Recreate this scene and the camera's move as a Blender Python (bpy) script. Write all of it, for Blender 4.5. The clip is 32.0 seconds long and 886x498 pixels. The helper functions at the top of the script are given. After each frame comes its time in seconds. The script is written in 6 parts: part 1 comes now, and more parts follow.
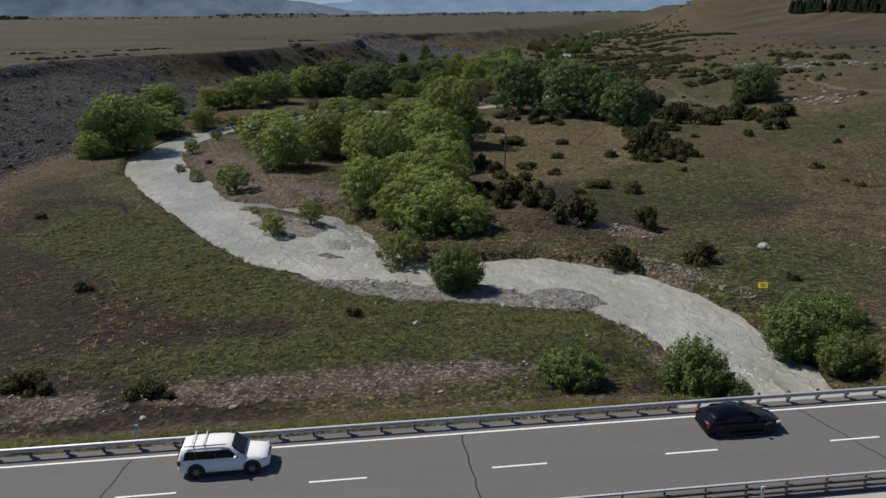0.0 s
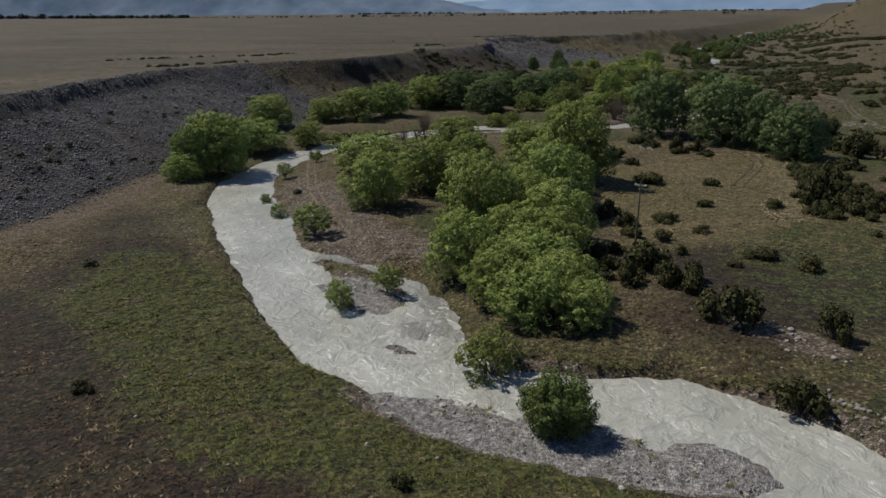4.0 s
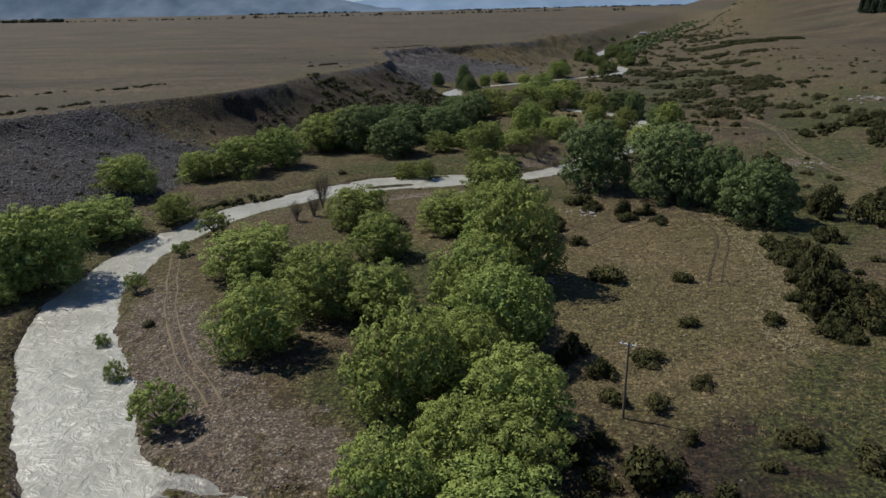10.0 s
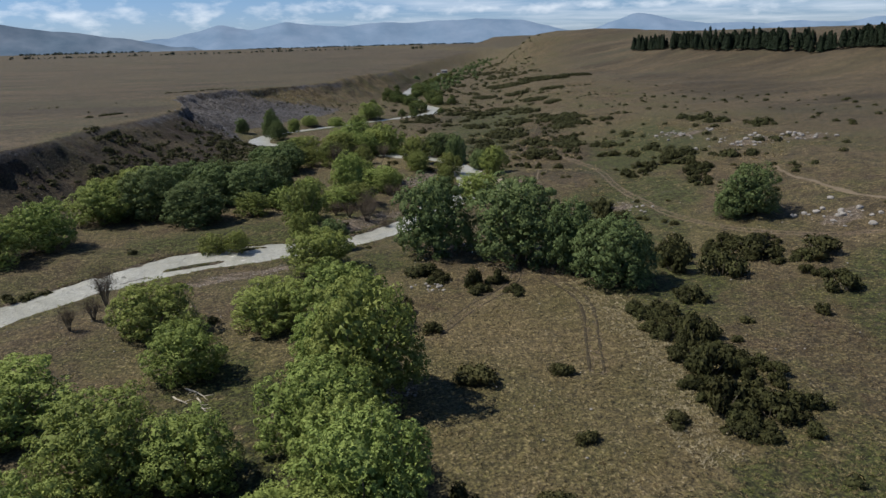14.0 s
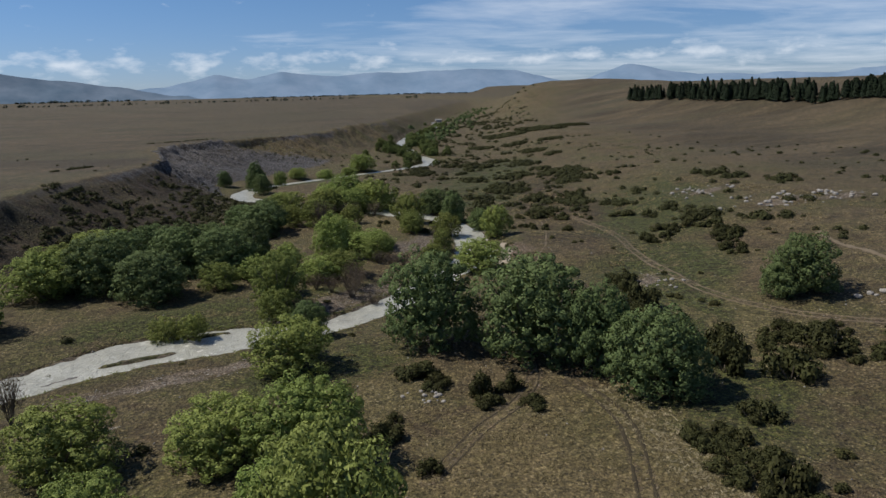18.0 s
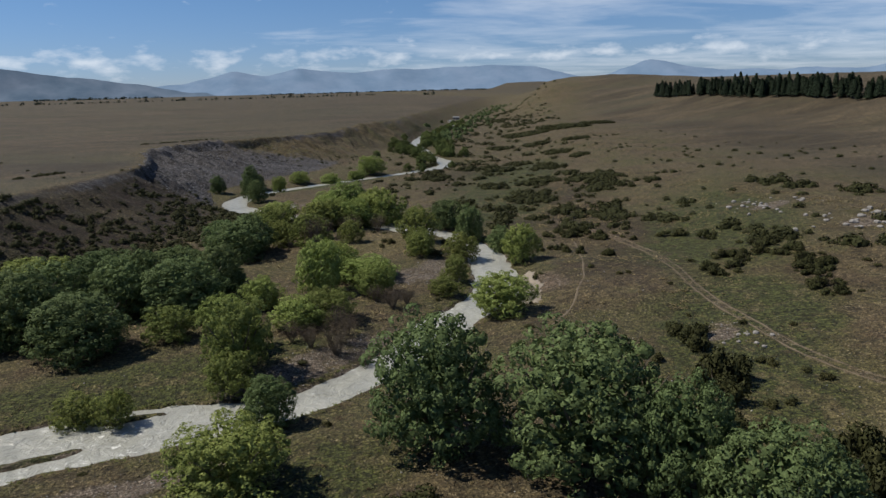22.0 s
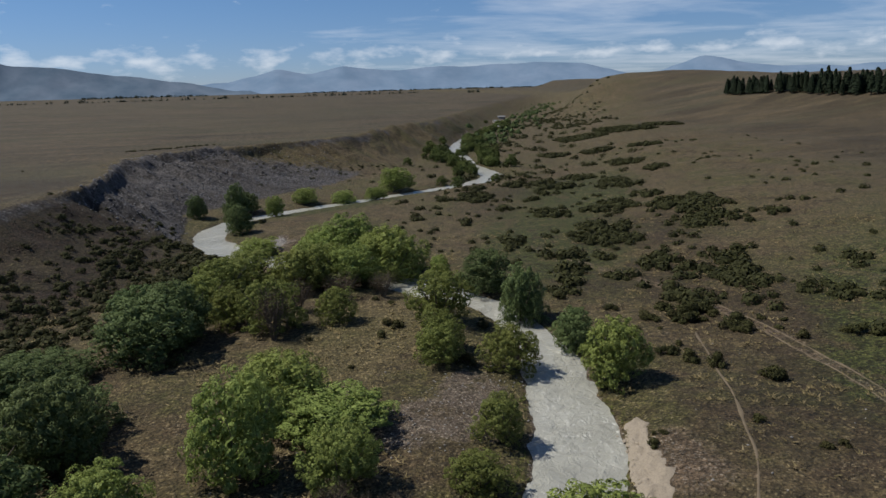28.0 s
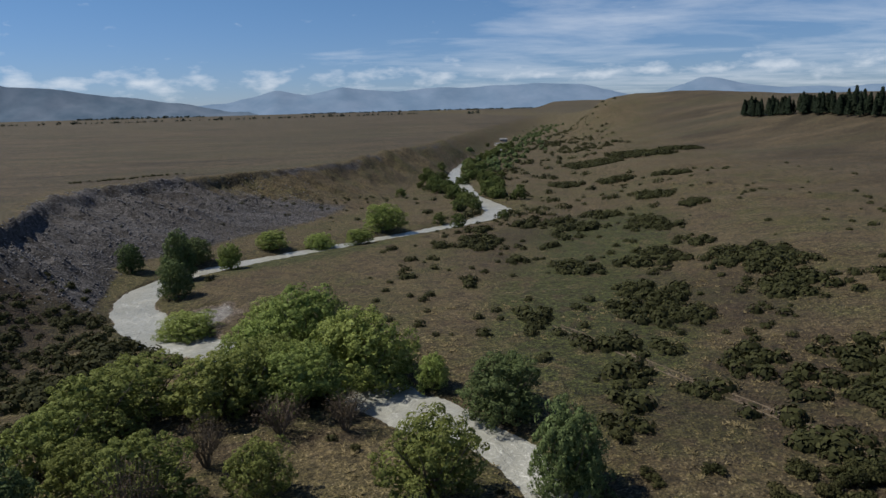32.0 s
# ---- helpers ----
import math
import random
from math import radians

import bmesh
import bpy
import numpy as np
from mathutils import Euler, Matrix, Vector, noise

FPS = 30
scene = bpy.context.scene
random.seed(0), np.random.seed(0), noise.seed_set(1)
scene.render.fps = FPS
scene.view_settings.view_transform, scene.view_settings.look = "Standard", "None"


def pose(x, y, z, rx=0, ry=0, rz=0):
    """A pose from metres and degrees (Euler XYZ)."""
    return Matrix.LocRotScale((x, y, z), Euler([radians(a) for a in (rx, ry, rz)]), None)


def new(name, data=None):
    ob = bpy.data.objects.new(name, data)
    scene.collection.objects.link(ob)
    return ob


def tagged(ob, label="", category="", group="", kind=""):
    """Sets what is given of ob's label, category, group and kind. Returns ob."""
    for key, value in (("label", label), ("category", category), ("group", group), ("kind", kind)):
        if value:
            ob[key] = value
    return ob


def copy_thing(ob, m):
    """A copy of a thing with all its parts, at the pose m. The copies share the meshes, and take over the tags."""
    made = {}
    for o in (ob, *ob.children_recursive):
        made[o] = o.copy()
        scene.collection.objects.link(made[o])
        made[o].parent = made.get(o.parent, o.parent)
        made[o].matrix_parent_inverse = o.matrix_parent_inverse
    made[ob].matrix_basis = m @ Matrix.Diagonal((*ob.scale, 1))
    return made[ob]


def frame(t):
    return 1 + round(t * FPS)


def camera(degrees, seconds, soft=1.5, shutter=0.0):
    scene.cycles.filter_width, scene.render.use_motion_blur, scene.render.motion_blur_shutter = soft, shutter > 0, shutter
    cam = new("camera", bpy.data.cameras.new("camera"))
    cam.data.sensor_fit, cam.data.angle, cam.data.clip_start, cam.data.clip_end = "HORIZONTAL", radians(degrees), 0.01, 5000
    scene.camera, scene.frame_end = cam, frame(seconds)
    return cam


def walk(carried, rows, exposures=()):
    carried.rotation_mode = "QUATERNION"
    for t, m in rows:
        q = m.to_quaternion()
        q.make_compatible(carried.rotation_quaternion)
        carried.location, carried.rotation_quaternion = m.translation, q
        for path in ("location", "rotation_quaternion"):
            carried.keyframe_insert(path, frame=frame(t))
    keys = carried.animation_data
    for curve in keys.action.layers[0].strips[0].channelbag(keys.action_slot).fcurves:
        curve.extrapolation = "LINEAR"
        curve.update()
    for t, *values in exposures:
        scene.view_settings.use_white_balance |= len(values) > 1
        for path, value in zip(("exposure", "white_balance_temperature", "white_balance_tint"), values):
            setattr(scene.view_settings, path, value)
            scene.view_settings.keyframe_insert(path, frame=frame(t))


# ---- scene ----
cam = camera(63.9, 32.0)
METRES, EYE, TILT, LEAN, TURN = 288.0, 29.0, -0.3, -1.6, -3.5
ROWS = [
    (0.0, 0.0, 0.0, 0.0, -0.69, -17.79, 2.15),
    (0.5, 0.0025, 0.0108, 0.0007, 1.77, -17.69, 2.07),
    (1.0, 0.0046, 0.0217, 0.0012, 4.03, -17.61, 2.0),
    (1.5, 0.0062, 0.0323, 0.0022, 5.13, -17.6, 2.0),
    (2.0, 0.0072, 0.0433, 0.0033, 6.0, -17.59, 2.02),
    (2.5, 0.0078, 0.0542, 0.0047, 6.86, -17.59, 2.04),
    (3.0, 0.008, 0.0651, 0.0064, 7.78, -17.59, 2.04),
    (3.5, 0.0078, 0.076, 0.0082, 8.7, -17.58, 2.06),
    (5.5, 0.0046, 0.1191, 0.0161, 12.57, -17.43, 2.04),
    (6.0, 0.0034, 0.1298, 0.019, 12.62, -17.44, 2.09),
    (6.5, 0.0018, 0.1407, 0.0222, 12.63, -17.45, 2.15),
    (7.0, 0.0003, 0.1514, 0.0255, 12.51, -17.47, 2.2),
    (7.5, -0.0015, 0.1621, 0.0284, 10.83, -17.57, 2.33),
    (8.0, -0.0034, 0.1727, 0.0312, 8.96, -17.69, 2.44),
    (8.5, -0.0053, 0.1831, 0.0341, 7.31, -17.78, 2.55),
    (9.0, -0.0072, 0.1935, 0.0371, 5.64, -17.88, 2.63),
    (9.5, -0.0088, 0.204, 0.0399, 3.76, -17.99, 2.72),
    (10.0, -0.0104, 0.2144, 0.0431, 1.91, -18.1, 2.81),
    (10.5, -0.012, 0.2252, 0.0458, 0.15, -18.18, 2.84),
    (11.0, -0.0133, 0.2356, 0.0477, -1.56, -18.28, 2.95),
    (11.5, -0.0143, 0.2461, 0.0482, -4.4, -18.42, 3.03),
    (12.0, -0.0152, 0.2564, 0.0488, -6.65, -18.54, 3.07),
    (12.5, -0.0157, 0.267, 0.0491, -6.85, -18.48, 3.02),
    (13.0, -0.0157, 0.2775, 0.0492, -8.29, -18.51, 3.04),
    (13.5, -0.0153, 0.2882, 0.0496, -11.63, -17.51, 3.13),
    (14.0, -0.0149, 0.299, 0.0498, -13.46, -16.09, 3.13),
    (14.5, -0.0138, 0.3102, 0.05, -13.68, -14.54, 3.1),
    (15.0, -0.0122, 0.321, 0.0501, -13.85, -13.18, 3.09),
    (15.5, -0.0103, 0.3322, 0.05, -14.06, -13.0, 3.06),
    (17.5, 0.0009, 0.3784, 0.0505, -13.96, -12.42, 3.04),
    (18.0, 0.0042, 0.3906, 0.0506, -13.93, -12.37, 3.01),
    (18.5, 0.0076, 0.4028, 0.0507, -13.9, -12.33, 3.01),
    (19.0, 0.0112, 0.4151, 0.0508, -13.88, -12.29, 3.01),
    (19.5, 0.0149, 0.4285, 0.0506, -13.84, -12.41, 3.02),
    (20.0, 0.019, 0.4438, 0.0506, -12.43, -12.38, 2.97),
    (20.5, 0.0238, 0.4607, 0.0505, -12.34, -12.42, 3.0),
    (21.0, 0.0287, 0.4791, 0.0504, -12.39, -12.45, 3.03),
    (21.5, 0.0339, 0.4984, 0.0501, -12.43, -12.49, 3.06),
    (22.0, 0.039, 0.5183, 0.0498, -12.49, -12.56, 3.1),
    (22.5, 0.0444, 0.5392, 0.0494, -12.53, -12.58, 3.14),
    (23.0, 0.0498, 0.5607, 0.0493, -12.6, -12.63, 3.18),
    (23.5, 0.0553, 0.5827, 0.0489, -12.65, -12.62, 3.19),
    (24.0, 0.0608, 0.6049, 0.0487, -12.54, -12.64, 3.18),
    (24.5, 0.0665, 0.6276, 0.0486, -11.38, -12.56, 3.18),
    (25.0, 0.0723, 0.65, 0.0482, -10.31, -12.5, 3.18),
    (25.5, 0.0777, 0.6724, 0.0479, -9.85, -12.46, 3.18),
    (27.5, 0.0977, 0.7631, 0.0474, -8.99, -12.51, 3.18),
    (28.0, 0.102, 0.7865, 0.0474, -8.92, -12.53, 3.19),
    (28.5, 0.1063, 0.8098, 0.0474, -8.9, -12.52, 3.2),
    (29.0, 0.1103, 0.833, 0.0473, -8.91, -12.47, 3.21),
    (29.5, 0.1142, 0.8566, 0.0471, -8.9, -12.4, 3.19),
    (30.0, 0.1181, 0.8801, 0.0472, -8.88, -12.29, 3.19),
    (30.5, 0.1218, 0.9037, 0.0475, -8.91, -12.24, 3.19),
    (31.0, 0.1256, 0.9273, 0.0477, -8.92, -12.12, 3.18),
    (31.5, 0.1297, 0.9512, 0.0478, -8.94, -11.64, 3.18),
    (32.0, 0.134, 0.9754, 0.0481, -8.95, -10.9, 3.16),
]
walk(cam, [(t, pose(0, 0, EYE, TILT, LEAN, TURN) @ pose(METRES * x, METRES * y, METRES * z, 90 + pitch, roll, yaw)) for t, x, y, z, yaw, pitch, roll in ROWS],
     [(0.0, 0.06), (3.0, 0.08), (6.0, 0.05), (8.0, 0.13), (10.0, 0.27), (13.0, 0.44), (15.5, 0.34), (18.0, 0.25), (22.0, 0.23), (25.0, 0.17), (32.0, 0.14)])

# ---- world, sun ----
SUN_DIR = Vector((-0.553, 0.2545, 0.793)).normalized()
sun = new("sun", bpy.data.lights.new("sun", "SUN"))
sun.data.energy, sun.data.angle, sun.data.color = 4.6, radians(0.5), (1.0, 0.94, 0.82)
sun.matrix_world = Matrix.Translation((0, 0, 300)) @ SUN_DIR.to_track_quat("Z", "Y").to_matrix().to_4x4()

world = bpy.data.worlds.new("sky")
scene.world = world
world.use_nodes = True
wt = world.node_tree
wt.nodes.clear()


def wnode(kind, **inputs):
    n = wt.nodes.new(kind)
    for k, v in inputs.items():
        n.inputs[k].default_value = v
    return n


sky = wt.nodes.new("ShaderNodeTexSky")
sky.sky_type, sky.sun_disc = "NISHITA", False
sky.sun_elevation, sky.sun_rotation = radians(52.5), math.atan2(SUN_DIR.x, SUN_DIR.y)
sky.air_density, sky.dust_density, sky.ozone_density, sky.altitude = 1.0, 0.0, 1.4, 400
geo = wt.nodes.new("ShaderNodeTexCoord")
sep = wt.nodes.new("ShaderNodeSeparateXYZ")
wt.links.new(geo.outputs["Generated"], sep.inputs[0])


def wmath(op, a, b=None, c=None):
    n = wt.nodes.new("ShaderNodeMath")
    n.operation = op
    for i, v in enumerate((a, b, c)):
        if v is None:
            continue
        if isinstance(v, (int, float)):
            n.inputs[i].default_value = v
        else:
            wt.links.new(v, n.inputs[i])
    return n.outputs[0]


up = wmath("MAXIMUM", sep.outputs["Z"], 0.015)
flat = wmath("ADD", up, 0.06)
comb = wt.nodes.new("ShaderNodeCombineXYZ")
wt.links.new(wmath("DIVIDE", sep.outputs["X"], flat), comb.inputs[0])
wt.links.new(wmath("DIVIDE", sep.outputs["Y"], flat), comb.inputs[1])
# high streaks, drawn out sideways
mp = wt.nodes.new("ShaderNodeMapping")
mp.inputs["Rotation"].default_value = (0, 0, 0.25)
mp.inputs["Location"].default_value = (0.55, 1.9, 0)
mp.inputs["Scale"].default_value = (0.6, 0.8, 1)
wt.links.new(comb.outputs[0], mp.inputs[0])
streak = wnode("ShaderNodeTexNoise", Scale=0.9, Detail=9.0, Roughness=0.6, Distortion=0.35)
wt.links.new(mp.outputs[0], streak.inputs["Vector"])
r1 = wt.nodes.new("ShaderNodeMapRange")
for k, v in (("From Min", 0.48), ("From Max", 0.8), ("To Min", 0.0), ("To Max", 0.45)):
    r1.inputs[k].default_value = v
lean = wmath("MULTIPLY", wmath("MINIMUM", wmath("SUBTRACT", sep.outputs["X"], 0.08), 0.3), 0.5)
wt.links.new(wmath("ADD", wmath("SUBTRACT", streak.outputs["Fac"], 0.08), lean), r1.inputs["Value"])
# heaps low over the mountains
mp2 = wt.nodes.new("ShaderNodeMapping")
mp2.inputs["Scale"].default_value = (24.0, 24.0, 60.0)
wt.links.new(geo.outputs["Generated"], mp2.inputs[0])
puff = wnode("ShaderNodeTexNoise", Scale=1.0, Detail=8.0, Roughness=0.55)
wt.links.new(mp2.outputs[0], puff.inputs["Vector"])
band = wmath("MULTIPLY", wmath("SMOOTH_MIN", 1.0, wmath("MULTIPLY", wmath("ABSOLUTE", wmath("SUBTRACT", sep.outputs["Z"], 0.046)), 36.0), 0.05), 0.26)
r2 = wt.nodes.new("ShaderNodeMapRange")
for k, v in (("From Min", 0.4), ("From Max", 0.68), ("To Min", 0.0), ("To Max", 0.55)):
    r2.inputs[k].default_value = v
wt.links.new(wmath("SUBTRACT", puff.outputs["Fac"], band), r2.inputs["Value"])
cloud = wmath("MAXIMUM", r1.outputs[0], r2.outputs[0])
mix = wt.nodes.new("ShaderNodeMixRGB")
mix.inputs["Color2"].default_value = (14.0, 14.6, 15.4, 1)
wt.links.new(cloud, mix.inputs["Fac"])
tint = wt.nodes.new("ShaderNodeMixRGB")
tint.blend_type = "MULTIPLY"
tint.inputs["Fac"].default_value = 1.0
haze = wt.nodes.new("ShaderNodeMixRGB")
haze.inputs["Color1"].default_value = (0.6, 0.77, 1.3, 1)
haze.inputs["Color2"].default_value = (0.64, 0.92, 1.22, 1)
wt.links.new(wmath("MINIMUM", wmath("MULTIPLY", up, 5.0), 1.0), haze.inputs["Fac"])
wt.links.new(haze.outputs[0], tint.inputs["Color2"])
wt.links.new(sky.outputs[0], tint.inputs["Color1"])
wt.links.new(tint.outputs[0], mix.inputs["Color1"])
bg = wt.nodes.new("ShaderNodeBackground")
bg.inputs["Strength"].default_value = 0.055
wt.links.new(mix.outputs[0], bg.inputs["Color"])
wout = wt.nodes.new("ShaderNodeOutputWorld")
wt.links.new(bg.outputs[0], wout.inputs["Surface"])

# ---- materials ----


class Mat:
    """A node material under construction."""

    def __init__(self, name, rough=0.9, metal=0.0):
        self.m = bpy.data.materials.new(name)
        self.m.use_nodes = True
        self.t = self.m.node_tree
        self.b = self.t.nodes["Principled BSDF"]
        self.b.inputs["Roughness"].default_value = rough
        self.b.inputs["Metallic"].default_value = metal
        self.b.inputs["Specular IOR Level"].default_value = 0.3

    def n(self, kind, **inputs):
        node = self.t.nodes.new(kind)
        for k, v in inputs.items():
            node.inputs[k].default_value = v
        return node

    def link(self, a, b):
        self.t.links.new(a, b)

    def pos(self, sx=1.0, sy=1.0, sz=1.0, source="Object"):
        if source == "World":
            out = self.n("ShaderNodeNewGeometry").outputs["Position"]
        else:
            out = self.n("ShaderNodeTexCoord").outputs[source]
        mpn = self.n("ShaderNodeMapping")
        mpn.inputs["Scale"].default_value = (sx, sy, sz)
        self.link(out, mpn.inputs[0])
        return mpn.outputs[0]

    def noise(self, vec, scale, detail=4.0, rough=0.55, dist=0.0):
        node = self.n("ShaderNodeTexNoise", Scale=scale, Detail=detail, Roughness=rough, Distortion=dist)
        self.link(vec, node.inputs["Vector"])
        return node.outputs["Fac"]

    def voronoi(self, vec, scale, feature="F1", out="Distance"):
        node = self.n("ShaderNodeTexVoronoi", Scale=scale)
        node.feature = feature
        self.link(vec, node.inputs["Vector"])
        return node.outputs[out]

    def ramp(self, fac, lo, hi, a=0.0, b=1.0):
        node = self.n("ShaderNodeMapRange")
        for k, v in (("From Min", lo), ("From Max", hi), ("To Min", a), ("To Max", b)):
            node.inputs[k].default_value = v
        self.link(fac, node.inputs["Value"])
        return node.outputs[0]

    def math(self, op, a, b=None):
        node = self.n("ShaderNodeMath")
        node.operation = op
        for i, v in enumerate((a, b)):
            if v is None:
                continue
            if isinstance(v, (int, float)):
                node.inputs[i].default_value = v
            else:
                self.link(v, node.inputs[i])
        return node.outputs[0]

    def mix(self, fac, a, b, blend="MIX"):
        node = self.n("ShaderNodeMixRGB")
        node.blend_type = blend
        for slot, v in (("Fac", fac), ("Color1", a), ("Color2", b)):
            if isinstance(v, (int, float)):
                node.inputs[slot].default_value = v
            elif isinstance(v, tuple):
                node.inputs[slot].default_value = (*v, 1)
            else:
                self.link(v, node.inputs[slot])
        return node.outputs[0]

    def color(self, v):
        if isinstance(v, tuple):
            self.b.inputs["Base Color"].default_value = (*v, 1)
        else:
            self.link(v, self.b.inputs["Base Color"])

    def bump(self, height, dist=0.05, strength=0.6, after=None):
        node = self.n("ShaderNodeBump", Strength=strength, Distance=dist)
        self.link(height, node.inputs["Height"])
        if after is not None:
            self.link(after, node.inputs["Normal"])
        self.link(node.outputs[0], self.b.inputs["Normal"])
        return node.outputs[0]


def plain(name, col, rough=0.6, metal=0.0, vary=0.15, scale=3.0, bump=0.0):
    """Paint, metal or plastic with slight blotches and grain."""
    k = Mat(name, rough, metal)
    v = k.pos()
    f = k.noise(v, scale, 5)
    dark = tuple(c * (1 - vary) for c in col)
    light = tuple(min(1, c * (1 + vary)) for c in col)
    k.color(k.mix(f, dark, light))
    k.link(k.ramp(k.noise(v, scale * 6, 3), 0.3, 0.7, max(0.03, rough - 0.08), min(1, rough + 0.08)), k.b.inputs["Roughness"])
    if bump:
        k.bump(k.noise(v, scale * 9, 4), bump)
    return k.m


def ground_material():
    k = Mat("ground_cover", 0.95)
    v = k.pos(source="World")

    def share(name):
        n = k.n("ShaderNodeAttribute")
        n.attribute_name = name
        return n
    att = share("cover")
    sp = k.n("ShaderNodeSeparateColor")
    k.link(att.outputs["Color"], sp.inputs[0])
    gravel, green, bare = sp.outputs[0], sp.outputs[1], sp.outputs[2]
    scree, tone, upland, heath = att.outputs["Alpha"], share("straw").outputs["Fac"], share("plain").outputs["Fac"], share("heath").outputs["Fac"]
    big, mid, fine, tiny = k.noise(v, 0.035, 5), k.noise(v, 0.22, 6, 0.6), k.noise(v, 1.3, 6, 0.65), k.noise(v, 4.5, 4, 0.7)
    wn = k.n("ShaderNodeTexNoise", Scale=1.1, Detail=4.0)
    k.link(v, wn.inputs["Vector"])
    warp = k.mix(0.8, v, wn.outputs["Color"], "ADD")
    c1, c2 = k.n("ShaderNodeSeparateColor"), k.n("ShaderNodeSeparateColor")
    k.link(k.voronoi(warp, 1.5, out="Color"), c1.inputs[0])
    k.link(k.voronoi(warp, 0.5, out="Color"), c2.inputs[0])
    clump = k.voronoi(warp, 1.5)
    head = k.ramp(clump, 0.12, 0.5, 1.0, 0.0)
    # turf: red-brown heath to olive and green grass, in patches
    dry = k.mix(k.ramp(mid, 0.4, 0.6), (0.06, 0.046, 0.024), (0.138, 0.106, 0.058))
    turf = k.mix(k.ramp(fine, 0.36, 0.64), (0.036, 0.037, 0.012), (0.105, 0.1, 0.035))
    wet = k.math("ADD", k.math("MULTIPLY", green, 0.8), k.math("SUBTRACT", k.math("ADD", k.math("MULTIPLY", big, 1.1), k.math("MULTIPLY", mid, 0.9)), 0.86))
    col = k.mix(k.ramp(wet, 0.08, 0.3), dry, turf)
    col = k.mix(k.ramp(k.noise(v, 0.075, 5, 0.65), 0.52, 0.6, 0, 0.55), col, (0.078, 0.052, 0.033))
    # pale tussock flats
    sf0 = k.ramp(k.math("ADD", tone, k.math("MULTIPLY", k.math("SUBTRACT", mid, 0.5), 1.3)), 0.3, 0.6)
    pale = k.mix(c2.outputs[1], (0.11, 0.088, 0.041), (0.205, 0.16, 0.088))
    pale = k.mix(k.ramp(big, 0.4, 0.54, 0.1, 0.8), pale, (0.092, 0.088, 0.032))
    col = k.mix(k.math("MULTIPLY", sf0, 0.85), col, pale)
    # single tussocks: straw heads, the shaded gaps between them painted dark
    open_turf = k.ramp(heath, 0, 1, 1.0, 0.38)
    many = k.ramp(k.math("ADD", k.math("MULTIPLY", tone, 0.3), k.noise(v, 0.13, 5, 0.6)), 0.45, 0.58, 0.2, 1.0)
    straw = k.math("MULTIPLY", k.math("MULTIPLY", head, k.ramp(c1.outputs[0], 0.25, 0.6)), k.math("MULTIPLY", many, open_turf))
    col = k.mix(k.math("MULTIPLY", straw, 0.6), col, k.mix(c1.outputs[1], (0.2, 0.165, 0.08), (0.36, 0.3, 0.18)))
    col = k.mix(k.math("MULTIPLY", k.ramp(c2.outputs[0], 0.5, 0.95, 0, 0.4), open_turf), col, (0.115, 0.095, 0.047))
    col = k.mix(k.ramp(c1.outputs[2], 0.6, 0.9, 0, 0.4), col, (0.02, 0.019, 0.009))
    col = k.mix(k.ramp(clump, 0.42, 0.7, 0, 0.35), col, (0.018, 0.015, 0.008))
    fleck = k.math("MULTIPLY", k.ramp(k.noise(v, 2.7, 3, 0.6), 0.56, 0.66, 0, 0.6), k.math("MULTIPLY", k.ramp(k.noise(v, 0.2, 4, 0.6), 0.4, 0.58, 0.15, 1.0), open_turf))
    col = k.mix(fleck, col, k.mix(c1.outputs[1], (0.22, 0.175, 0.1), (0.4, 0.34, 0.24)))
    # close dark heath and wet green by the river
    hcol = k.mix(k.ramp(k.noise(v, 0.11, 5, 0.65), 0.46, 0.54), (0.019, 0.011, 0.008), (0.02, 0.017, 0.007))
    hcol = k.mix(k.ramp(fine, 0.47, 0.64, 0, 0.65), hcol, (0.06, 0.04, 0.026))
    hcol = k.mix(k.ramp(k.noise(v, 3.4, 4, 0.7), 0.57, 0.67, 0, 0.5), hcol, (0.12, 0.088, 0.06))
    # hollows among the heath, their shade painted in by noise
    hcol = k.mix(k.ramp(k.noise(v, 0.8, 5, 0.7), 0.4, 0.48, 0.8, 0.0), hcol, (0.014, 0.011, 0.007))
    col = k.mix(k.math("MULTIPLY", heath, k.ramp(straw, 0, 0.4, 0.95, 0.45)), col, hcol)
    gr = k.ramp(k.math("MULTIPLY", green, k.ramp(mid, 0.36, 0.54)), 0.2, 0.6, 0, 0.9)
    gcover = k.mix(k.ramp(fine, 0.4, 0.62), (0.021, 0.029, 0.007), (0.074, 0.084, 0.024))
    gcover = k.mix(k.ramp(k.noise(v, 0.8, 5, 0.7), 0.4, 0.5, 0.7, 0.0), gcover, (0.018, 0.02, 0.006))
    col = k.mix(gr, col, k.mix(k.math("MULTIPLY", straw, 0.4), gcover, (0.16, 0.14, 0.06)))
    pv = k.pos(0.35, 1.0, 1.0, "World")
    pcol = k.mix(k.ramp(k.noise(pv, 0.03, 6, 0.65), 0.38, 0.62), (0.046, 0.034, 0.022), (0.136, 0.104, 0.064))
    pcol = k.mix(k.ramp(k.noise(v, 0.35, 6, 0.75), 0.4, 0.6, 0.85, 0), pcol, (0.03, 0.027, 0.016))
    pcol = k.mix(k.ramp(k.noise(pv, 0.012, 4), 0.48, 0.64, 0, 0.55), pcol, (0.056, 0.056, 0.028))
    pcol = k.mix(k.ramp(k.noise(k.pos(0.12, 1.0, 1.0, "World"), 0.11, 5, 0.7), 0.5, 0.68, 0, 0.6), pcol, (0.04, 0.032, 0.019))
    col = k.mix(upland, col, pcol)
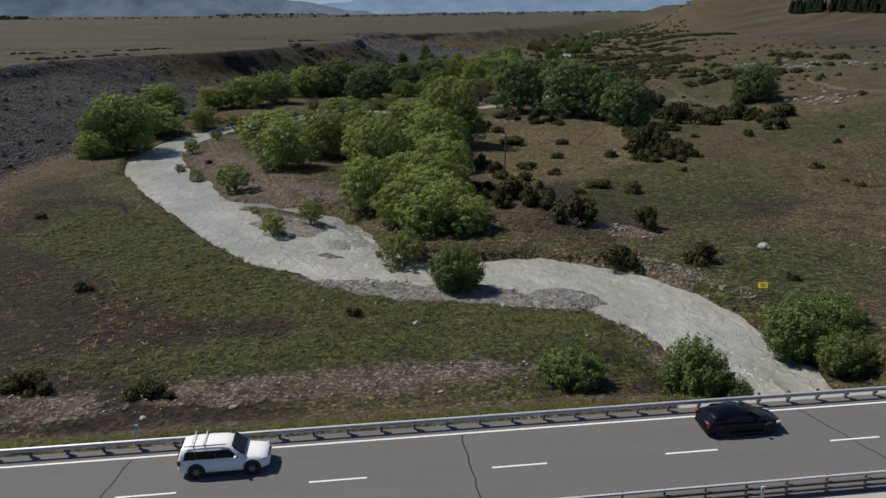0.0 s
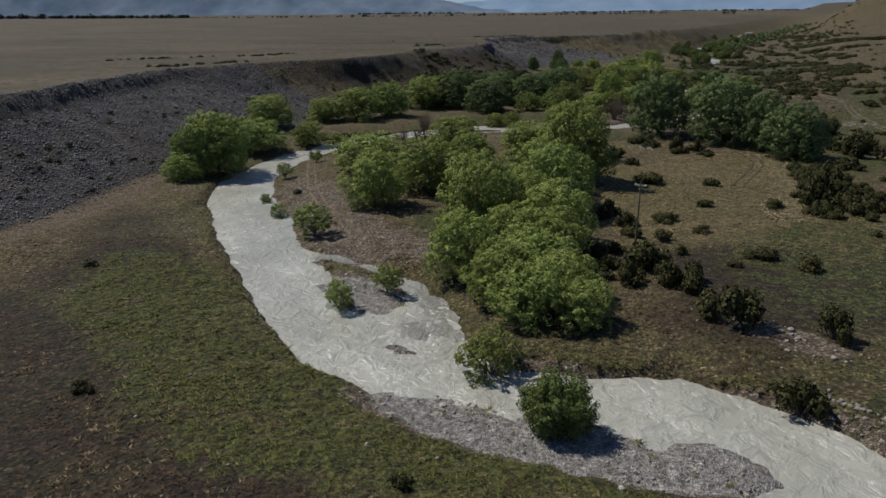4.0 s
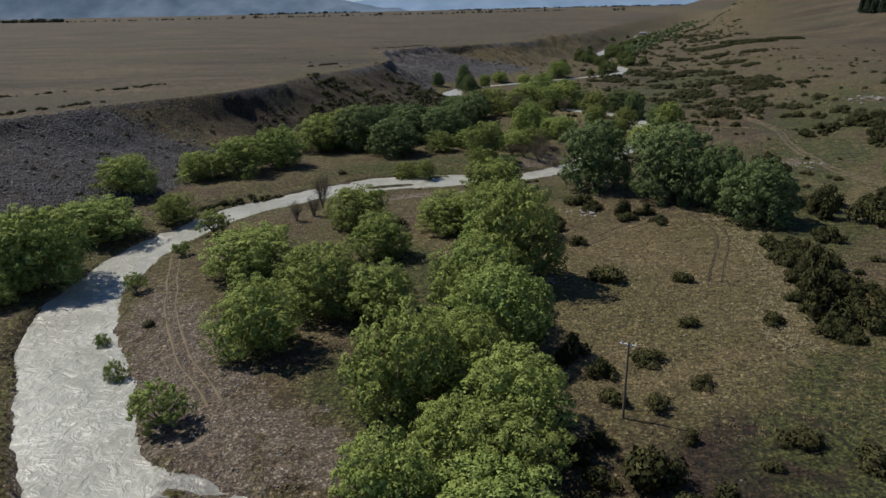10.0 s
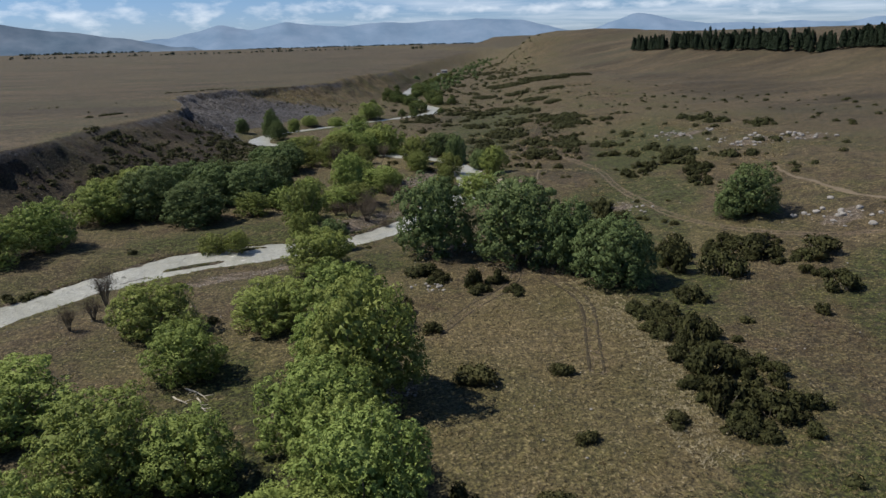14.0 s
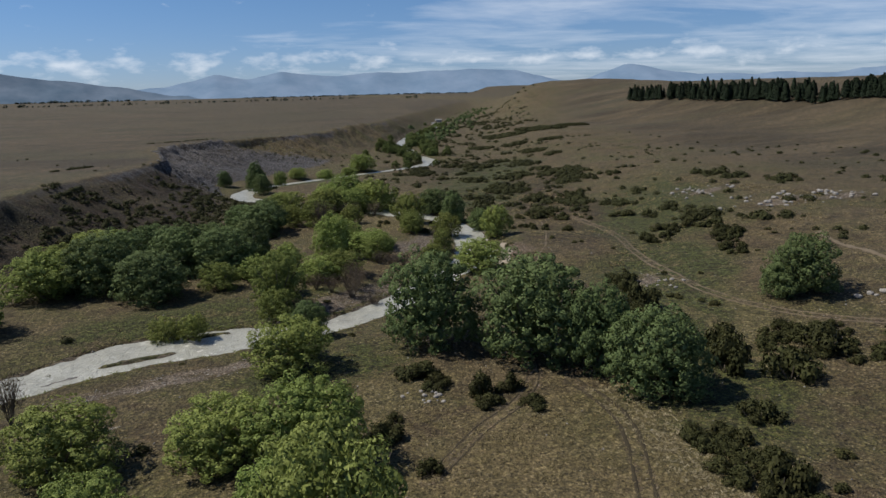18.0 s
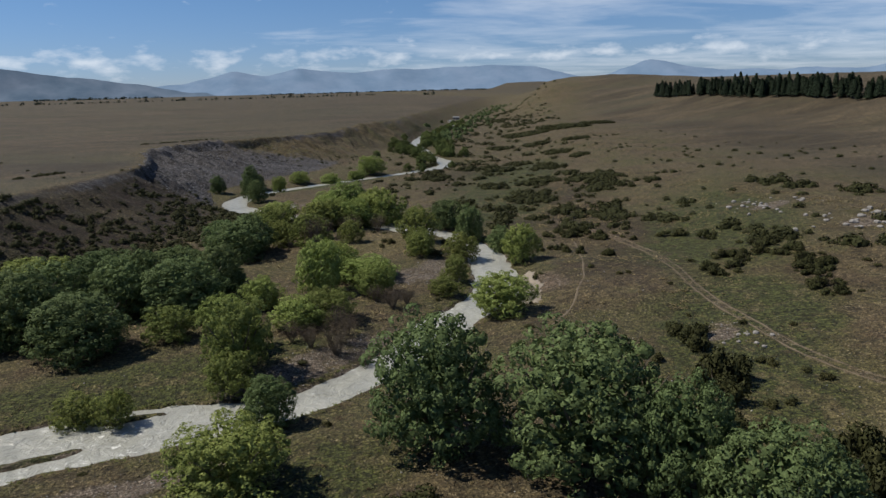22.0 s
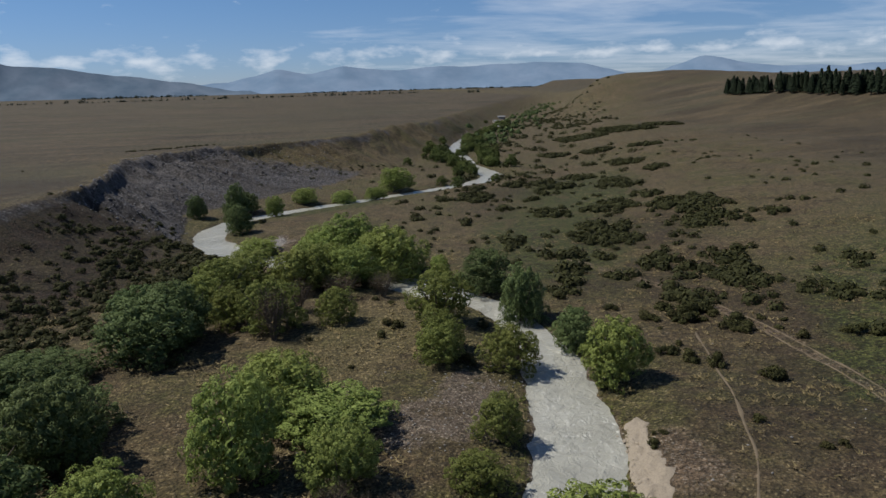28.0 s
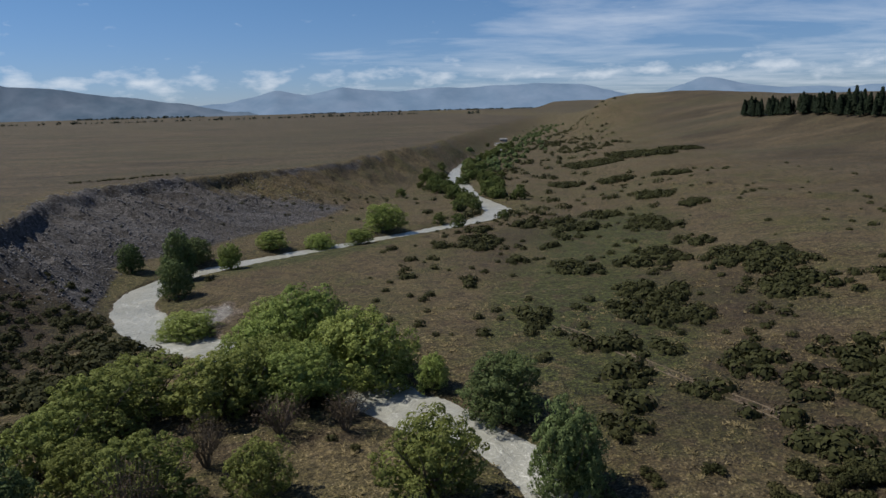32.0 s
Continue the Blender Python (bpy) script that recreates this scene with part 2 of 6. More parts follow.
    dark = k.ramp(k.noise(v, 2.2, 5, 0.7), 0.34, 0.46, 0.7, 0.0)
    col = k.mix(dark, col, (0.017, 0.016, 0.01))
    # gravel: single stones with dark joints
    st = k.voronoi(v, 5.0, out="Color")
    sh = k.n("ShaderNodeSeparateColor")
    k.link(st, sh.inputs[0])
    gcol = k.mix(k.ramp(sh.outputs[0], 0.2, 0.9), (0.07, 0.057, 0.045), k.mix(k.ramp(gravel, 0.82, 0.95), (0.28, 0.24, 0.195), (0.32, 0.305, 0.29)))
    brown = k.math("MULTIPLY", k.math("MULTIPLY", k.ramp(mid, 0.3, 0.6, 0.45, 1.0), k.ramp(sh.outputs[1], 0.5, 0.85, 1.0, 0.15)), k.ramp(gravel, 0.8, 0.95, 1.0, 0.0))
    gcol = k.mix(brown, gcol, (0.16, 0.122, 0.092))
    gcol = k.mix(k.ramp(gravel, 0.85, 1.0, 0, 0.7), gcol, (0.33, 0.34, 0.36))
    edge = k.voronoi(v, 5.0, "DISTANCE_TO_EDGE")
    gcol = k.mix(k.ramp(edge, 0.0, 0.12, 0.6, 0.0), gcol, (0.05, 0.045, 0.04))
    gcol = k.mix(k.math("MULTIPLY", k.ramp(k.noise(v, 0.9, 6, 0.7), 0.4, 0.62, 0.55, 0.0), k.ramp(gravel, 0.82, 0.95, 1.0, 0.25)), gcol, (0.055, 0.045, 0.04))
    gcol = k.mix(k.ramp(k.noise(v, 2.9, 3, 0.6), 0.54, 0.62, 0, 0.7), gcol, k.mix(c1.outputs[1], (0.3, 0.25, 0.18), (0.42, 0.39, 0.35)))
    patchy = k.math("ADD", k.math("MULTIPLY", k.math("SUBTRACT", fine, 0.5), 0.8), k.math("MULTIPLY", k.math("SUBTRACT", mid, 0.5), k.ramp(gravel, 0.85, 1.0, 1.7, 0.0)))
    gf = k.ramp(k.math("ADD", gravel, patchy), 0.4, 0.62)
    col = k.mix(gf, col, gcol)
    # bluff face: grey shingle in downhill runs
    vs = k.pos(1.0, 1.0, 0.22, "World")
    run = k.math("ADD", k.math("MULTIPLY", k.noise(vs, 0.4, 7, 0.68), 0.5), k.math("MULTIPLY", k.noise(k.pos(0.12, 1.0, 0.08, "World"), 0.3, 6, 0.65), 0.5))
    wy = k.n("ShaderNodeSeparateXYZ")
    k.link(v, wy.inputs[0])
    # paler shingle up the valley, blended in over y = 380 to 450
    far_face = k.ramp(wy.outputs[1], 380, 450)
    scol = k.mix(k.ramp(run, 0.42, 0.58), (0.011, 0.0105, 0.0125), k.mix(far_face, (0.036, 0.035, 0.041), (0.1, 0.097, 0.106)))
    cob = k.n("ShaderNodeSeparateColor")
    k.link(k.voronoi(v, 1.7, out="Color"), cob.inputs[0])
    joint = k.voronoi(v, 1.7, "DISTANCE_TO_EDGE")
    scol = k.mix(k.ramp(cob.outputs[0], 0.62, 1.0, 0, 0.7), scol, k.mix(far_face, (0.12, 0.118, 0.13), (0.17, 0.167, 0.178)))
    scol = k.mix(k.ramp(joint, 0.0, 0.1, 0.6, 0), scol, (0.012, 0.011, 0.012))
    scol = k.mix(k.ramp(k.noise(v, 2.2, 5, 0.7), 0.57, 0.65, 0, 0.7), scol, k.mix(far_face, (0.13, 0.128, 0.138), (0.18, 0.177, 0.186)))
    scol = k.mix(k.ramp(k.noise(v, 1.1, 6, 0.75), 0.36, 0.47, 0.75, 0), scol, (0.018, 0.016, 0.015))
    scol = k.mix(k.ramp(big, 0.45, 0.62, 0, 0.55), scol, (0.045, 0.037, 0.029))
    sf = k.ramp(k.math("ADD", scree, k.math("MULTIPLY", k.math("SUBTRACT", mid, 0.5), 0.8)), 0.35, 0.6)
    col = k.mix(sf, col, scol)
    # worn tracks and bare earth
    tf = k.ramp(k.math("ADD", bare, k.math("MULTIPLY", k.math("SUBTRACT", fine, 0.5), 0.8)), 0.35, 0.75, 0, 0.85)
    ecol = k.mix(k.ramp(fine, 0.35, 0.65), (0.055, 0.037, 0.027), (0.135, 0.1, 0.072))
    ecol = k.mix(k.ramp(sh.outputs[0], 0.8, 0.95, 0, 0.6), ecol, (0.24, 0.225, 0.21))
    col = k.mix(tf, col, ecol)
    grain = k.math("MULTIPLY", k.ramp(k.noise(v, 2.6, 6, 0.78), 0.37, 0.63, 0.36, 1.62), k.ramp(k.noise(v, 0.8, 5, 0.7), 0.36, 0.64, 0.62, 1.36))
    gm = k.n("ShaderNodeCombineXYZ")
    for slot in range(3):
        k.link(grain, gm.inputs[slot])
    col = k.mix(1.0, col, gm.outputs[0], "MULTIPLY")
    k.color(k.mix(1.0, col, (0.89, 0.86, 0.82), "MULTIPLY"))
    first = k.bump(k.math("ADD", fine, k.math("MULTIPLY", mid, 1.5)), 0.4, 0.9)
    turfy = k.math("MULTIPLY", head, k.ramp(k.math("MAXIMUM", k.math("MAXIMUM", gf, sf), upland), 0, 0.6, 1.0, 0.2))
    second = k.bump(turfy, 0.3, 0.9, first)
    k.bump(k.math("ADD", k.math("ADD", tiny, k.math("MULTIPLY", k.math("MULTIPLY", joint, sf), 1.6)), k.math("MULTIPLY", k.math("MULTIPLY", edge, gf), 2.0)), 0.16, 0.9, second)
    return k.m


def water_material(name, deep, pale):
    k = Mat(name, 0.3)
    k.b.inputs["Specular IOR Level"].default_value = 0.35
    att = k.n("ShaderNodeAttribute")
    att.attribute_name = "flow"
    mpn = k.n("ShaderNodeMapping")
    k.link(att.outputs["Vector"], mpn.inputs[0])
    flow = mpn.outputs[0]
    st = k.n("ShaderNodeMapping")
    st.inputs["Scale"].default_value = (0.35, 1.0, 1.0)
    k.link(att.outputs["Vector"], st.inputs[0])
    v = st.outputs[0]
    w1, w2, w3 = k.noise(flow, 0.55, 5, 0.6, 0.8), k.noise(v, 1.6, 5, 0.65, 1.2), k.noise(flow, 3.2, 4, 0.65, 0.6)
    patch = k.noise(flow, 0.09, 3)
    body = k.mix(k.ramp(patch, 0.3, 0.7), deep, pale)
    foam = k.ramp(k.math("ADD", k.math("MULTIPLY", w2, 0.6), k.math("ADD", k.math("MULTIPLY", w3, 0.3), k.math("MULTIPLY", patch, 0.25))), 0.64, 0.78, 0, 0.7)
    crest = k.math("MULTIPLY", k.ramp(k.noise(flow, 0.75, 5, 0.65, 1.8), 0.57, 0.68, 0, 0.8), k.ramp(k.noise(flow, 0.05, 3), 0.46, 0.6, 0.08, 1.0))
    foam = k.math("MAXIMUM", foam, crest)
    # shade of the wave troughs, mixed into the body colour
    body = k.mix(k.ramp(w1, 0.36, 0.5, 0.22, 0.0), body, tuple(c * 0.62 for c in deep))
    k.color(k.mix(foam, body, (0.74, 0.74, 0.72)))
    k.link(k.ramp(foam, 0, 1, 0.28, 0.6), k.b.inputs["Roughness"])
    a = k.bump(w1, 0.8, 0.65)
    k.bump(k.math("ADD", w2, k.math("MULTIPLY", w3, 0.35)), 0.12, 0.5, a)
    return k.m


def leaf_material(name, dark, light, tip, thru=0.3):
    k = Mat(name, 0.75)
    k.b.inputs["Specular IOR Level"].default_value = 0.12
    g = k.n("ShaderNodeNewGeometry").outputs["Random Per Island"]
    o = k.n("ShaderNodeObjectInfo").outputs["Random"]
    col = k.mix(g, dark, light)
    col = k.mix(k.ramp(g, 0.8, 1.0, 0, 0.6), col, tip)
    v = k.pos()
    col = k.mix(k.ramp(k.noise(v, 0.45, 3), 0.4, 0.7, 0, 0.5), col, light)
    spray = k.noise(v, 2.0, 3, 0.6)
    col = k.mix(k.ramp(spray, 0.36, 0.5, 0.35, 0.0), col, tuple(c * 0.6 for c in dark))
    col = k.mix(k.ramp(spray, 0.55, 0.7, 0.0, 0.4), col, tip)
    # fine dark flecks put the shade of gaps between leaves into the colour
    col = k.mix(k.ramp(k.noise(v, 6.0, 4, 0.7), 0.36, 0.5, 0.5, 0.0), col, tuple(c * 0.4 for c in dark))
    hs = k.n("ShaderNodeHueSaturation")
    k.link(k.ramp(o, 0, 1, 0.492, 0.512), hs.inputs["Hue"])
    k.link(k.ramp(k.math("FRACT", k.math("MULTIPLY", o, 7.3)), 0, 1, 0.84, 1.12), hs.inputs["Value"])
    k.link(col, hs.inputs["Color"])
    k.color(hs.outputs[0])
    tr = k.n("ShaderNodeBsdfTranslucent")
    k.link(hs.outputs[0], tr.inputs[0])
    mx = k.n("ShaderNodeMixShader", Fac=thru)
    k.link(k.b.outputs[0], mx.inputs[1])
    k.link(tr.outputs[0], mx.inputs[2])
    k.link(mx.outputs[0], k.t.nodes["Material Output"].inputs["Surface"])
    return k.m


def bark_material():
    k = Mat("bark", 0.9)
    v = k.pos(4, 4, 1)
    f = k.noise(v, 3, 5, 0.65)
    k.color(k.mix(f, (0.055, 0.045, 0.035), (0.16, 0.135, 0.11)))
    k.bump(f, 0.04)
    return k.m


def stone_material(name, a, b):
    k = Mat(name, 0.85)
    g = k.n("ShaderNodeNewGeometry").outputs["Random Per Island"]
    o = k.n("ShaderNodeObjectInfo").outputs["Random"]
    v = k.pos(source="World")
    col = k.mix(g, a, b)
    col = k.mix(k.ramp(o, 0, 1, 0, 0.35), col, b)
    col = k.mix(k.ramp(k.noise(v, 5, 5, 0.7), 0.45, 0.7, 0, 0.5), col, tuple(c * 0.45 for c in a))
    k.color(col)
    k.bump(k.noise(v, 9, 4), 0.03)
    return k.m


def asphalt_material():
    k = Mat("chip_seal", 0.88)
    v = k.pos(source="World")
    strip = k.pos(0.06, 1.1, 1, "World")
    col = k.mix(k.noise(strip, 1.0, 4), (0.088, 0.086, 0.086), (0.125, 0.123, 0.122))
    col = k.mix(k.ramp(k.noise(v, 30, 3, 0.8), 0.35, 0.75), col, (0.146, 0.143, 0.14))
    col = k.mix(k.ramp(k.noise(v, 0.4, 4), 0.55, 0.75, 0, 0.4), col, (0.1, 0.098, 0.096))
    k.color(col)
    k.bump(k.noise(v, 45, 3), 0.01)
    return k.m


def hazed_mountain_material(name, a, b):
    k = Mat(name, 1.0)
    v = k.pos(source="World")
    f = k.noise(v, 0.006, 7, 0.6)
    # distance haze is put into the blue base colour and a faint glow
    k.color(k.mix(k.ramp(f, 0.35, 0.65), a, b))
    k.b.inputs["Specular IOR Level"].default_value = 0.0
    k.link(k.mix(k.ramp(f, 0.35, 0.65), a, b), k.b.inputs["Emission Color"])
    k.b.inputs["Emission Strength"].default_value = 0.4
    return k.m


GROUND = ground_material()
WATER = water_material("silty_water", (0.255, 0.255, 0.228), (0.335, 0.335, 0.305))
SHALLOW = water_material("shallow_water", (0.15, 0.148, 0.135), (0.235, 0.232, 0.215))
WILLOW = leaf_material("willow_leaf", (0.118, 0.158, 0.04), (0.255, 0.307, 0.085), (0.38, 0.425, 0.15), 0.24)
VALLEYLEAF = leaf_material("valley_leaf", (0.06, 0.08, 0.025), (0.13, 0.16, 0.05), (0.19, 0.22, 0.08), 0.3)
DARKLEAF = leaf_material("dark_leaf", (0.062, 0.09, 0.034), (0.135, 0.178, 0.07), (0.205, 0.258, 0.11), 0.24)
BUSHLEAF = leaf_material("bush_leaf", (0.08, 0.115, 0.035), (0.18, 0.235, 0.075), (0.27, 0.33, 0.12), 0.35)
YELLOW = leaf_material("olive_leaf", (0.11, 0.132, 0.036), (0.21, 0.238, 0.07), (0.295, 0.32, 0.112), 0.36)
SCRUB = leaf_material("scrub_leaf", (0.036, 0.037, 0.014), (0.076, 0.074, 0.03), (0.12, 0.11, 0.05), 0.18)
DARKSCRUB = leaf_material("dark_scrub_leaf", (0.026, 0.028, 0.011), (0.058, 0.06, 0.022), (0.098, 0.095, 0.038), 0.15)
TWIG = leaf_material("dry_twig", (0.07, 0.05, 0.034), (0.13, 0.1, 0.07), (0.18, 0.14, 0.1), 0.1)
PINE = leaf_material("pine_needle", (0.008, 0.014, 0.008), (0.02, 0.032, 0.016), (0.028, 0.042, 0.02), 0.1)
GRASS = leaf_material("grass_blade", (0.13, 0.105, 0.05), (0.23, 0.185, 0.1), (0.37, 0.3, 0.185), 0.25)
PALESTRAW = leaf_material("pale_straw", (0.17, 0.14, 0.09), (0.3, 0.25, 0.17), (0.44, 0.38, 0.28), 0.2)
BROWNGRASS = leaf_material("brown_grass", (0.034, 0.023, 0.013), (0.078, 0.054, 0.032), (0.16, 0.116, 0.073), 0.2)
LUSH = leaf_material("green_grass", (0.055, 0.066, 0.016), (0.115, 0.122, 0.034), (0.21, 0.19, 0.085), 0.3)
BARK = bark_material()
SHINGLE = stone_material("shingle_stone", (0.034, 0.033, 0.036), (0.185, 0.182, 0.195))
STONE = stone_material("river_stone", (0.13, 0.12, 0.112), (0.34, 0.325, 0.31))
PALE = stone_material("pale_rock", (0.11, 0.1, 0.092), (0.25, 0.235, 0.22))
BANKROCK = stone_material("bank_rock", (0.07, 0.063, 0.057), (0.2, 0.185, 0.17))
TAN = stone_material("tan_clay", (0.17, 0.142, 0.11), (0.29, 0.25, 0.2))
RUTSOIL = plain("rut_soil", (0.032, 0.025, 0.014), 0.95, vary=0.4, scale=0.8, bump=0.05)
PALESOIL = plain("worn_soil", (0.12, 0.094, 0.064), 0.95, vary=0.35, scale=0.8, bump=0.05)
DRIFT = plain("bleached_wood", (0.36, 0.33, 0.28), 0.85, vary=0.25, scale=2.0)
ASPHALT = asphalt_material()
LINE = plain("road_paint", (0.72, 0.72, 0.7), 0.7, vary=0.12, scale=5)
GALV = plain("galvanised_steel", (0.5, 0.505, 0.51), 0.5, 0.3, 0.15, 2.0)
POSTWOOD = plain("weathered_post", (0.1, 0.085, 0.07), 0.9, bump=0.01)
WHITE = plain("white_paint", (0.78, 0.78, 0.77), 0.3, vary=0.03)
CARBLACK = plain("dark_blue_paint", (0.003, 0.0032, 0.006), 0.22, vary=0.1)
GLASS = plain("tinted_glass", (0.008, 0.009, 0.01), 0.22, vary=0.1)
RUBBER = plain("tyre_rubber", (0.018, 0.018, 0.018), 0.85)
TRIM = plain("black_trim", (0.02, 0.02, 0.022), 0.55)
ALLOY = plain("alloy_rim", (0.22, 0.22, 0.23), 0.45, 0.6)
REDLAMP = plain("red_lens", (0.25, 0.012, 0.012), 0.2)
LAMPGLASS = plain("clear_lens", (0.38, 0.39, 0.41), 0.15)
YELLOWSIGN = plain("yellow_sign", (0.74, 0.62, 0.03), 0.5, vary=0.06)
POLEWOOD = plain("pole_wood", (0.11, 0.09, 0.07), 0.9, bump=0.01)
CONCRETE = plain("concrete", (0.34, 0.33, 0.31), 0.85, bump=0.01)
ROOFTIN = plain("painted_roof", (0.17, 0.17, 0.175), 0.7)
FARTREE = leaf_material("far_tree", (0.02, 0.032, 0.024), (0.035, 0.05, 0.036), (0.05, 0.065, 0.045), 0.05)
MOUNT_FAR = hazed_mountain_material("far_range", (0.1, 0.15, 0.22), (0.135, 0.185, 0.26))
MOUNT_NEAR = hazed_mountain_material("near_range", (0.06, 0.088, 0.125), (0.1, 0.128, 0.17))

# ---- helpers for geometry ----
RNG = np.random.default_rng(7)


def lattice(ix, iy, seed):
    h = (ix.astype(np.int64) * 374761393 + iy.astype(np.int64) * 668265263 + seed * 974634777) & 0x7FFFFFFF
    h = ((h ^ (h >> 13)) * 1274126177) & 0x7FFFFFFF
    return ((h ^ (h >> 16)) & 0xFFFF) / 65535.0


def vnoise(x, y, size, seed=0):
    """Smooth noise of the given wavelength, -1 to 1."""
    x, y = np.asarray(x, float) / size, np.asarray(y, float) / size
    ix, iy = np.floor(x), np.floor(y)
    fx, fy = x - ix, y - iy
    fx, fy = fx * fx * (3 - 2 * fx), fy * fy * (3 - 2 * fy)
    a, b = lattice(ix, iy, seed), lattice(ix + 1, iy, seed)
    c, d = lattice(ix, iy + 1, seed), lattice(ix + 1, iy + 1, seed)
    return 2 * ((a * (1 - fx) + b * fx) * (1 - fy) + (c * (1 - fx) + d * fx) * fy) - 1


def fbm(x, y, size, octaves=4, seed=0):
    return sum(vnoise(x, y, size / 2 ** o, seed + o) / 2 ** o for o in range(octaves)) / 1.6


def step(lo, hi, v):
    u = np.clip((np.asarray(v, float) - lo) / (hi - lo), 0, 1)
    return u * u * (3 - 2 * u)


def put_mesh(name, verts, faces, material, parent=None, smooth=False, label=""):
    me = bpy.data.meshes.new(name)
    me.from_pydata([tuple(v) for v in verts], [], [tuple(f) for f in faces])
    me.materials.append(material)
    if smooth:
        me.polygons.foreach_set("use_smooth", [True] * len(me.polygons))
    ob = new(name, me)
    if parent is not None:
        ob.parent = parent
    if label:
        tagged(ob, label)
    return ob


def quads_mesh(name, verts, material, sides=4, normals=None):
    """One mesh out of loose facets: verts is (n, sides, 3)."""
    n = len(verts)
    me = bpy.data.meshes.new(name)
    me.vertices.add(n * sides)
    me.vertices.foreach_set("co", np.ascontiguousarray(verts, dtype=np.float32).ravel())
    me.loops.add(n * sides)
    me.loops.foreach_set("vertex_index", np.arange(n * sides, dtype=np.int32))
    me.polygons.add(n)
    me.polygons.foreach_set("loop_start", np.arange(0, n * sides, sides, dtype=np.int32))
    me.materials.append(material)
    me.update(calc_edges=True)
    if normals is not None:
        me.normals_split_custom_set(np.repeat(normals, sides, axis=0).tolist())
    return me


def grid_mesh(name, xs, ys, zs, material):
    """A smooth sheet: xs, ys, zs are (rows, columns)."""
    r, c = xs.shape
    me = bpy.data.meshes.new(name)
    me.vertices.add(r * c)
    me.vertices.foreach_set("co", np.stack([xs, ys, zs], -1).astype(np.float32).ravel())
    i = np.arange(r * c).reshape(r, c)
    q = np.stack([i[:-1, :-1], i[:-1, 1:], i[1:, 1:], i[1:, :-1]], -1).reshape(-1, 4).astype(np.int32)
    me.loops.add(q.size)
    me.loops.foreach_set("vertex_index", q.ravel())
    me.polygons.add(len(q))
    me.polygons.foreach_set("loop_start", np.arange(0, q.size, 4, dtype=np.int32))
    me.polygons.foreach_set("use_smooth", np.ones(len(q), dtype=bool))
    me.materials.append(material)
    me.update(calc_edges=True)
    return me


def thing(name, x, y, z, label, category, group="", turn=0.0):
    ob = new(name)
    ob.matrix_basis = pose(x, y, z, 0, 0, turn)
    return tagged(ob, label, category, group)


def part(name, bm, material, parent, label=""):
    me = bpy.data.meshes.new(name)
    bm.to_mesh(me)
    bm.free()
    me.materials.append(material)
    ob = new(name, me)
    ob.parent = parent
    if label:
        tagged(ob, label)
    return ob


def box(bm, cx, cy, cz, sx, sy, sz, bevel=0.0, turn=None):
    m = Matrix.Translation((cx, cy, cz)) @ (turn or Matrix()) @ Matrix.Diagonal((sx, sy, sz, 1))
    made = bmesh.ops.create_cube(bm, size=1, matrix=m)["verts"]
    if bevel:
        edges = {e for v in made for e in v.link_edges}
        bmesh.ops.bevel(bm, geom=list(edges), offset=bevel, segments=2, affect="EDGES", profile=0.5)


def new_box(*args, **kw):
    bm = bmesh.new()
    box(bm, *args, **kw)
    return bm


def tube(bm, a, b, ra, rb, sides=7):
    a, b = Vector(a), Vector(b)
    q = (b - a).to_track_quat("Z", "Y")
    rings = []
    for p, r in ((a, ra), (b, rb)):
        rings.append([bm.verts.new(p + q @ Vector((r * math.cos(2 * math.pi * i / sides), r * math.sin(2 * math.pi * i / sides), 0))) for i in range(sides)])
    for i in range(sides):
        j = (i + 1) % sides
        bm.faces.new((rings[0][i], rings[0][j], rings[1][j], rings[1][i]))
    bm.faces.new(rings[0][::-1])
    bm.faces.new(rings[1])


# ---- the plan ----
# the river's middle line and half width, reach by reach, going up the valley
REACH_1 = [
    (29, -60, 7), (30, 15, 6), (31, 36, 5.5), (31.5, 48, 5.2), (31, 60, 5.2), (27.5, 72, 6.8), (19, 80.5, 6.2), (9, 84, 3.8), (-3, 86, 5.4), (-11, 92, 8.0), (-19, 100, 7.2),
    (-26, 108, 5.4), (-31, 117, 5.8), (-37, 127, 6.0), (-43, 139, 6.2), (-50, 153, 6.0), (-54.5, 167, 5.6), (-55, 180, 4.8), (-53.5, 194, 4.8), (-49, 207, 4.4)]
REACH_2 = [
    (-42.5, 220, 4.6), (-34, 229, 5), (-23, 237.5, 5.5), (-8, 245, 7.6), (8, 246, 6.6), (20, 246.5, 4.4), (30, 250, 4), (39, 256.5, 4.4), (47, 264, 4.6), (56, 275.5, 5.4),
    (64, 283, 4.4), (71, 291, 5), (76.5, 303, 5.6), (79, 314, 5), (82.5, 327, 5), (84, 340, 3.6), (83, 352, 3.5), (81, 363, 3.4), (77, 371, 4.6), (71, 379.5, 5.8), (64.5, 390, 4.6)]
REACH_3 = [
    (57.5, 399, 3.8), (48, 410, 4.5), (38, 420, 6), (28.5, 430, 6), (21.5, 444, 6), (16.5, 458, 4.8), (16, 470, 5.2), (19, 481, 5), (25, 492, 4.2), (34, 500, 3.6), (50, 511.5, 3.5),
    (72, 525, 3.5), (90, 535, 3.5), (108, 546, 3.6), (124, 557, 4), (140, 572, 5), (149, 590, 5.2), (150, 615, 5), (151, 650, 5), (157, 690, 5), (164, 735, 5), (178, 800, 4), (205, 880, 4), (250, 980, 4), (300, 1100, 4)]
BRANCH = [(-27, 121, 1.2), (-21, 119.5, 1.4), (-14.5, 114.5, 1.8), (-9, 108, 2.4), (-6, 101, 2.9), (-5, 94, 3.0)]


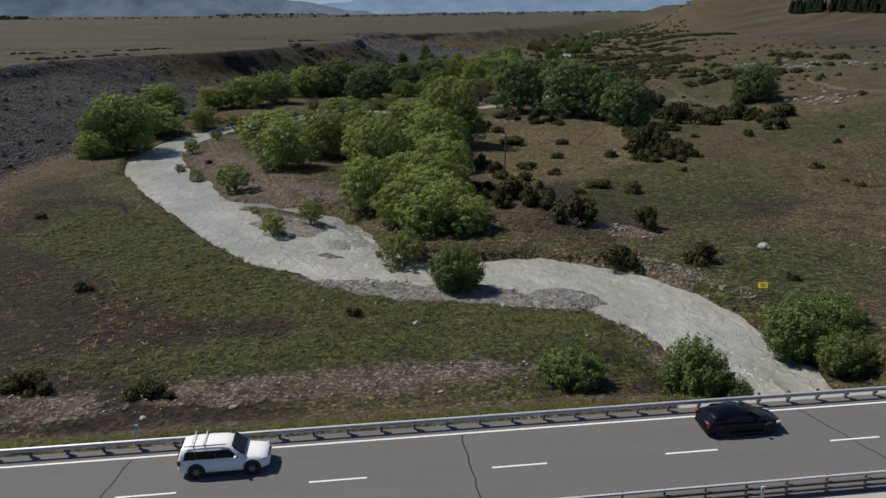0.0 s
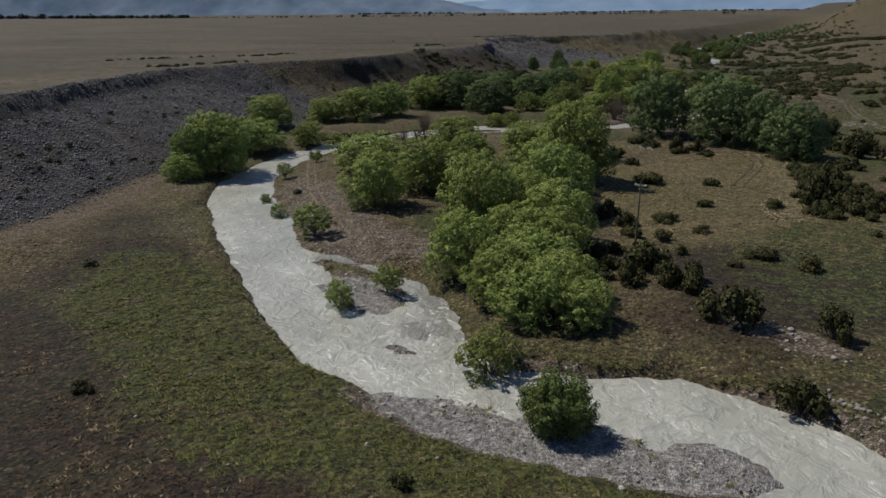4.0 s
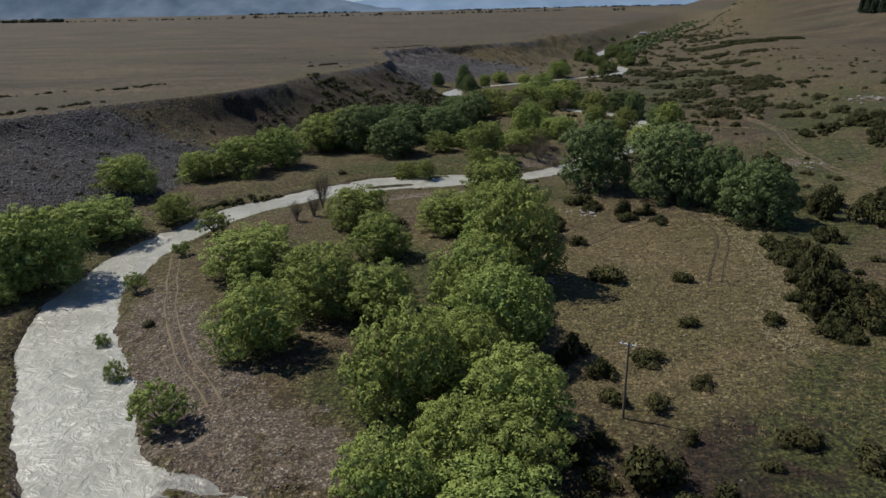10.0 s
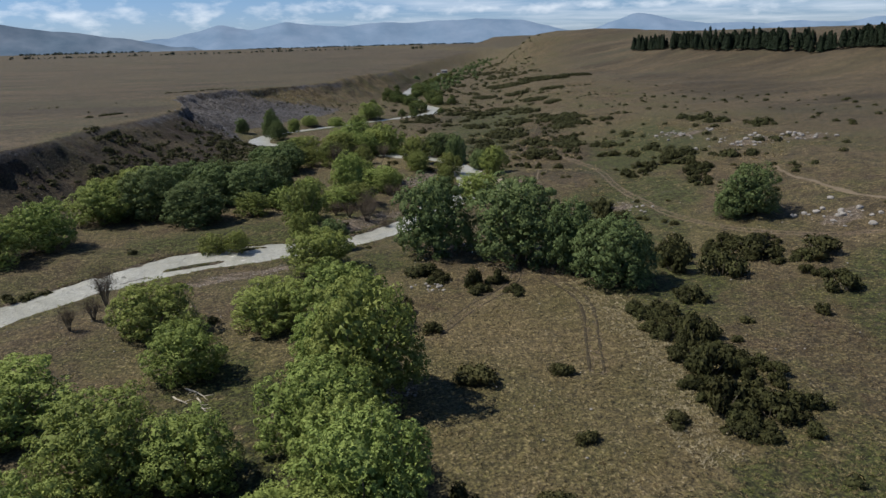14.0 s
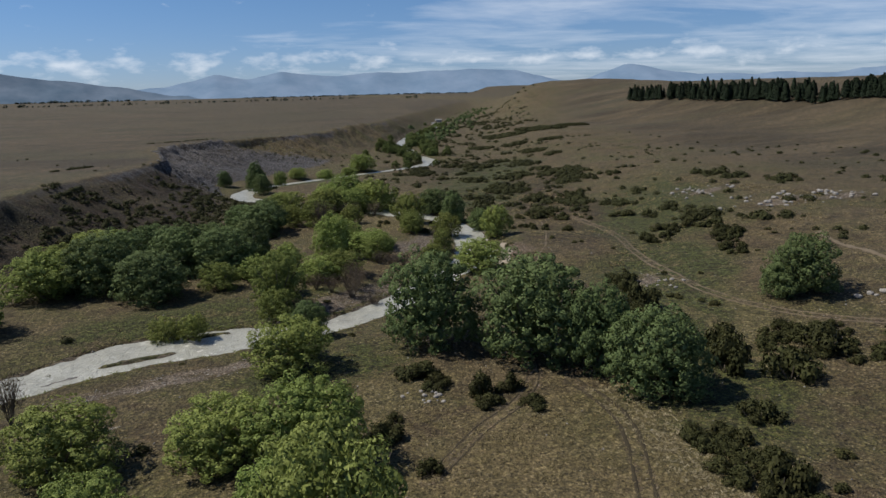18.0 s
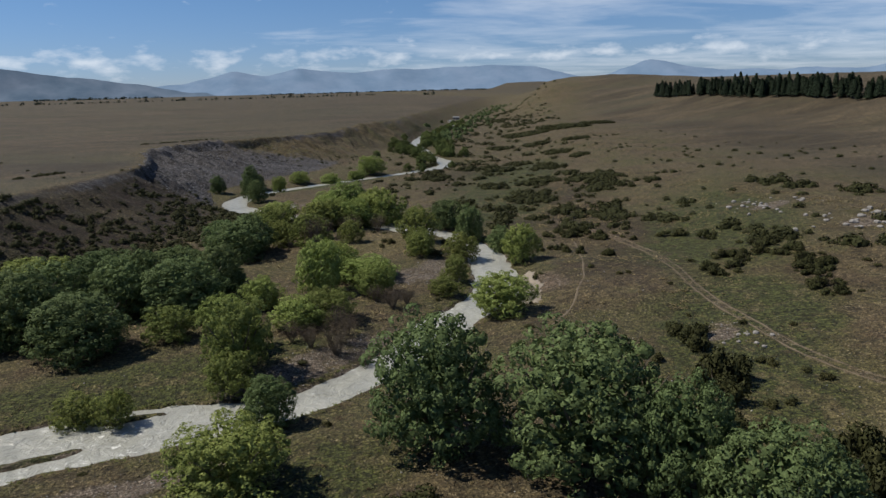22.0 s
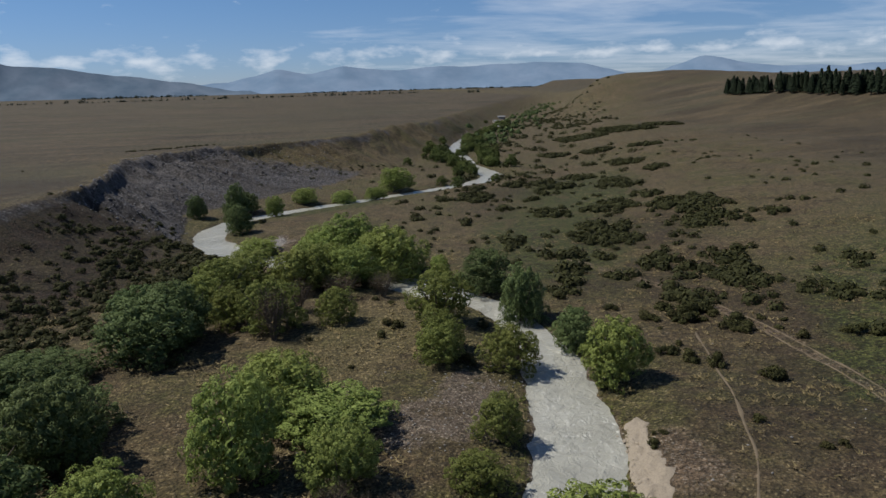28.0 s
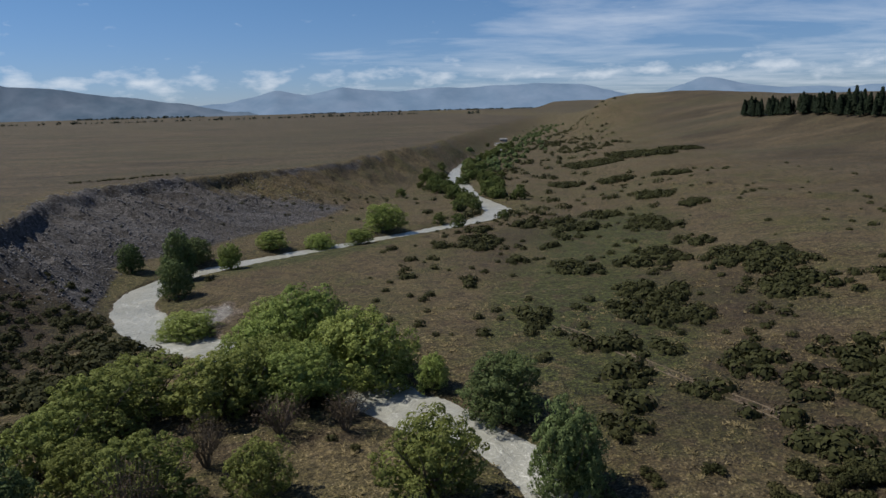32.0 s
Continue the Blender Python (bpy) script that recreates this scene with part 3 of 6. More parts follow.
def smooth_line(points, gap=1.5):
    """A rounded line through the points, about gap apart."""
    p = np.array(points, float)
    out = []
    for i in range(len(p) - 1):
        a, b, c, d = p[max(i - 1, 0)], p[i], p[i + 1], p[min(i + 2, len(p) - 1)]
        n = max(2, int(np.hypot(*(c - b)[:2]) / gap))
        u = (np.arange(n) / n)[:, None]
        out.append(0.5 * (2 * b + (c - a) * u + (2 * a - 5 * b + 4 * c - d) * u ** 2 + (3 * b - a - 3 * c + d) * u ** 3))
    out.append(p[-1:])
    return np.concatenate(out)


RIVER = smooth_line(REACH_1 + REACH_2 + REACH_3)
SIDE = smooth_line(BRANCH, 1.0)


def edge_distance(line, x, y, reach=40.0):
    """Distance outside the edge of a band with a half width (negative inside)."""
    x, y = np.asarray(x, float), np.asarray(y, float)
    best = np.full(x.shape, 1e3)
    flat_x, flat_y, out = x.ravel(), y.ravel(), best.ravel()
    near = np.where((flat_x > line[:, 0].min() - reach) & (flat_x < line[:, 0].max() + reach) & (flat_y > line[:, 1].min() - reach) & (flat_y < line[:, 1].max() + reach))[0]
    order = near[np.argsort(flat_y[near])]
    for k in range(0, len(order), 4000):
        ids = order[k:k + 4000]
        lo, hi = flat_y[ids].min() - reach, flat_y[ids].max() + reach
        seg = line[(line[:, 1] > lo) & (line[:, 1] < hi)]
        if len(seg):
            d = np.hypot(flat_x[ids][:, None] - seg[:, 0], flat_y[ids][:, None] - seg[:, 1]) - seg[:, 2]
            out[ids] = np.minimum(out[ids], d.min(1))
    return out.reshape(x.shape)


# foot and brink of the bluff on the far bank, by y
FOOT_Y = [-600, 0, 60, 100, 130, 170, 235, 270, 300, 335, 355, 380, 410, 450, 480, 505, 520, 545, 565, 600, 650, 720, 800, 900, 1000, 1300, 2000]
FOOT_X = [-300, -140, -104, -84, -76, -73, -65, -59, -49, -36, -22, -2, 8, 10, 6, 4, 19, 38, 55, 80, 112, 140, 180, 222, 262, 380, 700]
BRINK_Y = [-600, 0, 100, 160, 195, 250, 280, 315, 345, 370, 390, 421, 465, 500, 540, 580, 600, 620, 645, 680, 715, 770, 850, 915, 970, 1300, 2000]
BRINK_X = [-360, -180, -122, -107, -111, -112, -98, -66, -55, -52, -42, -29, -18, -21, -26, -18, 0, 22, 55, 85, 102, 124, 168, 194, 215, 345, 680]
RISE_Y = [-600, 100, 200, 300, 400, 500, 600, 760, 900, 1200, 2000]
RISE_X = [60, 72, 82, 98, 122, 152, 188, 240, 285, 420, 800]
# gravel bars: x, y, length, breadth, turn, height over the water
BARS = [
    (-16, 106, 9, 4.6, -42, 0.42), (6.5, 75.4, 17, 4.3, -17, 0.42), (19.5, 73.6, 6.2, 4.2, -35, 0.5), (-8.5, 91.5, 3.6, 1.2, -28, 0.42), (-5, 81.5, 6, 1.2, -8, 0.3),
    (-11, 241, 9, 1.4, 14, 0.5), (3, 250.5, 6, 1.2, 10, 0.55), (33, 440, 12, 6, 60, 0.5), (-20, 236, 4, 0.8, 25, 0.25)]
# ground that is mostly gravel: x, y, length, breadth, turn
GRAVEL = [
    (-30, 142, 38, 9, 118), (-14, 124, 14, 7, 130), (-16, 106, 12, 7, -42), (7, 75, 19, 5.2, -18), (20.5, 73, 8, 5, -32), (0, 228, 22, 5, 12), (30, 262, 26, 5, 33), (58, 309, 14, 9, 20),
    (36, 436, 14, 7, 60), (-30, 47.5, 19, 3.4, 3), (-7, 49.6, 24, 3.4, 5), (170, 322, 10, 5, 20), (170, 288, 13, 5, 10), (190, 284, 11, 5, 10), (128, 206, 9, 4, 20), (17, 167, 5, 2, 20), (66, 318, 10, 6, 60), (98, 250, 7, 4, 30), (31, 95, 8, 3, -40), (33, 78, 9, 2.2, -35),
    (26, 60, 4, 8, 10)]
LUSH_SPOTS = [(-11, 241, 9, 2.2, 14), (3, 250.5, 6, 1.8, 10), (-21, 80, 22, 10, -38), (-4, 69, 22, 6, -12), (12, 62, 16, 7, -15), (44, 78, 18, 12, 20), (20, 222, 16, 10, 20), (-40, 100, 24, 10, 128), (-3, 172, 20, 9, 100), (-9, 131, 12, 5, 100), (2, 150, 10, 5, 90), (50, 120, 26, 18, 60), (112, 258, 22, 14, 70),
              (75, 195, 22, 12, 60), (10, 262, 40, 10, 10), (60, 505, 40, 9, 32), (125, 300, 20, 12, 60), (8, 55, 40, 6, 0), (-8, 58, 16, 5, 10), (16, 54, 12, 7, 40), (150, 320, 50, 20, 60), (118, 420, 60, 22, 70), (160, 500, 60, 24, 60), (95, 240, 30, 14, 70), (108, 170, 26, 12, 40)]
CUT_BANKS = [(-34, 104, 42, 13, 128), (34, 82, 22, 9, -50), (-8, 76, 12, 4, -20), (88, 294, 20, 6, 70), (10, 92, 12, 5, 0), (-62, 150, 20, 6, 100), (44, 425, 20, 4, 130)]
STRAW_SPOTS = [(40, 165, 46, 30, 62), (38, 140, 24, 14, 40), (18, 205, 26, 10, 20), (52, 345, 30, 14, 65), (0, 190, 26, 12, 20), (90, 215, 30, 16, 50), (-22, 58, 17, 4.5, 4), (14, 61, 9, 5, -30), (-42, 64, 11, 7, 0), (-38, 84, 9, 5, 40)]
HEATH = [(-62, 122, 26, 11, 112), (-47, 112, 16, 7, 125), (-42, 63, 44, 18, -14), (-54, 82, 32, 17, -30), (-22, 64, 20, 7, -20), (-60, 90, 22, 12, 125), (-22, 50, 60, 9, 3), (42, 106, 26, 15, 20), (34, 118, 14, 10, 20)]
TRACKS = {
    "wheel": ([(56, 204, 0.5), (56.5, 191, 0.5), (51, 177, 0.5), (45, 164, 0.5)], 0.95),
    "wheel_high": ([(59, 230, 0.5), (50, 205, 0.5), (36, 192, 0.5), (27, 183, 0.5)], 0.9),
    "path": ([(110, 330, 0.35), (105, 317, 0.35), (98, 301, 0.35), (92, 289, 0.35), (82, 274, 0.35), (72, 263, 0.35)], 0.0),
    "farm": ([(107, 409, 0.6), (114, 381, 0.6), (120, 356, 0.6), (121, 332, 0.6), (118, 299, 0.6), (110, 274, 0.6), (106, 250, 0.6), (104, 230, 0.6), (109, 212, 0.6), (118, 200, 0.6), (140, 185, 0.6)], 0.9),
    "terrace": ([(150, 252, 0.8), (146, 242, 0.8), (143, 224, 0.8), (142, 209, 0.8), (146, 190, 0.8), (156, 165, 0.8)], 0.0),
    "bar": ([(-47, 190, 0.5), (-40, 166, 0.5), (-33, 148, 0.5), (-24, 133, 0.5)], 0.8),
    "bluff": ([(-62, 160, 1.4), (-70, 140, 1.6), (-74, 120, 1.8), (-78, 90, 2.0)], 0.0),
}
ROAD_Z, ROAD_SLOPE = 5.3, 0.044


def road_y(x):
    return 33.1 + ROAD_SLOPE * np.asarray(x, float)


def floor_z(y):
    return -1.2 * step(300, 460, y)


def oval(x, y, spot):
    """How far inside a turned oval: 1 in the middle, 0 at its rim, negative outside."""
    cx, cy, a, b, turn = spot[:5]
    c, s = math.cos(radians(turn)), math.sin(radians(turn))
    u, v = (x - cx) * c + (y - cy) * s, -(x - cx) * s + (y - cy) * c
    return 1 - np.hypot(u / a, v / b)


def bluff_share(x, y):
    wob = 2.5 * fbm(x, y, 22, 3, 5) + 1.2 * vnoise(x, y, 5, 9)
    foot, brink = np.interp(y, FOOT_Y, FOOT_X) + wob, np.interp(y, BRINK_Y, BRINK_X) + 0.6 * wob
    return np.clip((foot - x) / np.maximum(foot - brink, 4), -5, 5)


def ground_z(x, y):
    x, y = np.asarray(x, float), np.asarray(y, float)
    z = floor_z(y) + 0.22 * fbm(x, y, 14, 4, 1) + 0.09 * vnoise(x, y, 2.2, 4)
    # right-hand slopes, terrace and hill
    d = x - np.interp(y, RISE_Y, RISE_X)
    z = z + (9.0 * step(0, 85, d) + 3.5 * step(80, 300, d)) + step(5, 60, d) * ((1.3 + 1.9 * step(380, 520, y)) * fbm(x, y, 55, 4, 21) + 0.5 * fbm(x, y, 11, 3, 22))
    a = (x - 200) * 0.943 - (y - 600) * 0.333
    crest = 38 * step(0, 300, x - 400 + 20 * vnoise(x, y, 160, 31)) + 22 * np.exp(-(((x - 560) / 210) ** 2 + ((y - 1330) / 170) ** 2))
    z = z + crest * step(-10, 95, a) * (1 + 0.07 * fbm(x, y, 120, 4, 33))
    # left-hand bluff and plain
    u = bluff_share(x, y)
    steep = np.maximum(step(275, 235, y), step(438, 460, y) * step(660, 610, y))
    c = np.clip(u, 0, 1)
    easy = 0.82 * c ** 1.15 + 0.18 * step(0.55, 1.0, u)
    sheer = 0.8 * c ** 1.05 + 0.2 * step(0.9, 1.0, u)
    rise = np.where(u < 0, 0.0, np.where(u < 1, easy * (1 - steep) + sheer * steep, 1.0))
    gully = step(0.1, 0.5, u) * step(1.25, 0.8, u) * (1.0 * vnoise(0.22 * x, y + 0.5 * x, 5.0, 41) + 0.5 * vnoise(0.3 * x, y + 0.5 * x, 2.2, 42) + 0.25 * vnoise(x, y, 1.9, 43))
    rib = np.abs(vnoise(0.15 * x, y + 0.6 * x, 9.0, 47)) + 0.5 * np.abs(vnoise(0.2 * x, y + 0.6 * x, 4.0, 48))
    gully = gully * (0.6 + 0.6 * step(430, 460, y) - 0.4 * step(285, 310, y) * step(450, 430, y)) + 5.0 * (rib - 0.45) * step(0.25, 0.6, u) * step(1.08, 0.9, u) * step(440, 470, y) * steep
    z = z + (16.3 - floor_z(y)) * rise + gully + 0.35 * fbm(x, y, 60, 3, 44) * step(1.0, 2.0, u)
    # beyond the last bends the valley fills up to the plain
    z = z + (16.3 - z) * step(1500, 2300, y) * step(900, 300, d)
    far = step(620, 700, y) * step(1500, 1200, y) * step(0.1, 0.5, u) * step(1.2, 0.85, u)
    z = z + 5.0 * far * (np.abs(vnoise(0.5 * x, y + 0.6 * x, 26.0, 55)) + 0.5 * np.abs(vnoise(x, y, 11.0, 56)) - 0.5)
    # the low terrace beside the eroded bank, and the long rise of the plain
    z = z + 1.5 * step(-0.1, 0.5, oval(x, y, (98, 288, 19, 28, 0))) + 36 * np.clip((np.hypot(x, y) - 1300) / 3300, 0, 1.2)
    # embankment of the road, open at the bridge
    off = np.abs(y - road_y(x))
    north = y > road_y(x)
    bank = np.where(off < 5.6, ROAD_Z - 0.25, np.where(north, ROAD_Z - 0.25 - 0.42 * np.minimum(off - 5.6, 6) - 0.09 * np.maximum(off - 11.6, 0), ROAD_Z - 0.25 - 0.2 * (off - 5.6)))
    bank = bank + step(6.5, 9, off) * 0.3 * fbm(x, y, 7, 3, 51)
    gap = step(11.5, 8.0, np.abs(x - 31))
    z = np.where(gap < 1, np.maximum(z, bank * (1 - gap) - 3 * gap), z)
    # the river's bed, the branch and the bars
    w = edge_distance(RIVER, x, y) + 0.55 * vnoise(x, y, 4.5, 61) + 0.3 * vnoise(x, y, 1.7, 62)
    s = step(-1.5, 0.75, w)
    z = z * s + (floor_z(y) - 2.7) * (1 - s)
    cut = np.zeros_like(z)
    for spot in CUT_BANKS:
        cut = np.maximum(cut, step(-0.1, 0.3, oval(x, y, spot)))
    drop = 0.3 * cut + 1.15 * (1 - cut)
    z = np.where((w < 12) & (bluff_share(x, y) < 0.3) & (np.abs(y - road_y(x)) > 9), z - drop * (1 - step(0, 12, w)) * s, z)
    sunk = step(-0.25, 0.25, oval(x, y, (-14, 231, 44, 8, 14)))
    z = np.where((w > 0) & (u < 0.05), z - 0.75 * sunk * np.clip((z + 1.1) / 0.8, 0, 1), z)
    for spot in BARS:
        o = oval(x, y, spot) + 0.22 * vnoise(x, y, 3.0, 65) + 0.12 * vnoise(x, y, 1.2, 66)
        t = step(-0.25, 0.35, o)
        top = floor_z(y) - 1.5 + spot[5] * step(-0.1, 0.5, o) + 0.08 * vnoise(x, y, 1.5, 67) - 0.12
        z = z * (1 - t) + top * t
    w2 = edge_distance(SIDE, x, y) + 0.12 * vnoise(x, y, 3.5, 63)
    s2 = step(-1.6, 1.6, w2)
    z = z * s2 + np.minimum(z, floor_z(y) - 1.72) * (1 - s2)
    return z


def covers(x, y):
    """Shares of gravel, lush green, worn earth and bare bluff."""
    w = edge_distance(RIVER, x, y)
    gravel = 0.75 * step(1.2, -0.5, w)
    for g in GRAVEL:
        gravel = np.maximum(gravel, 0.64 * step(-0.3, 0.5, oval(x, y, g)))
    for g in BARS:
        gravel = np.maximum(gravel, step(-0.3, 0.1, oval(x, y, g)))
    grassy = np.maximum(oval(x, y, BARS[5]), oval(x, y, BARS[6])) > 0.05
    gravel = np.where(grassy, 0.3 * gravel, gravel)
    green = 0.25 * step(14, 1, w) * step(0.0, 1.5, w)
    for g in LUSH_SPOTS:
        green = np.maximum(green, 0.9 * step(-0.35, 0.5, oval(x, y, g)))
    green = np.maximum(green * (1 - gravel), 0.0)
    bare = np.zeros_like(w)
    for line, gauge in TRACKS.values():
        p = smooth_line(line, 1.0)
        e = edge_distance(p, x, y, 8.0) + p[0, 2]
        bare = np.maximum(bare, 0.62 * step(p[0, 2] + 0.35, p[0, 2] - 0.3, np.abs(e - gauge)))
    off = y - road_y(x)
    bare = np.maximum(bare, 0.62 * step(4.5, 6.0, off) * step(16, 8, off) * (1 - gravel))
    bare = np.maximum(bare, 0.75 * step(7, 2, np.abs(x - 84)) * step(12, 4, np.abs(y - 291)))
    d = x - np.interp(y, RISE_Y, RISE_X)
    bare = np.maximum(bare, 0.3 * step(75, 120, d) * (0.6 + 0.6 * vnoise(x, y, 70, 71)))
    u = bluff_share(x, y)
    face = step(-0.08, 0.12, u) * step(1.12, 0.93, u)
    scar = np.maximum(np.maximum(step(300, 262, y), step(440, 470, y) * step(640, 585, y)), 0.05 + 0.22 * vnoise(x, y, 26, 72))
    scar = np.maximum(scar, step(0.78, 0.95, u) * 0.5 + 0.25 * vnoise(x, y, 16, 75))
    scree = face * scar
    bare = np.maximum(bare, 0.3 * step(0.9, 1.05, u) * step(1.6, 1.1, u))
    bare = np.maximum(bare, 0.62 * step(-0.3, -0.12, u) * step(0.1, -0.02, u) * step(185, 165, y))
    return np.stack([np.clip(gravel, 0, 1), np.clip(green, 0, 1), np.clip(bare, 0, 1), np.clip(scree, 0, 1)], -1)


def axis(lo, hi, fine, far_lo, far_hi, grow):
    mid = list(np.arange(lo, hi, fine))
    a, s = [], fine
    v = hi
    while v < far_hi:
        a.append(v)
        s *= 1 + grow
        v += s
    a.append(far_hi)
    b, s = [], fine
    v = lo - fine
    while v > far_lo:
        b.append(v)
        s *= 1 + grow
        v -= s
    b.append(far_lo)
    return np.array(b[::-1] + mid + a)


GX, GY = np.meshgrid(axis(-84, 112, 0.95, -4600, 4600, 0.05), np.concatenate([axis(38, 400, 0.95, -2500, 400, 0.08)[:-1], np.arange(400, 640, 1.8), axis(640, 642, 1.8, 640, 4850, 0.03)[1:]]))
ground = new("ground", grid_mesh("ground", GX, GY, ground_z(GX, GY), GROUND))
layer = ground.data.color_attributes.new("cover", "FLOAT_COLOR", "POINT")
layer.data.foreach_set("color", covers(GX, GY).astype(np.float32).ravel())
layer = ground.data.attributes.new("plain", "FLOAT", "POINT")
upland = np.maximum(step(1.0, 1.3, bluff_share(GX, GY)), 0.9 * step(90, 150, GX - np.interp(GY, RISE_Y, RISE_X)))
layer.data.foreach_set("value", upland.astype(np.float32).ravel())
pale_turf = np.zeros_like(GX)
for spot in STRAW_SPOTS:
    pale_turf = np.maximum(pale_turf, 0.85 * step(-0.2, 0.5, oval(GX, GY, spot)))
layer = ground.data.attributes.new("straw", "FLOAT", "POINT")
layer.data.foreach_set("value", pale_turf.astype(np.float32).ravel())
moor = np.zeros_like(GX)
for spot in HEATH:
    moor = np.maximum(moor, step(-0.15, 0.35, oval(GX, GY, spot)))
for spot in ((128, 400, 70, 30, 68), (118, 320, 44, 22, 62), (150, 500, 70, 34, 60)):
    moor = np.maximum(moor, 0.55 * step(-0.2, 0.4, oval(GX, GY, spot)))
ub = bluff_share(GX, GY)
moor = np.maximum(moor, 1.0 * step(0.02, 0.2, ub) * step(1.05, 0.85, ub) * step(280, 310, GY) * step(480, 450, GY))
moor = moor * step(-0.25, 0.3, fbm(GX, GY, 26, 3, 78) + 0.25)
moor = np.maximum(moor, (0.75 + 0.35 * fbm(GX, GY, 12, 3, 79)) * step(-0.25, 0.1, ub) * step(1.1, 0.8, ub) * step(280, 310, GY) * step(480, 450, GY))
moor = np.clip(moor, 0, 1)
layer = ground.data.attributes.new("heath", "FLOAT", "POINT")
layer.data.foreach_set("value", moor.astype(np.float32).ravel())
tagged(ground, "river valley floor of dry tussock turf, gravel and grey shingle bluffs", "ground", kind="structure")


def river_sheet(name, line, extra, label, material):
    c, h = line[:, :2], line[:, 2] + extra
    run = np.concatenate([[0], np.cumsum(np.hypot(*np.diff(c, axis=0).T))])
    d = np.gradient(c, axis=0)
    d /= np.linalg.norm(d, axis=1)[:, None]
    side = np.stack([d[:, 1], -d[:, 0]], -1)
    v = np.linspace(-1, 1, 21)
    px = c[:, None, 0] + side[:, None, 0] * v * h[:, None]
    py = c[:, None, 1] + side[:, None, 1] * v * h[:, None]
    fu, fv = run[:, None] + 0 * v, v * h[:, None]
    pz = floor_z(py) - 1.5 + 0.17 * vnoise(fu, fv, 2.6, 81) + 0.07 * vnoise(fu * 1.3, fv * 2, 1.3, 82)
    ob = new(name, grid_mesh(name, px, py, pz, material))
    lay = ob.data.attributes.new("flow", "FLOAT_VECTOR", "POINT")
    lay.data.foreach_set("vector", np.stack([fu, fv, 0 * fu], -1).astype(np.float32).ravel())
    return tagged(ob, label, "river", kind="structure")


river_sheet("water_river", smooth_line(REACH_1 + REACH_2 + REACH_3, 0.8), 2.2, "milky grey fast river with white riffles winding between banks", WATER)
river_sheet("water_side_channel", SIDE, 1.2, "shallow side channel of milky water crossing a gravel bar", SHALLOW).location.z = -0.03


def ridge_sheet(name, x0, x1, depth, profile, material, seed, label):
    """A mountain range far off: crest heights over its length, sloping down both ways."""
    xs, v = np.linspace(x0, x1, 260), np.linspace(0, 1, 26)
    px, pv = np.meshgrid(xs, v)
    crest = np.interp(px, [p[0] for p in profile], [p[1] for p in profile])
    crest = crest + 15 * fbm(px, px * 0, 240, 5, seed)
    py = np.sqrt(np.maximum(depth ** 2 - (px * 0.85) ** 2, 1e5)) - 420 * (1 - pv)
    spur = fbm(px, pv * 300, 190, 5, seed + 3)
    pz = 10 + (crest - 10) * pv ** 1.3 * (1 + 0.22 * spur * (1 - pv) * 2)
    return tagged(new(name, grid_mesh(name, px, py, pz, material)), label, "mountains", kind="structure")


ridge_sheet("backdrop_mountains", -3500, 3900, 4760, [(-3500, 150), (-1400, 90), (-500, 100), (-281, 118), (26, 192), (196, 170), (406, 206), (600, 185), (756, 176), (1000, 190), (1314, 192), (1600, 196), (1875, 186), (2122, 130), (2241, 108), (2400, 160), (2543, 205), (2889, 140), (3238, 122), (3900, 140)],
            MOUNT_FAR, 3, "mountain range on the horizon, haze painted in as glowing blue")
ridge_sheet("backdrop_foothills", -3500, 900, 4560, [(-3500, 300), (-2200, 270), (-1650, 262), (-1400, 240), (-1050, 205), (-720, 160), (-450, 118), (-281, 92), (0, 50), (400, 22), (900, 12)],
            MOUNT_NEAR, 11, "foothills beyond the plain, tinted grey-blue by painted haze")

# ---- road, rails, cars ----
TURN_ROAD = math.degrees(math.atan(ROAD_SLOPE))
road = thing("road", 0, float(road_y(0)), ROAD_Z, "grey chip-sealed two-lane highway with white markings", "road", turn=TURN_ROAD)
tagged(road, kind="structure")


def strip(name, x0, x1, y0, y1, top, thick, material, parent, label="", n=1):
    bm = bmesh.new()
    for i in range(n):
        a, b = x0 + (x1 - x0) * i / n, x0 + (x1 - x0) * (i + 1) / n
        box(bm, (a + b) / 2, (y0 + y1) / 2, top - thick / 2, b - a, y1 - y0, thick)
    bmesh.ops.remove_doubles(bm, verts=bm.verts, dist=0.001)
    return part(name, bm, material, parent, label)


strip("carriageway", -700, 700, -4.6, 4.6, 0.0, 0.5, ASPHALT, road)
strip("edge_line", -700, 700, 3.50, 3.64, 0.006, 0.01, LINE, road)
strip("edge_line", -700, 700, -3.64, -3.50, 0.006, 0.01, LINE, road)
dash = strip("lane_dash", -1.55, 1.55, -0.06, 0.06, 0.006, 0.01, LINE, road)
dash.location = (-3.5, 0, 0)
for k in range(-8, 9):
    if k:
        o = dash.copy()
        scene.collection.objects.link(o)
        o.location = (-3.5 + 10.0 * k, 0, 0)
SEAM = plain("tar_seam", (0.02, 0.02, 0.02), 0.8)
for sx, lean in ((-15.2, 0.18), (3.7, -0.03), (25.2, -0.32)):
    bm = bmesh.new()
    pts = [(sx + lean * (y - 3.4) + 0.05 * math.sin(3 * y + sx), y) for y in np.linspace(-4.4, 3.4, 12)]
    for (ax, ay), (bx, by) in zip(pts, pts[1:]):
        vs = [bm.verts.new((px, py, 0.005)) for px, py in ((ax - 0.04, ay), (ax + 0.04, ay), (bx + 0.04, by), (bx - 0.04, by))]
        bm.faces.new(vs)
    part("tar_seam", bm, SEAM, road, "dark sealed joint")
deck = strip("bridge_deck", 18, 44, -5.2, 5.2, -0.02, 0.9, CONCRETE, road, "concrete bridge deck")
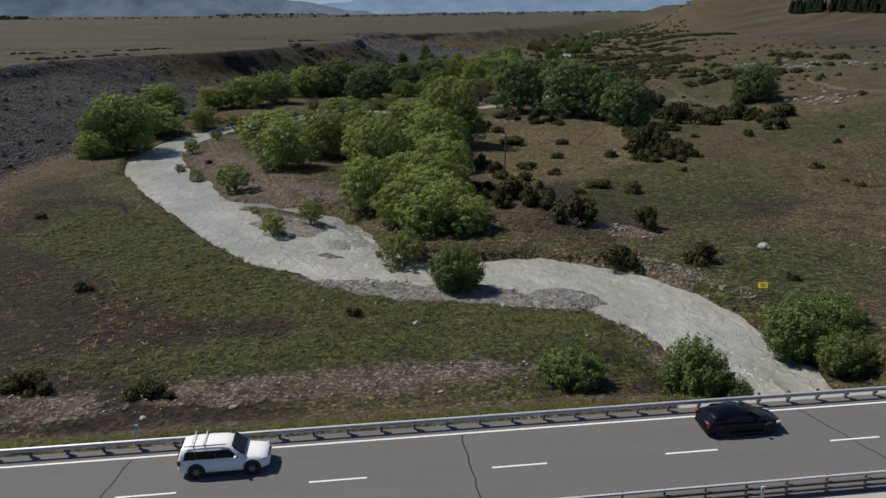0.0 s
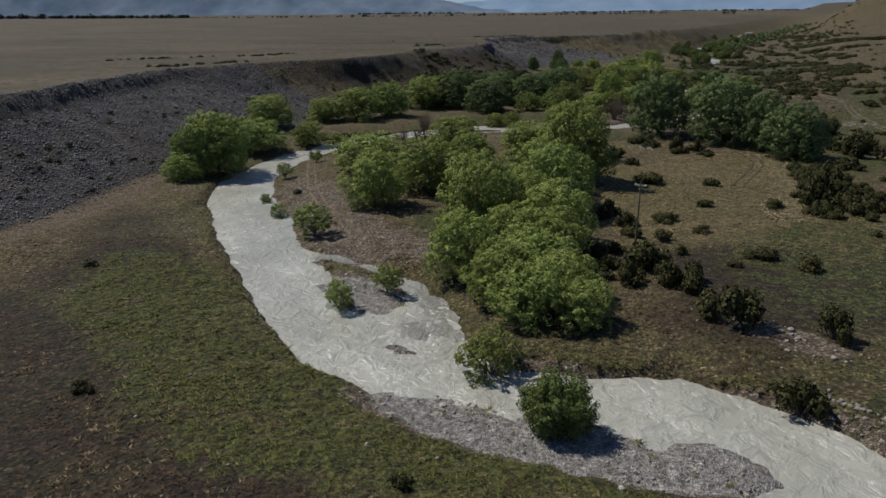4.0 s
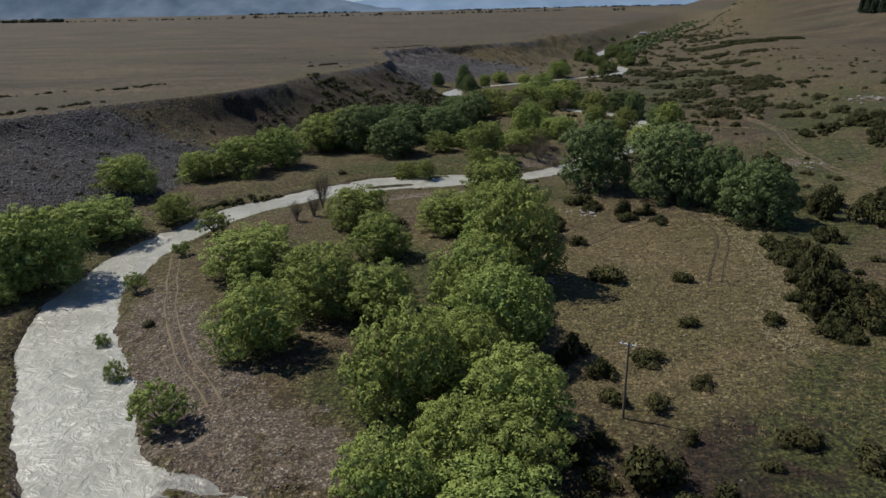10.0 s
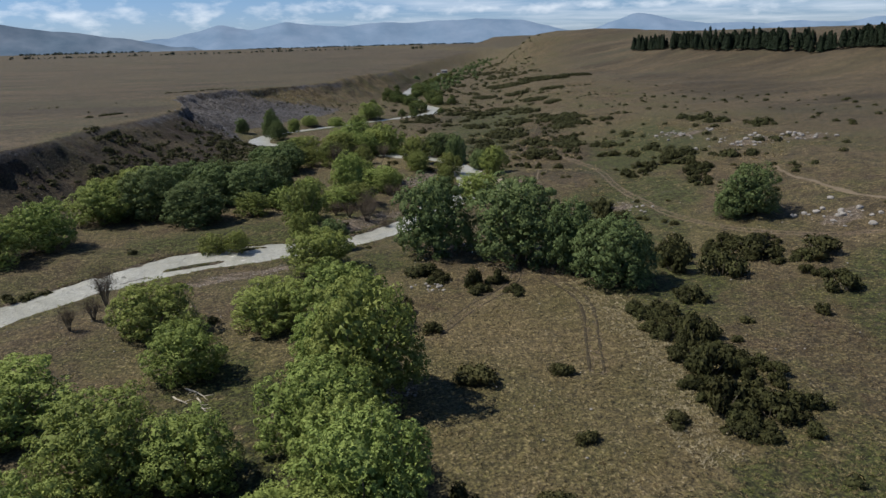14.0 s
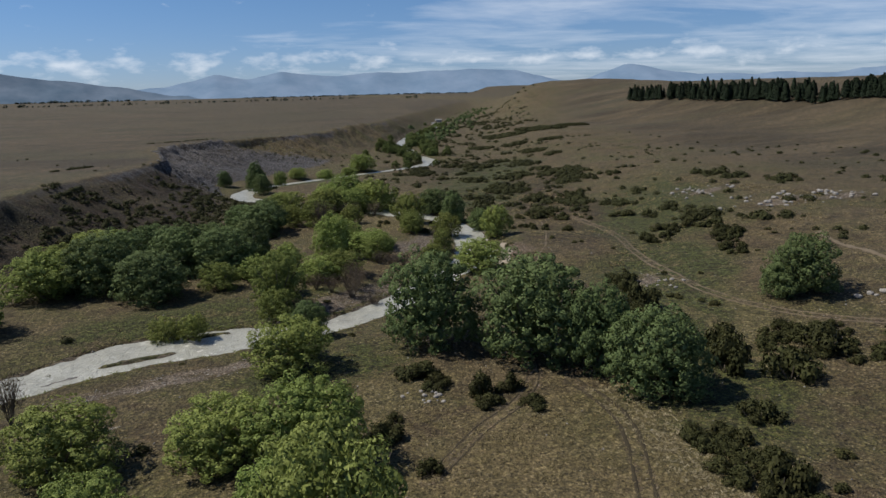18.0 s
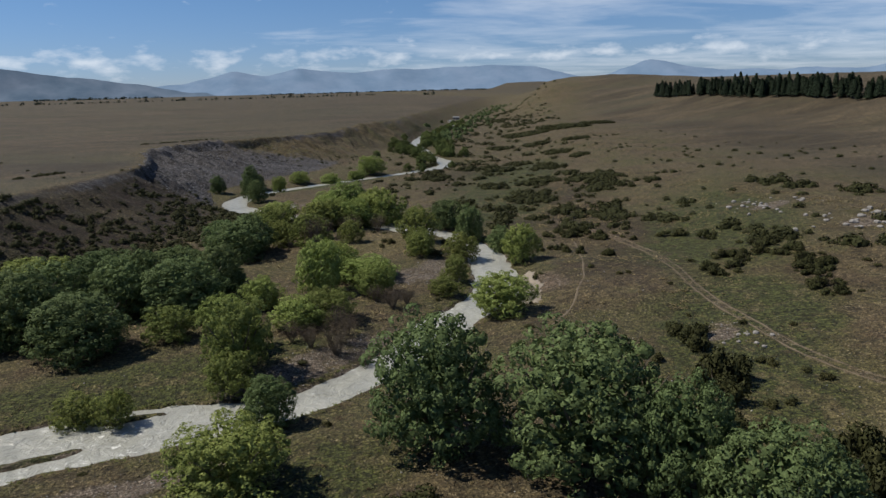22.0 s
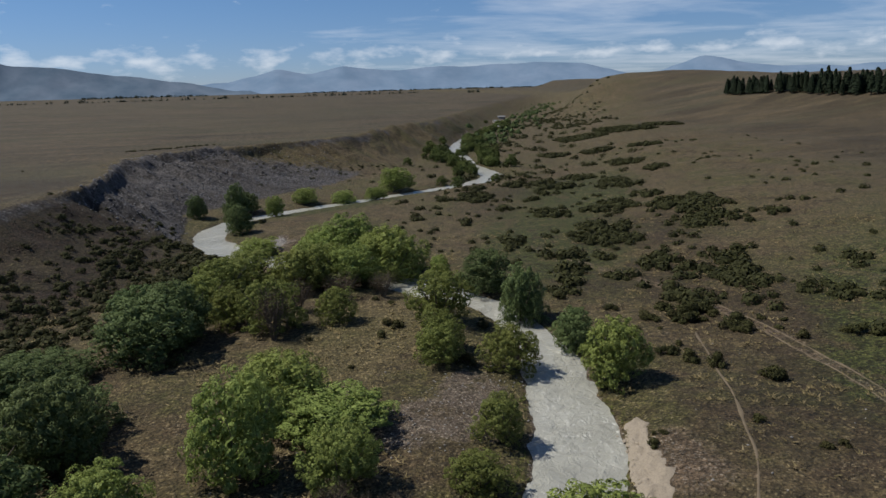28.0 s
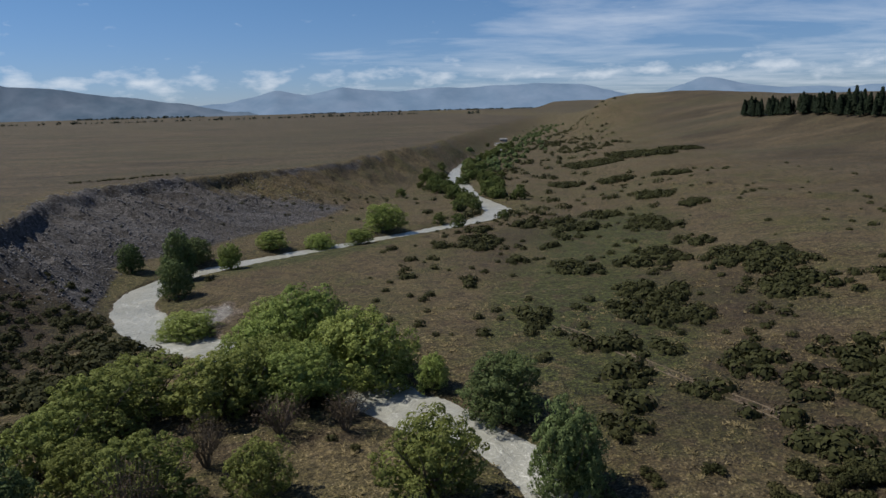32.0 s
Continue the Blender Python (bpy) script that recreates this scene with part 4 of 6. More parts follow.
for bx in (19.5, 42.5):
    part("abutment", new_box(bx, 0, -3.8, 1.6, 10.2, 6.4, 0.05), CONCRETE, road)


def wbeam(length):
    """Corrugated crash-barrier beam along x."""
    prof = [(0.0, 0.0), (-0.08, 0.04), (-0.08, 0.10), (-0.02, 0.155), (-0.08, 0.21), (-0.08, 0.27), (0.0, 0.31)]
    bm = bmesh.new()
    rows = []
    n = int(length / 4)
    for i in range(n + 1):
        rows.append([bm.verts.new((-length / 2 + length * i / n, y, z)) for y, z in prof] + [bm.verts.new((-length / 2 + length * i / n, y - 0.008, z)) for y, z in prof[::-1]])
    for r, q in zip(rows, rows[1:]):
        for j in range(len(r)):
            m = (j + 1) % len(r)
            bm.faces.new((r[j], r[m], q[m], q[j]))
    return bm


def guard_rail(offset, x0, x1, inward, label):
    rail = thing("guard_rail", *(Matrix.Rotation(radians(TURN_ROAD), 3, "Z") @ Vector((0, offset, 0)) + Vector((0, float(road_y(0)), ROAD_Z))), label, "guard rail", "guard rails along the road", TURN_ROAD)
    beam = part("beam", wbeam(x1 - x0), GALV, rail)
    beam.location = ((x0 + x1) / 2, 0, 0.45)
    beam.scale = (1, inward, 1)
    first = block = None
    for i in range(int((x1 - x0) / 2)):
        px = x0 + 1 + 2 * i
        if abs(px) > 62:
            continue
        if first is None:
            first = part("post", new_box(0, 0, 0, 0.12, 0.16, 1.1, 0.01), POSTWOOD, rail)
            block = part("spacer_block", new_box(0, 0, 0, 0.14, 0.18, 0.34, 0.01), POSTWOOD, first)
            block.location = (0, -0.12 * inward, 0.2)
            first.location = (px, 0.2 * inward, 0.25)
            continue
        o, q = first.copy(), block.copy()
        for t in (o, q):
            scene.collection.objects.link(t)
        q.parent = o
        o.location = (px, 0.2 * inward, 0.25)
    return rail


guard_rail(4.25, -240, 260, 1, "galvanised steel crash barrier on dark posts beside the highway")
south = thing("bridge_rail", *(Matrix.Rotation(radians(TURN_ROAD), 3, "Z") @ Vector((0, -4.3, 0)) + Vector((0, float(road_y(0)), ROAD_Z))), "pale painted bridge railing with dark posts", "railing", turn=TURN_ROAD)
for z, hgt, mt in ((0.98, 0.1, GALV), (0.6, 0.12, POSTWOOD), (0.25, 0.1, POSTWOOD)):
    strip("rail", -20, 90, -0.06, 0.06, z, hgt, mt, south)
first = part("post", new_box(0, 0, 0.5, 0.1, 0.12, 1.0, 0.01), POSTWOOD, south)
first.location = (-20, 0.1, 0)
for i in range(1, 50):
    o = first.copy()
    scene.collection.objects.link(o)
    o.location = (-20 + 2.2 * i, 0.1, 0)


def marker_post(x, y, z):
    m = thing("marker_post", x, y, z, "white roadside marker post with a reflector", "marker post", "marker posts along the road")
    part("stake", new_box(0, 0, 0.5, 0.17, 0.06, 1.15, 0.015), WHITE, m)
    part("reflector", new_box(0, -0.03, 0.88, 0.06, 0.012, 0.14, 0.003), REDLAMP, m)


for mx, my in ((-15.9, 38.6), (20.6, 38.75), (18.3, 29.4), (-60, 35.3)):
    marker_post(mx, my, max(float(ground_z(np.array([mx]), np.array([my]))[0]), 4.6))


def loft(bm, sections, cap=True):
    """Skin through rings of points."""
    rings = [[bm.verts.new(p) for p in s] for s in sections]
    n = len(rings[0])
    for a, b in zip(rings, rings[1:]):
        for i in range(n):
            j = (i + 1) % n
            bm.faces.new((a[i], a[j], b[j], b[i]))
    if cap:
        bm.faces.new(rings[0][::-1])
        bm.faces.new(rings[-1])
    bmesh.ops.recalc_face_normals(bm, faces=bm.faces)


def ring(x, w_low, w_high, z0, z1, r=0.12):
    """Rounded cross-section of a car body at x."""
    return [(x, s * w, z) for s, pts in ((1, [(w_low - r, z0), (w_low, z0 + r), ((w_low + w_high) / 2 + 0.02, (z0 + z1) / 2), (w_high, z1 - r), (w_high - r * 1.4, z1)]), (-1, [(w_high - r * 1.4, z1), (w_high, z1 - r), ((w_low + w_high) / 2 + 0.02, (z0 + z1) / 2), (w_low, z0 + r), (w_low - r, z0)])) for w, z in pts]


def panel(points, out):
    """A thin plate over a closed outline, thickened along out."""
    bm = bmesh.new()
    o = Vector(out)
    a = [bm.verts.new(Vector(q)) for q in points]
    b = [bm.verts.new(Vector(q) + o) for q in points]
    bm.faces.new(a[::-1])
    bm.faces.new(b)
    for i in range(len(a)):
        j = (i + 1) % len(a)
        bm.faces.new((a[i], a[j], b[j], b[i]))
    bmesh.ops.recalc_face_normals(bm, faces=bm.faces)
    return bm


def smooth_part(ob):
    ob.data.polygons.foreach_set("use_smooth", [True] * len(ob.data.polygons))
    return ob


def car(name, x, y, turn, paint, label, length, width, height, hood, wagon, wheel_r, bars):
    c = thing(name, x, y, ROAD_Z, label, "car", turn=turn)
    L, W = length / 2, width / 2
    belt, low = height * 0.6, wheel_r * 0.72
    front, tail = L - hood, -L + (0.07 if wagon else 0.16)
    nose = 0.94 if wagon else 0.86
    bm = bmesh.new()
    loft(bm, [ring(-L, W * 0.78, W * 0.76, low + 0.16, belt * 0.86, 0.1), ring(-L + 0.1, W * 0.93, W * 0.88, low + 0.04, belt * 0.96, 0.12), ring(-L + 0.4, W * 0.99, W * 0.95, low, belt, 0.12), ring(-L + 1.0, W, W * 0.96, low - 0.04, belt), ring(0, W, W * 0.96, low - 0.06, belt),
              ring(front - 0.2, W, W * 0.95, low - 0.04, belt), ring(front + 0.15, W, W * 0.93, low - 0.03, belt * 0.985), ring(L - 0.55, W * 0.99, W * 0.89, low, belt * nose), ring(L - 0.22, W * 0.94, W * 0.84, low + 0.04, belt * (nose - 0.06)), ring(L - 0.06, W * 0.82, W * 0.74, low + 0.1, belt * (nose - 0.15)), ring(L, W * 0.68, W * 0.62, low + 0.2, belt * (nose - 0.25))])
    smooth_part(part("body", bm, paint, c))
    # cabin with rounded roof
    rear_top, front_top = tail + (0.22 if wagon else 0.85), front - (0.72 if wagon else 0.95)
    lo, hi, z0 = W * 0.95, W * (0.79 if wagon else 0.72), belt - 0.1
    drop = 0.03 if wagon else 0.12
    bm = bmesh.new()
    loft(bm, [ring(tail, lo * 0.94, lo * 0.9, z0, belt + 0.03, 0.04), ring(tail + (rear_top - tail) * 0.6, lo * 0.98, hi * 1.03, z0, belt + (height - belt) * 0.64, 0.1), ring(rear_top, lo, hi, z0, height - 0.07 - drop, 0.13), ring(rear_top + 0.35, lo, hi, z0, height - 0.02 - drop * 0.4, 0.13), ring((rear_top + front_top) / 2 + 0.2, lo, hi, z0, height, 0.13),
              ring(front_top - 0.3, lo, hi, z0, height - 0.02 - drop * 0.2, 0.13), ring(front_top, lo, hi * 0.98, z0, height - 0.08 - drop * 0.3, 0.12), ring(front_top + (front - front_top) * 0.55, lo * 0.97, hi * 1.06, z0, belt + (height - belt) * 0.48, 0.08), ring(front, lo * 0.92, lo * 0.88, z0, belt + 0.02, 0.04)])
    smooth_part(part("cabin", bm, paint, c))

    def side_y(z):
        return lo + (hi - lo) * (z - z0) / (height - z0) + 0.035
    zb, zt = belt + 0.05, height - 0.2 - drop * 0.5
    for s in (1, -1):
        # side windows, parted by pillars
        xs = [tail + 0.3 + (0.2 if not wagon else 0.0), (tail + front_top) / 2 - 0.42, (tail + front_top) / 2 + 0.62, front - 0.28]
        xt = [rear_top + 0.2, xs[1], xs[2] - 0.05, front_top - 0.02]
        for i in range(3):
            g = 0.006
            part("side_window", panel([(xs[i] + g, s * side_y(zb), zb), (xs[i + 1] - g, s * side_y(zb), zb), (xt[i + 1] - g, s * side_y(zt), zt), (xt[i] + g, s * side_y(zt), zt)], (0, s * 0.015, 0.004)), GLASS, c, "dark tinted window")
        part("mirror", new_box(front - 0.42, s * (W + 0.08), belt + 0.1, 0.13, 0.2, 0.16, 0.04), paint, c)
        part("headlight", new_box(L - 0.24, s * W * 0.74, belt * (nose - 0.14), 0.26, 0.26, 0.12, 0.04), LAMPGLASS, c)
        part("tail_light", new_box(-L + 0.1, s * W * 0.86, belt * 0.86, 0.16, 0.14, 0.3, 0.03), REDLAMP, c)
        part("sill", new_box(0, s * W * 0.97, low - 0.03, length * 0.46, 0.12, 0.1, 0.02), TRIM, c)
        for dx in ((tail + front_top) / 2 - 0.25, (tail + front_top) / 2 + 0.85):
            part("door_handle", new_box(dx, s * (W + 0.002), belt - 0.13, 0.2, 0.035, 0.035, 0.01), paint, c)
        for wx in (-L + length * 0.205, L - length * 0.185):
            # solid dark disc stands in for the shade inside the wheel well
            bm = bmesh.new()
            m = Matrix.Translation((wx, s * (W - 0.06), wheel_r + 0.03)) @ Matrix.Rotation(radians(90), 4, "X")
            bmesh.ops.create_cone(bm, cap_ends=True, segments=24, radius1=wheel_r * 1.22, radius2=wheel_r * 1.22, depth=0.16, matrix=m)
            part("wheel_well_disc", bm, TRIM, c, "black disc in place of the shaded wheel opening")
            bm = bmesh.new()
            m = Matrix.Translation((wx, s * (W - 0.09), wheel_r)) @ Matrix.Rotation(radians(90), 4, "X")
            bmesh.ops.create_cone(bm, cap_ends=True, segments=24, radius1=wheel_r, radius2=wheel_r, depth=0.24, matrix=m)
            bmesh.ops.bevel(bm, geom=[e for e in bm.edges if len(e.link_faces) == 2 and e.calc_face_angle(0) > 1], offset=0.03, segments=2, affect="EDGES")
            wheel = part("wheel", bm, RUBBER, c, "black tyre")
            bm = bmesh.new()
            hub = Matrix.Translation((wx, s * (W + 0.032), wheel_r)) @ Matrix.Rotation(radians(90), 4, "X")
            bmesh.ops.create_cone(bm, cap_ends=True, segments=18, radius1=wheel_r * 0.26, radius2=wheel_r * 0.26, depth=0.02, matrix=hub)
            for j in range(3):
                box(bm, wx, s * (W + 0.032), wheel_r, wheel_r * 1.15, 0.018, 0.07, turn=Matrix.Rotation(radians(60 * j), 4, "Y"))
            part("rim", bm, ALLOY if wagon else TRIM, wheel, "grey spoked rim" if wagon else "dark spoked rim")
    # windscreen and rear window lie on the sloping ends of the cabin
    fs, rs = Vector((front - front_top, 0, belt - height)).normalized(), Vector((rear_top - tail, 0, height - belt)).normalized()
    f0, f1 = Vector((front - 0.03, 0, belt + 0.06)), Vector((front_top + 0.08, 0, height - 0.1 - drop * 0.3))
    part("windscreen", panel([f0 + Vector((0, W * 0.8, 0)), f1 + Vector((0, W * 0.68, 0)), f1 + Vector((0, -W * 0.68, 0)), f0 + Vector((0, -W * 0.8, 0))], (0.07, 0, 0.07)), GLASS, c, "dark windscreen")
    r0, r1 = Vector((tail - 0.02, 0, belt + 0.08)), Vector((rear_top - 0.1, 0, height - 0.16 - drop))
    part("rear_window", panel([r0 + Vector((0, W * 0.76, 0)), r1 + Vector((0, W * 0.64, 0)), r1 + Vector((0, -W * 0.64, 0)), r0 + Vector((0, -W * 0.76, 0))], (-0.03, 0, 0.05 if not wagon else 0.0)), GLASS, c, "dark rear window")
    part("front_bumper", new_box(L - 0.1, 0, low + 0.16, 0.2, W * 1.5, 0.22, 0.08), paint, c)
    part("grille", new_box(L - 0.05, 0, belt * (nose - 0.22), 0.12, W * 0.85, 0.16, 0.03), TRIM, c)
    part("rear_bumper", new_box(-L + 0.05, 0, low + 0.18, 0.18, W * 1.6, 0.24, 0.07), paint, c)
    if bars:
        for s in (1, -1):
            part("roof_rail", new_box((rear_top + front_top) / 2, s * hi * 0.9, height + 0.03, front_top - rear_top - 0.3, 0.05, 0.05, 0.015), TRIM, c)
        for bx in (rear_top + 0.55, rear_top + 1.15):
            part("roof_bar", new_box(bx, 0, height + 0.09, 0.06, hi * 1.9, 0.035, 0.012), GALV, c)
    return c


car("white_car", -9.75, 34.75, TURN_ROAD, WHITE, "white four-wheel-drive wagon with roof bars driving on the highway", 4.85, 1.9, 1.8, 1.3, True, 0.39, True)
car("dark_car", 20.2, 36.0, TURN_ROAD, CARBLACK, "dark blue hatchback driving on the highway", 4.7, 1.86, 1.55, 1.25, False, 0.34, False)

# ---- trees and shrubs ----


def ball(n):
    v = RNG.normal(size=(n, 3))
    return v / np.linalg.norm(v, axis=1)[:, None]


def facets(c, nrm, size, slim=0.62):
    """Bent leaf sprays: centres, facing directions and sizes to (n, 4, 3)."""
    t = np.cross(nrm, ball(len(c)))
    t /= np.maximum(np.linalg.norm(t, axis=1), 1e-6)[:, None]
    b = np.cross(nrm, t)
    s = size[:, None]
    fold = nrm * s * 0.22
    return np.stack([c - t * s, c + b * s * slim - fold, c + t * s, c - b * s * slim - fold], 1)


def sprays(c, nrm, size):
    """Small three-cornered leaf sprays whose faces turn towards nrm."""
    t = np.cross(nrm, ball(len(c)))
    t /= np.maximum(np.linalg.norm(t, axis=1), 1e-6)[:, None]
    b = np.cross(nrm, t)
    s = size[:, None]
    return np.stack([c - t * s - b * s * 0.55, c + t * s - b * s * 0.55, c + b * s * 1.15], 1)


def crown_facets(r, h, low, lobes, subs, leaves, size, flat_base=0.15):
    """A lumpy crown: lobes over a dome, each made up of smaller heads of leaf sprays."""
    out, soft, heads = [], [], []
    core = np.array([0, 0, low + 0.4 * (h - low)])
    for i in range(lobes):
        a = 2.399963 * i + RNG.uniform(-0.25, 0.25)
        v = (i + 0.5) / lobes
        z = low + (h - low) * (0.14 + 0.68 * v)
        wide = r * (0.66 * math.sqrt(max(0.0, 1 - (max(v - 0.25, 0) / 0.8) ** 2)) + 0.04) * RNG.uniform(0.72, 1.1)
        if i % 5 == 4:
            wide *= 0.4
        heads.append((np.array([math.cos(a) * wide, math.sin(a) * wide, z]), min(r, (h - low) * 0.55) * RNG.uniform(0.32, 0.47)))
    for c, rad in heads:
        d = ball(subs)
        d[:, 2] += 0.15
        d /= np.linalg.norm(d, axis=1)[:, None]
        sc = c + d * rad * RNG.uniform(0.82, 1.1, (subs, 1))
        deep = np.zeros(subs, bool)
        for c2, r2 in heads:
            if c2 is not c:
                deep |= np.linalg.norm(sc - c2, axis=1) < r2 * 0.75
        for q, dd in zip(sc[~deep], d[~deep]):
            rr = rad * RNG.uniform(0.23, 0.37)
            n = int(leaves * RNG.uniform(0.7, 1.2))
            u = ball(n) + dd * 0.45
            u /= np.linalg.norm(u, axis=1)[:, None]
            p = q + u * rr * RNG.uniform(0.86, 1.05, (n, 1)) * np.array([1, 1, 0.95])
            nn = u * 1.0 + ball(n) * 0.34
            nn /= np.linalg.norm(nn, axis=1)[:, None]
            ok = p[:, 2] > flat_base
            out.append(sprays(p[ok], nn[ok], size * RNG.uniform(0.7, 1.35, ok.sum())))
            away = (p[ok] - core) / np.linalg.norm(p[ok] - core, axis=1)[:, None]
            soft.append(1.15 * u[ok] + 0.2 * dd + 0.1 * away + 0.12 * ball(ok.sum()) + np.array([0, 0, 0.1]))
        # inner leaves that close the lobe
        u = ball(90)
        out.append(sprays(c + u * rad * 0.64, u, np.full(90, rad * 0.12)))
        soft.append(u)
    soft = np.concatenate(soft)
    return np.concatenate(out), soft / np.linalg.norm(soft, axis=1)[:, None]


def limbs(r, h, low, n, thick, sprawl=0.55):
    bm = bmesh.new()
    tube(bm, (0, 0, -0.5), (0.1, 0.05, low + 0.2), thick, thick * 0.75, 8)
    for i in range(n):
        a = 2 * math.pi * (i + RNG.uniform(-0.3, 0.3)) / n
        p0 = Vector((0.1, 0.05, low * RNG.uniform(0.4, 1.0)))
        p1 = p0 + Vector((math.cos(a) * r * sprawl * 0.5, math.sin(a) * r * sprawl * 0.5, (h - low) * 0.28))
        p2 = p1 + Vector((math.cos(a + 0.3) * r * sprawl * 0.6, math.sin(a + 0.3) * r * sprawl * 0.6, (h - low) * 0.33))
        p3 = p2 + Vector((math.cos(a) * r * 0.2, math.sin(a) * r * 0.2, (h - low) * 0.2))
        tube(bm, p0, p1, thick * 0.55, thick * 0.38, 6)
        tube(bm, p1, p2, thick * 0.38, thick * 0.2, 5)
        tube(bm, p2, p3, thick * 0.2, thick * 0.06, 4)
    return bm


def make_tree(name, label, category, group, material, r, h, low, lobes, subs, leaves, size, nlimb=5):
    t = thing(name, 0, 0, 0, label, category, group)
    part("trunk", limbs(r, h, low, nlimb, 0.028 * h + 0.08), BARK, t)
    verts, soft = crown_facets(r, h, low, lobes, subs, leaves, size)
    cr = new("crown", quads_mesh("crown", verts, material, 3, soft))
    cr.parent = t
    return t


PROTO_R, PROTO_H = 5.0, 9.0
KINDS = {
    "W": [make_tree("willow_tree", "bright green willow with a lumpy rounded crown on the river flat", "tree", "willows along the river", WILLOW, 5, 9, 0.3, 24, 22, 54, 0.106) for _ in range(6)],
    "D": [make_tree("dark_tree", "dark green willow with a dense crown reaching the ground", "tree", "dark trees on the flat", DARKLEAF, 5, 9, 0.2, 26, 22, 56, 0.112) for _ in range(4)],
    "Y": [make_tree("olive_willow", "yellowish green open willow with visible limbs", "tree", "pale willows along the river", YELLOW, 5, 9, 0.4, 22, 14, 48, 0.12, 8) for _ in range(4)],
}



def leafy_bush():
    """Upright bush of leafy shoots fanning out from the ground."""
    t = thing("leafy_bush", 0, 0, 0, "dense mid-green bush of upright leafy shoots beside the river", "bush", "leafy bushes by the river")
    bm = bmesh.new()
    pts, soft = [], []
    for i in range(190):
        a, q = RNG.uniform(0, 6.28), math.sqrt(RNG.uniform()) * 4.2
        top = 9 * math.sqrt(max(0.06, 1 - (q / 4.9) ** 2)) * RNG.uniform(0.72, 1.06)
        base, tip = Vector((math.cos(a) * q * 0.55, math.sin(a) * q * 0.55, 0)), Vector((math.cos(a) * q * 1.15, math.sin(a) * q * 1.15, top))
        if i % 6 == 0:
            tube(bm, base, base.lerp(tip, 0.9), 0.07, 0.02, 4)
        n = 100
        f = RNG.uniform(0.12, 1.0, n) ** 0.8
        cen = np.array(base)[None] * (1 - f[:, None]) + np.array(tip)[None] * f[:, None]
        u = ball(n)
        p = cen + u * (0.85 * (1.12 - 0.75 * f))[:, None] * np.array([1, 1, 1.1])
        nn = u * 0.7 + np.array([math.cos(a), math.sin(a), 0.5]) * 0.5 + 0.3 * ball(n)
        nn /= np.linalg.norm(nn, axis=1)[:, None]
        pts.append(sprays(p, nn, RNG.uniform(0.09, 0.2, n)))
        soft.append(nn)
    part("stems", bm, BARK, t)
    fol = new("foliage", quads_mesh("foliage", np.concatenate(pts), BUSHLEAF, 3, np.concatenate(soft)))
    fol.parent = t
    return t


KINDS["U"] = [leafy_bush() for _ in range(2)]
KINDS["O"] = [make_tree("open_willow", "yellow-green open willow with bare stems standing in the river", "tree", "pale willows along the river", YELLOW, 5, 9, 1.4, 13, 9, 30, 0.17, 11)]
KINDS["S"] = [make_tree("young_willow", "small open green willow with bare lower stems beside the water", "tree", "young willows by the water", WILLOW, 5, 9, 1.6, 13, 9, 34, 0.17, 9) for _ in range(3)]


def bare_shrub(seed_turn):
    t = thing("bare_shrub", 0, 0, 0, "leafless grey-brown shrub with a fan of twigs", "shrub", "bare shrubs by the river")
    bm = bmesh.new()
    for i in range(16):
        a, s = 2 * math.pi * i / 16 + RNG.uniform(-0.2, 0.2), RNG.uniform(0.5, 1.0)
        p1 = Vector((math.cos(a) * 1.5 * s, math.sin(a) * 1.5 * s, 3.5 * RNG.uniform(0.6, 1)))
        tube(bm, (0.2 * math.cos(a), 0.2 * math.sin(a), -0.3), p1, 0.11, 0.06, 4)
        for j in range(6):
            p2 = p1 + Vector((RNG.uniform(-1.6, 1.6) + math.cos(a), RNG.uniform(-1.6, 1.6) + math.sin(a), RNG.uniform(1, 4)))
            tube(bm, p1 * RNG.uniform(0.6, 1.0), p2, 0.05, 0.02, 3)
    part("branchwork", bm, BARK, t)
    n = 1100
    u = ball(n)
    p = np.array([0, 0, 4.6]) + u * np.array([4.2, 4.2, 3.2]) * RNG.uniform(0.3, 1, (n, 1))
    cr = new("twig_spray", quads_mesh("twig_spray", facets(p, ball(n), np.full(n, 0.2), 0.3), TWIG))
    cr.parent = t
    tagged(cr, kind="stuff")
    return t


KINDS["R"] = [bare_shrub(k) for k in range(2)]
KINDS["B"] = KINDS["R"]


def make_scrub(k, leaf, name, label, group):
    t = thing(name, 0, 0, 0, label, "bush", group)
    pts, soft = [], []
    for i in range(8):
        a, q = RNG.uniform(0, 6.28), RNG.uniform(0.0, 1.05)
        c = np.array([math.cos(a) * q, math.sin(a) * q, RNG.uniform(0.45, 0.95) - 0.25 * q])
        n = 150
        u = ball(n)
        p = c + u * np.array([0.55, 0.55, 0.45]) * RNG.uniform(0.55, 1.08, (n, 1))
        nn = u + ball(n) * 0.7
        nn /= np.linalg.norm(nn, axis=1)[:, None]
        pts.append(sprays(p, nn, RNG.uniform(0.06, 0.125, n)))
        soft.append(u * 0.8 + ball(n) * 0.35 + np.array([0, 0, 0.25]))
    soft = np.concatenate(soft)
    fol = new("foliage", quads_mesh("foliage", np.concatenate(pts), leaf, 3, soft / np.linalg.norm(soft, axis=1)[:, None]))
    fol.parent = t
    bm = bmesh.new()
    for i in range(6):
        a = i * 1.05 + k
        tube(bm, (0, 0, -0.25), (math.cos(a) * 0.8, math.sin(a) * 0.8, 0.7), 0.05, 0.02, 4)
    part("branchwork", bm, BARK, t)
    return t


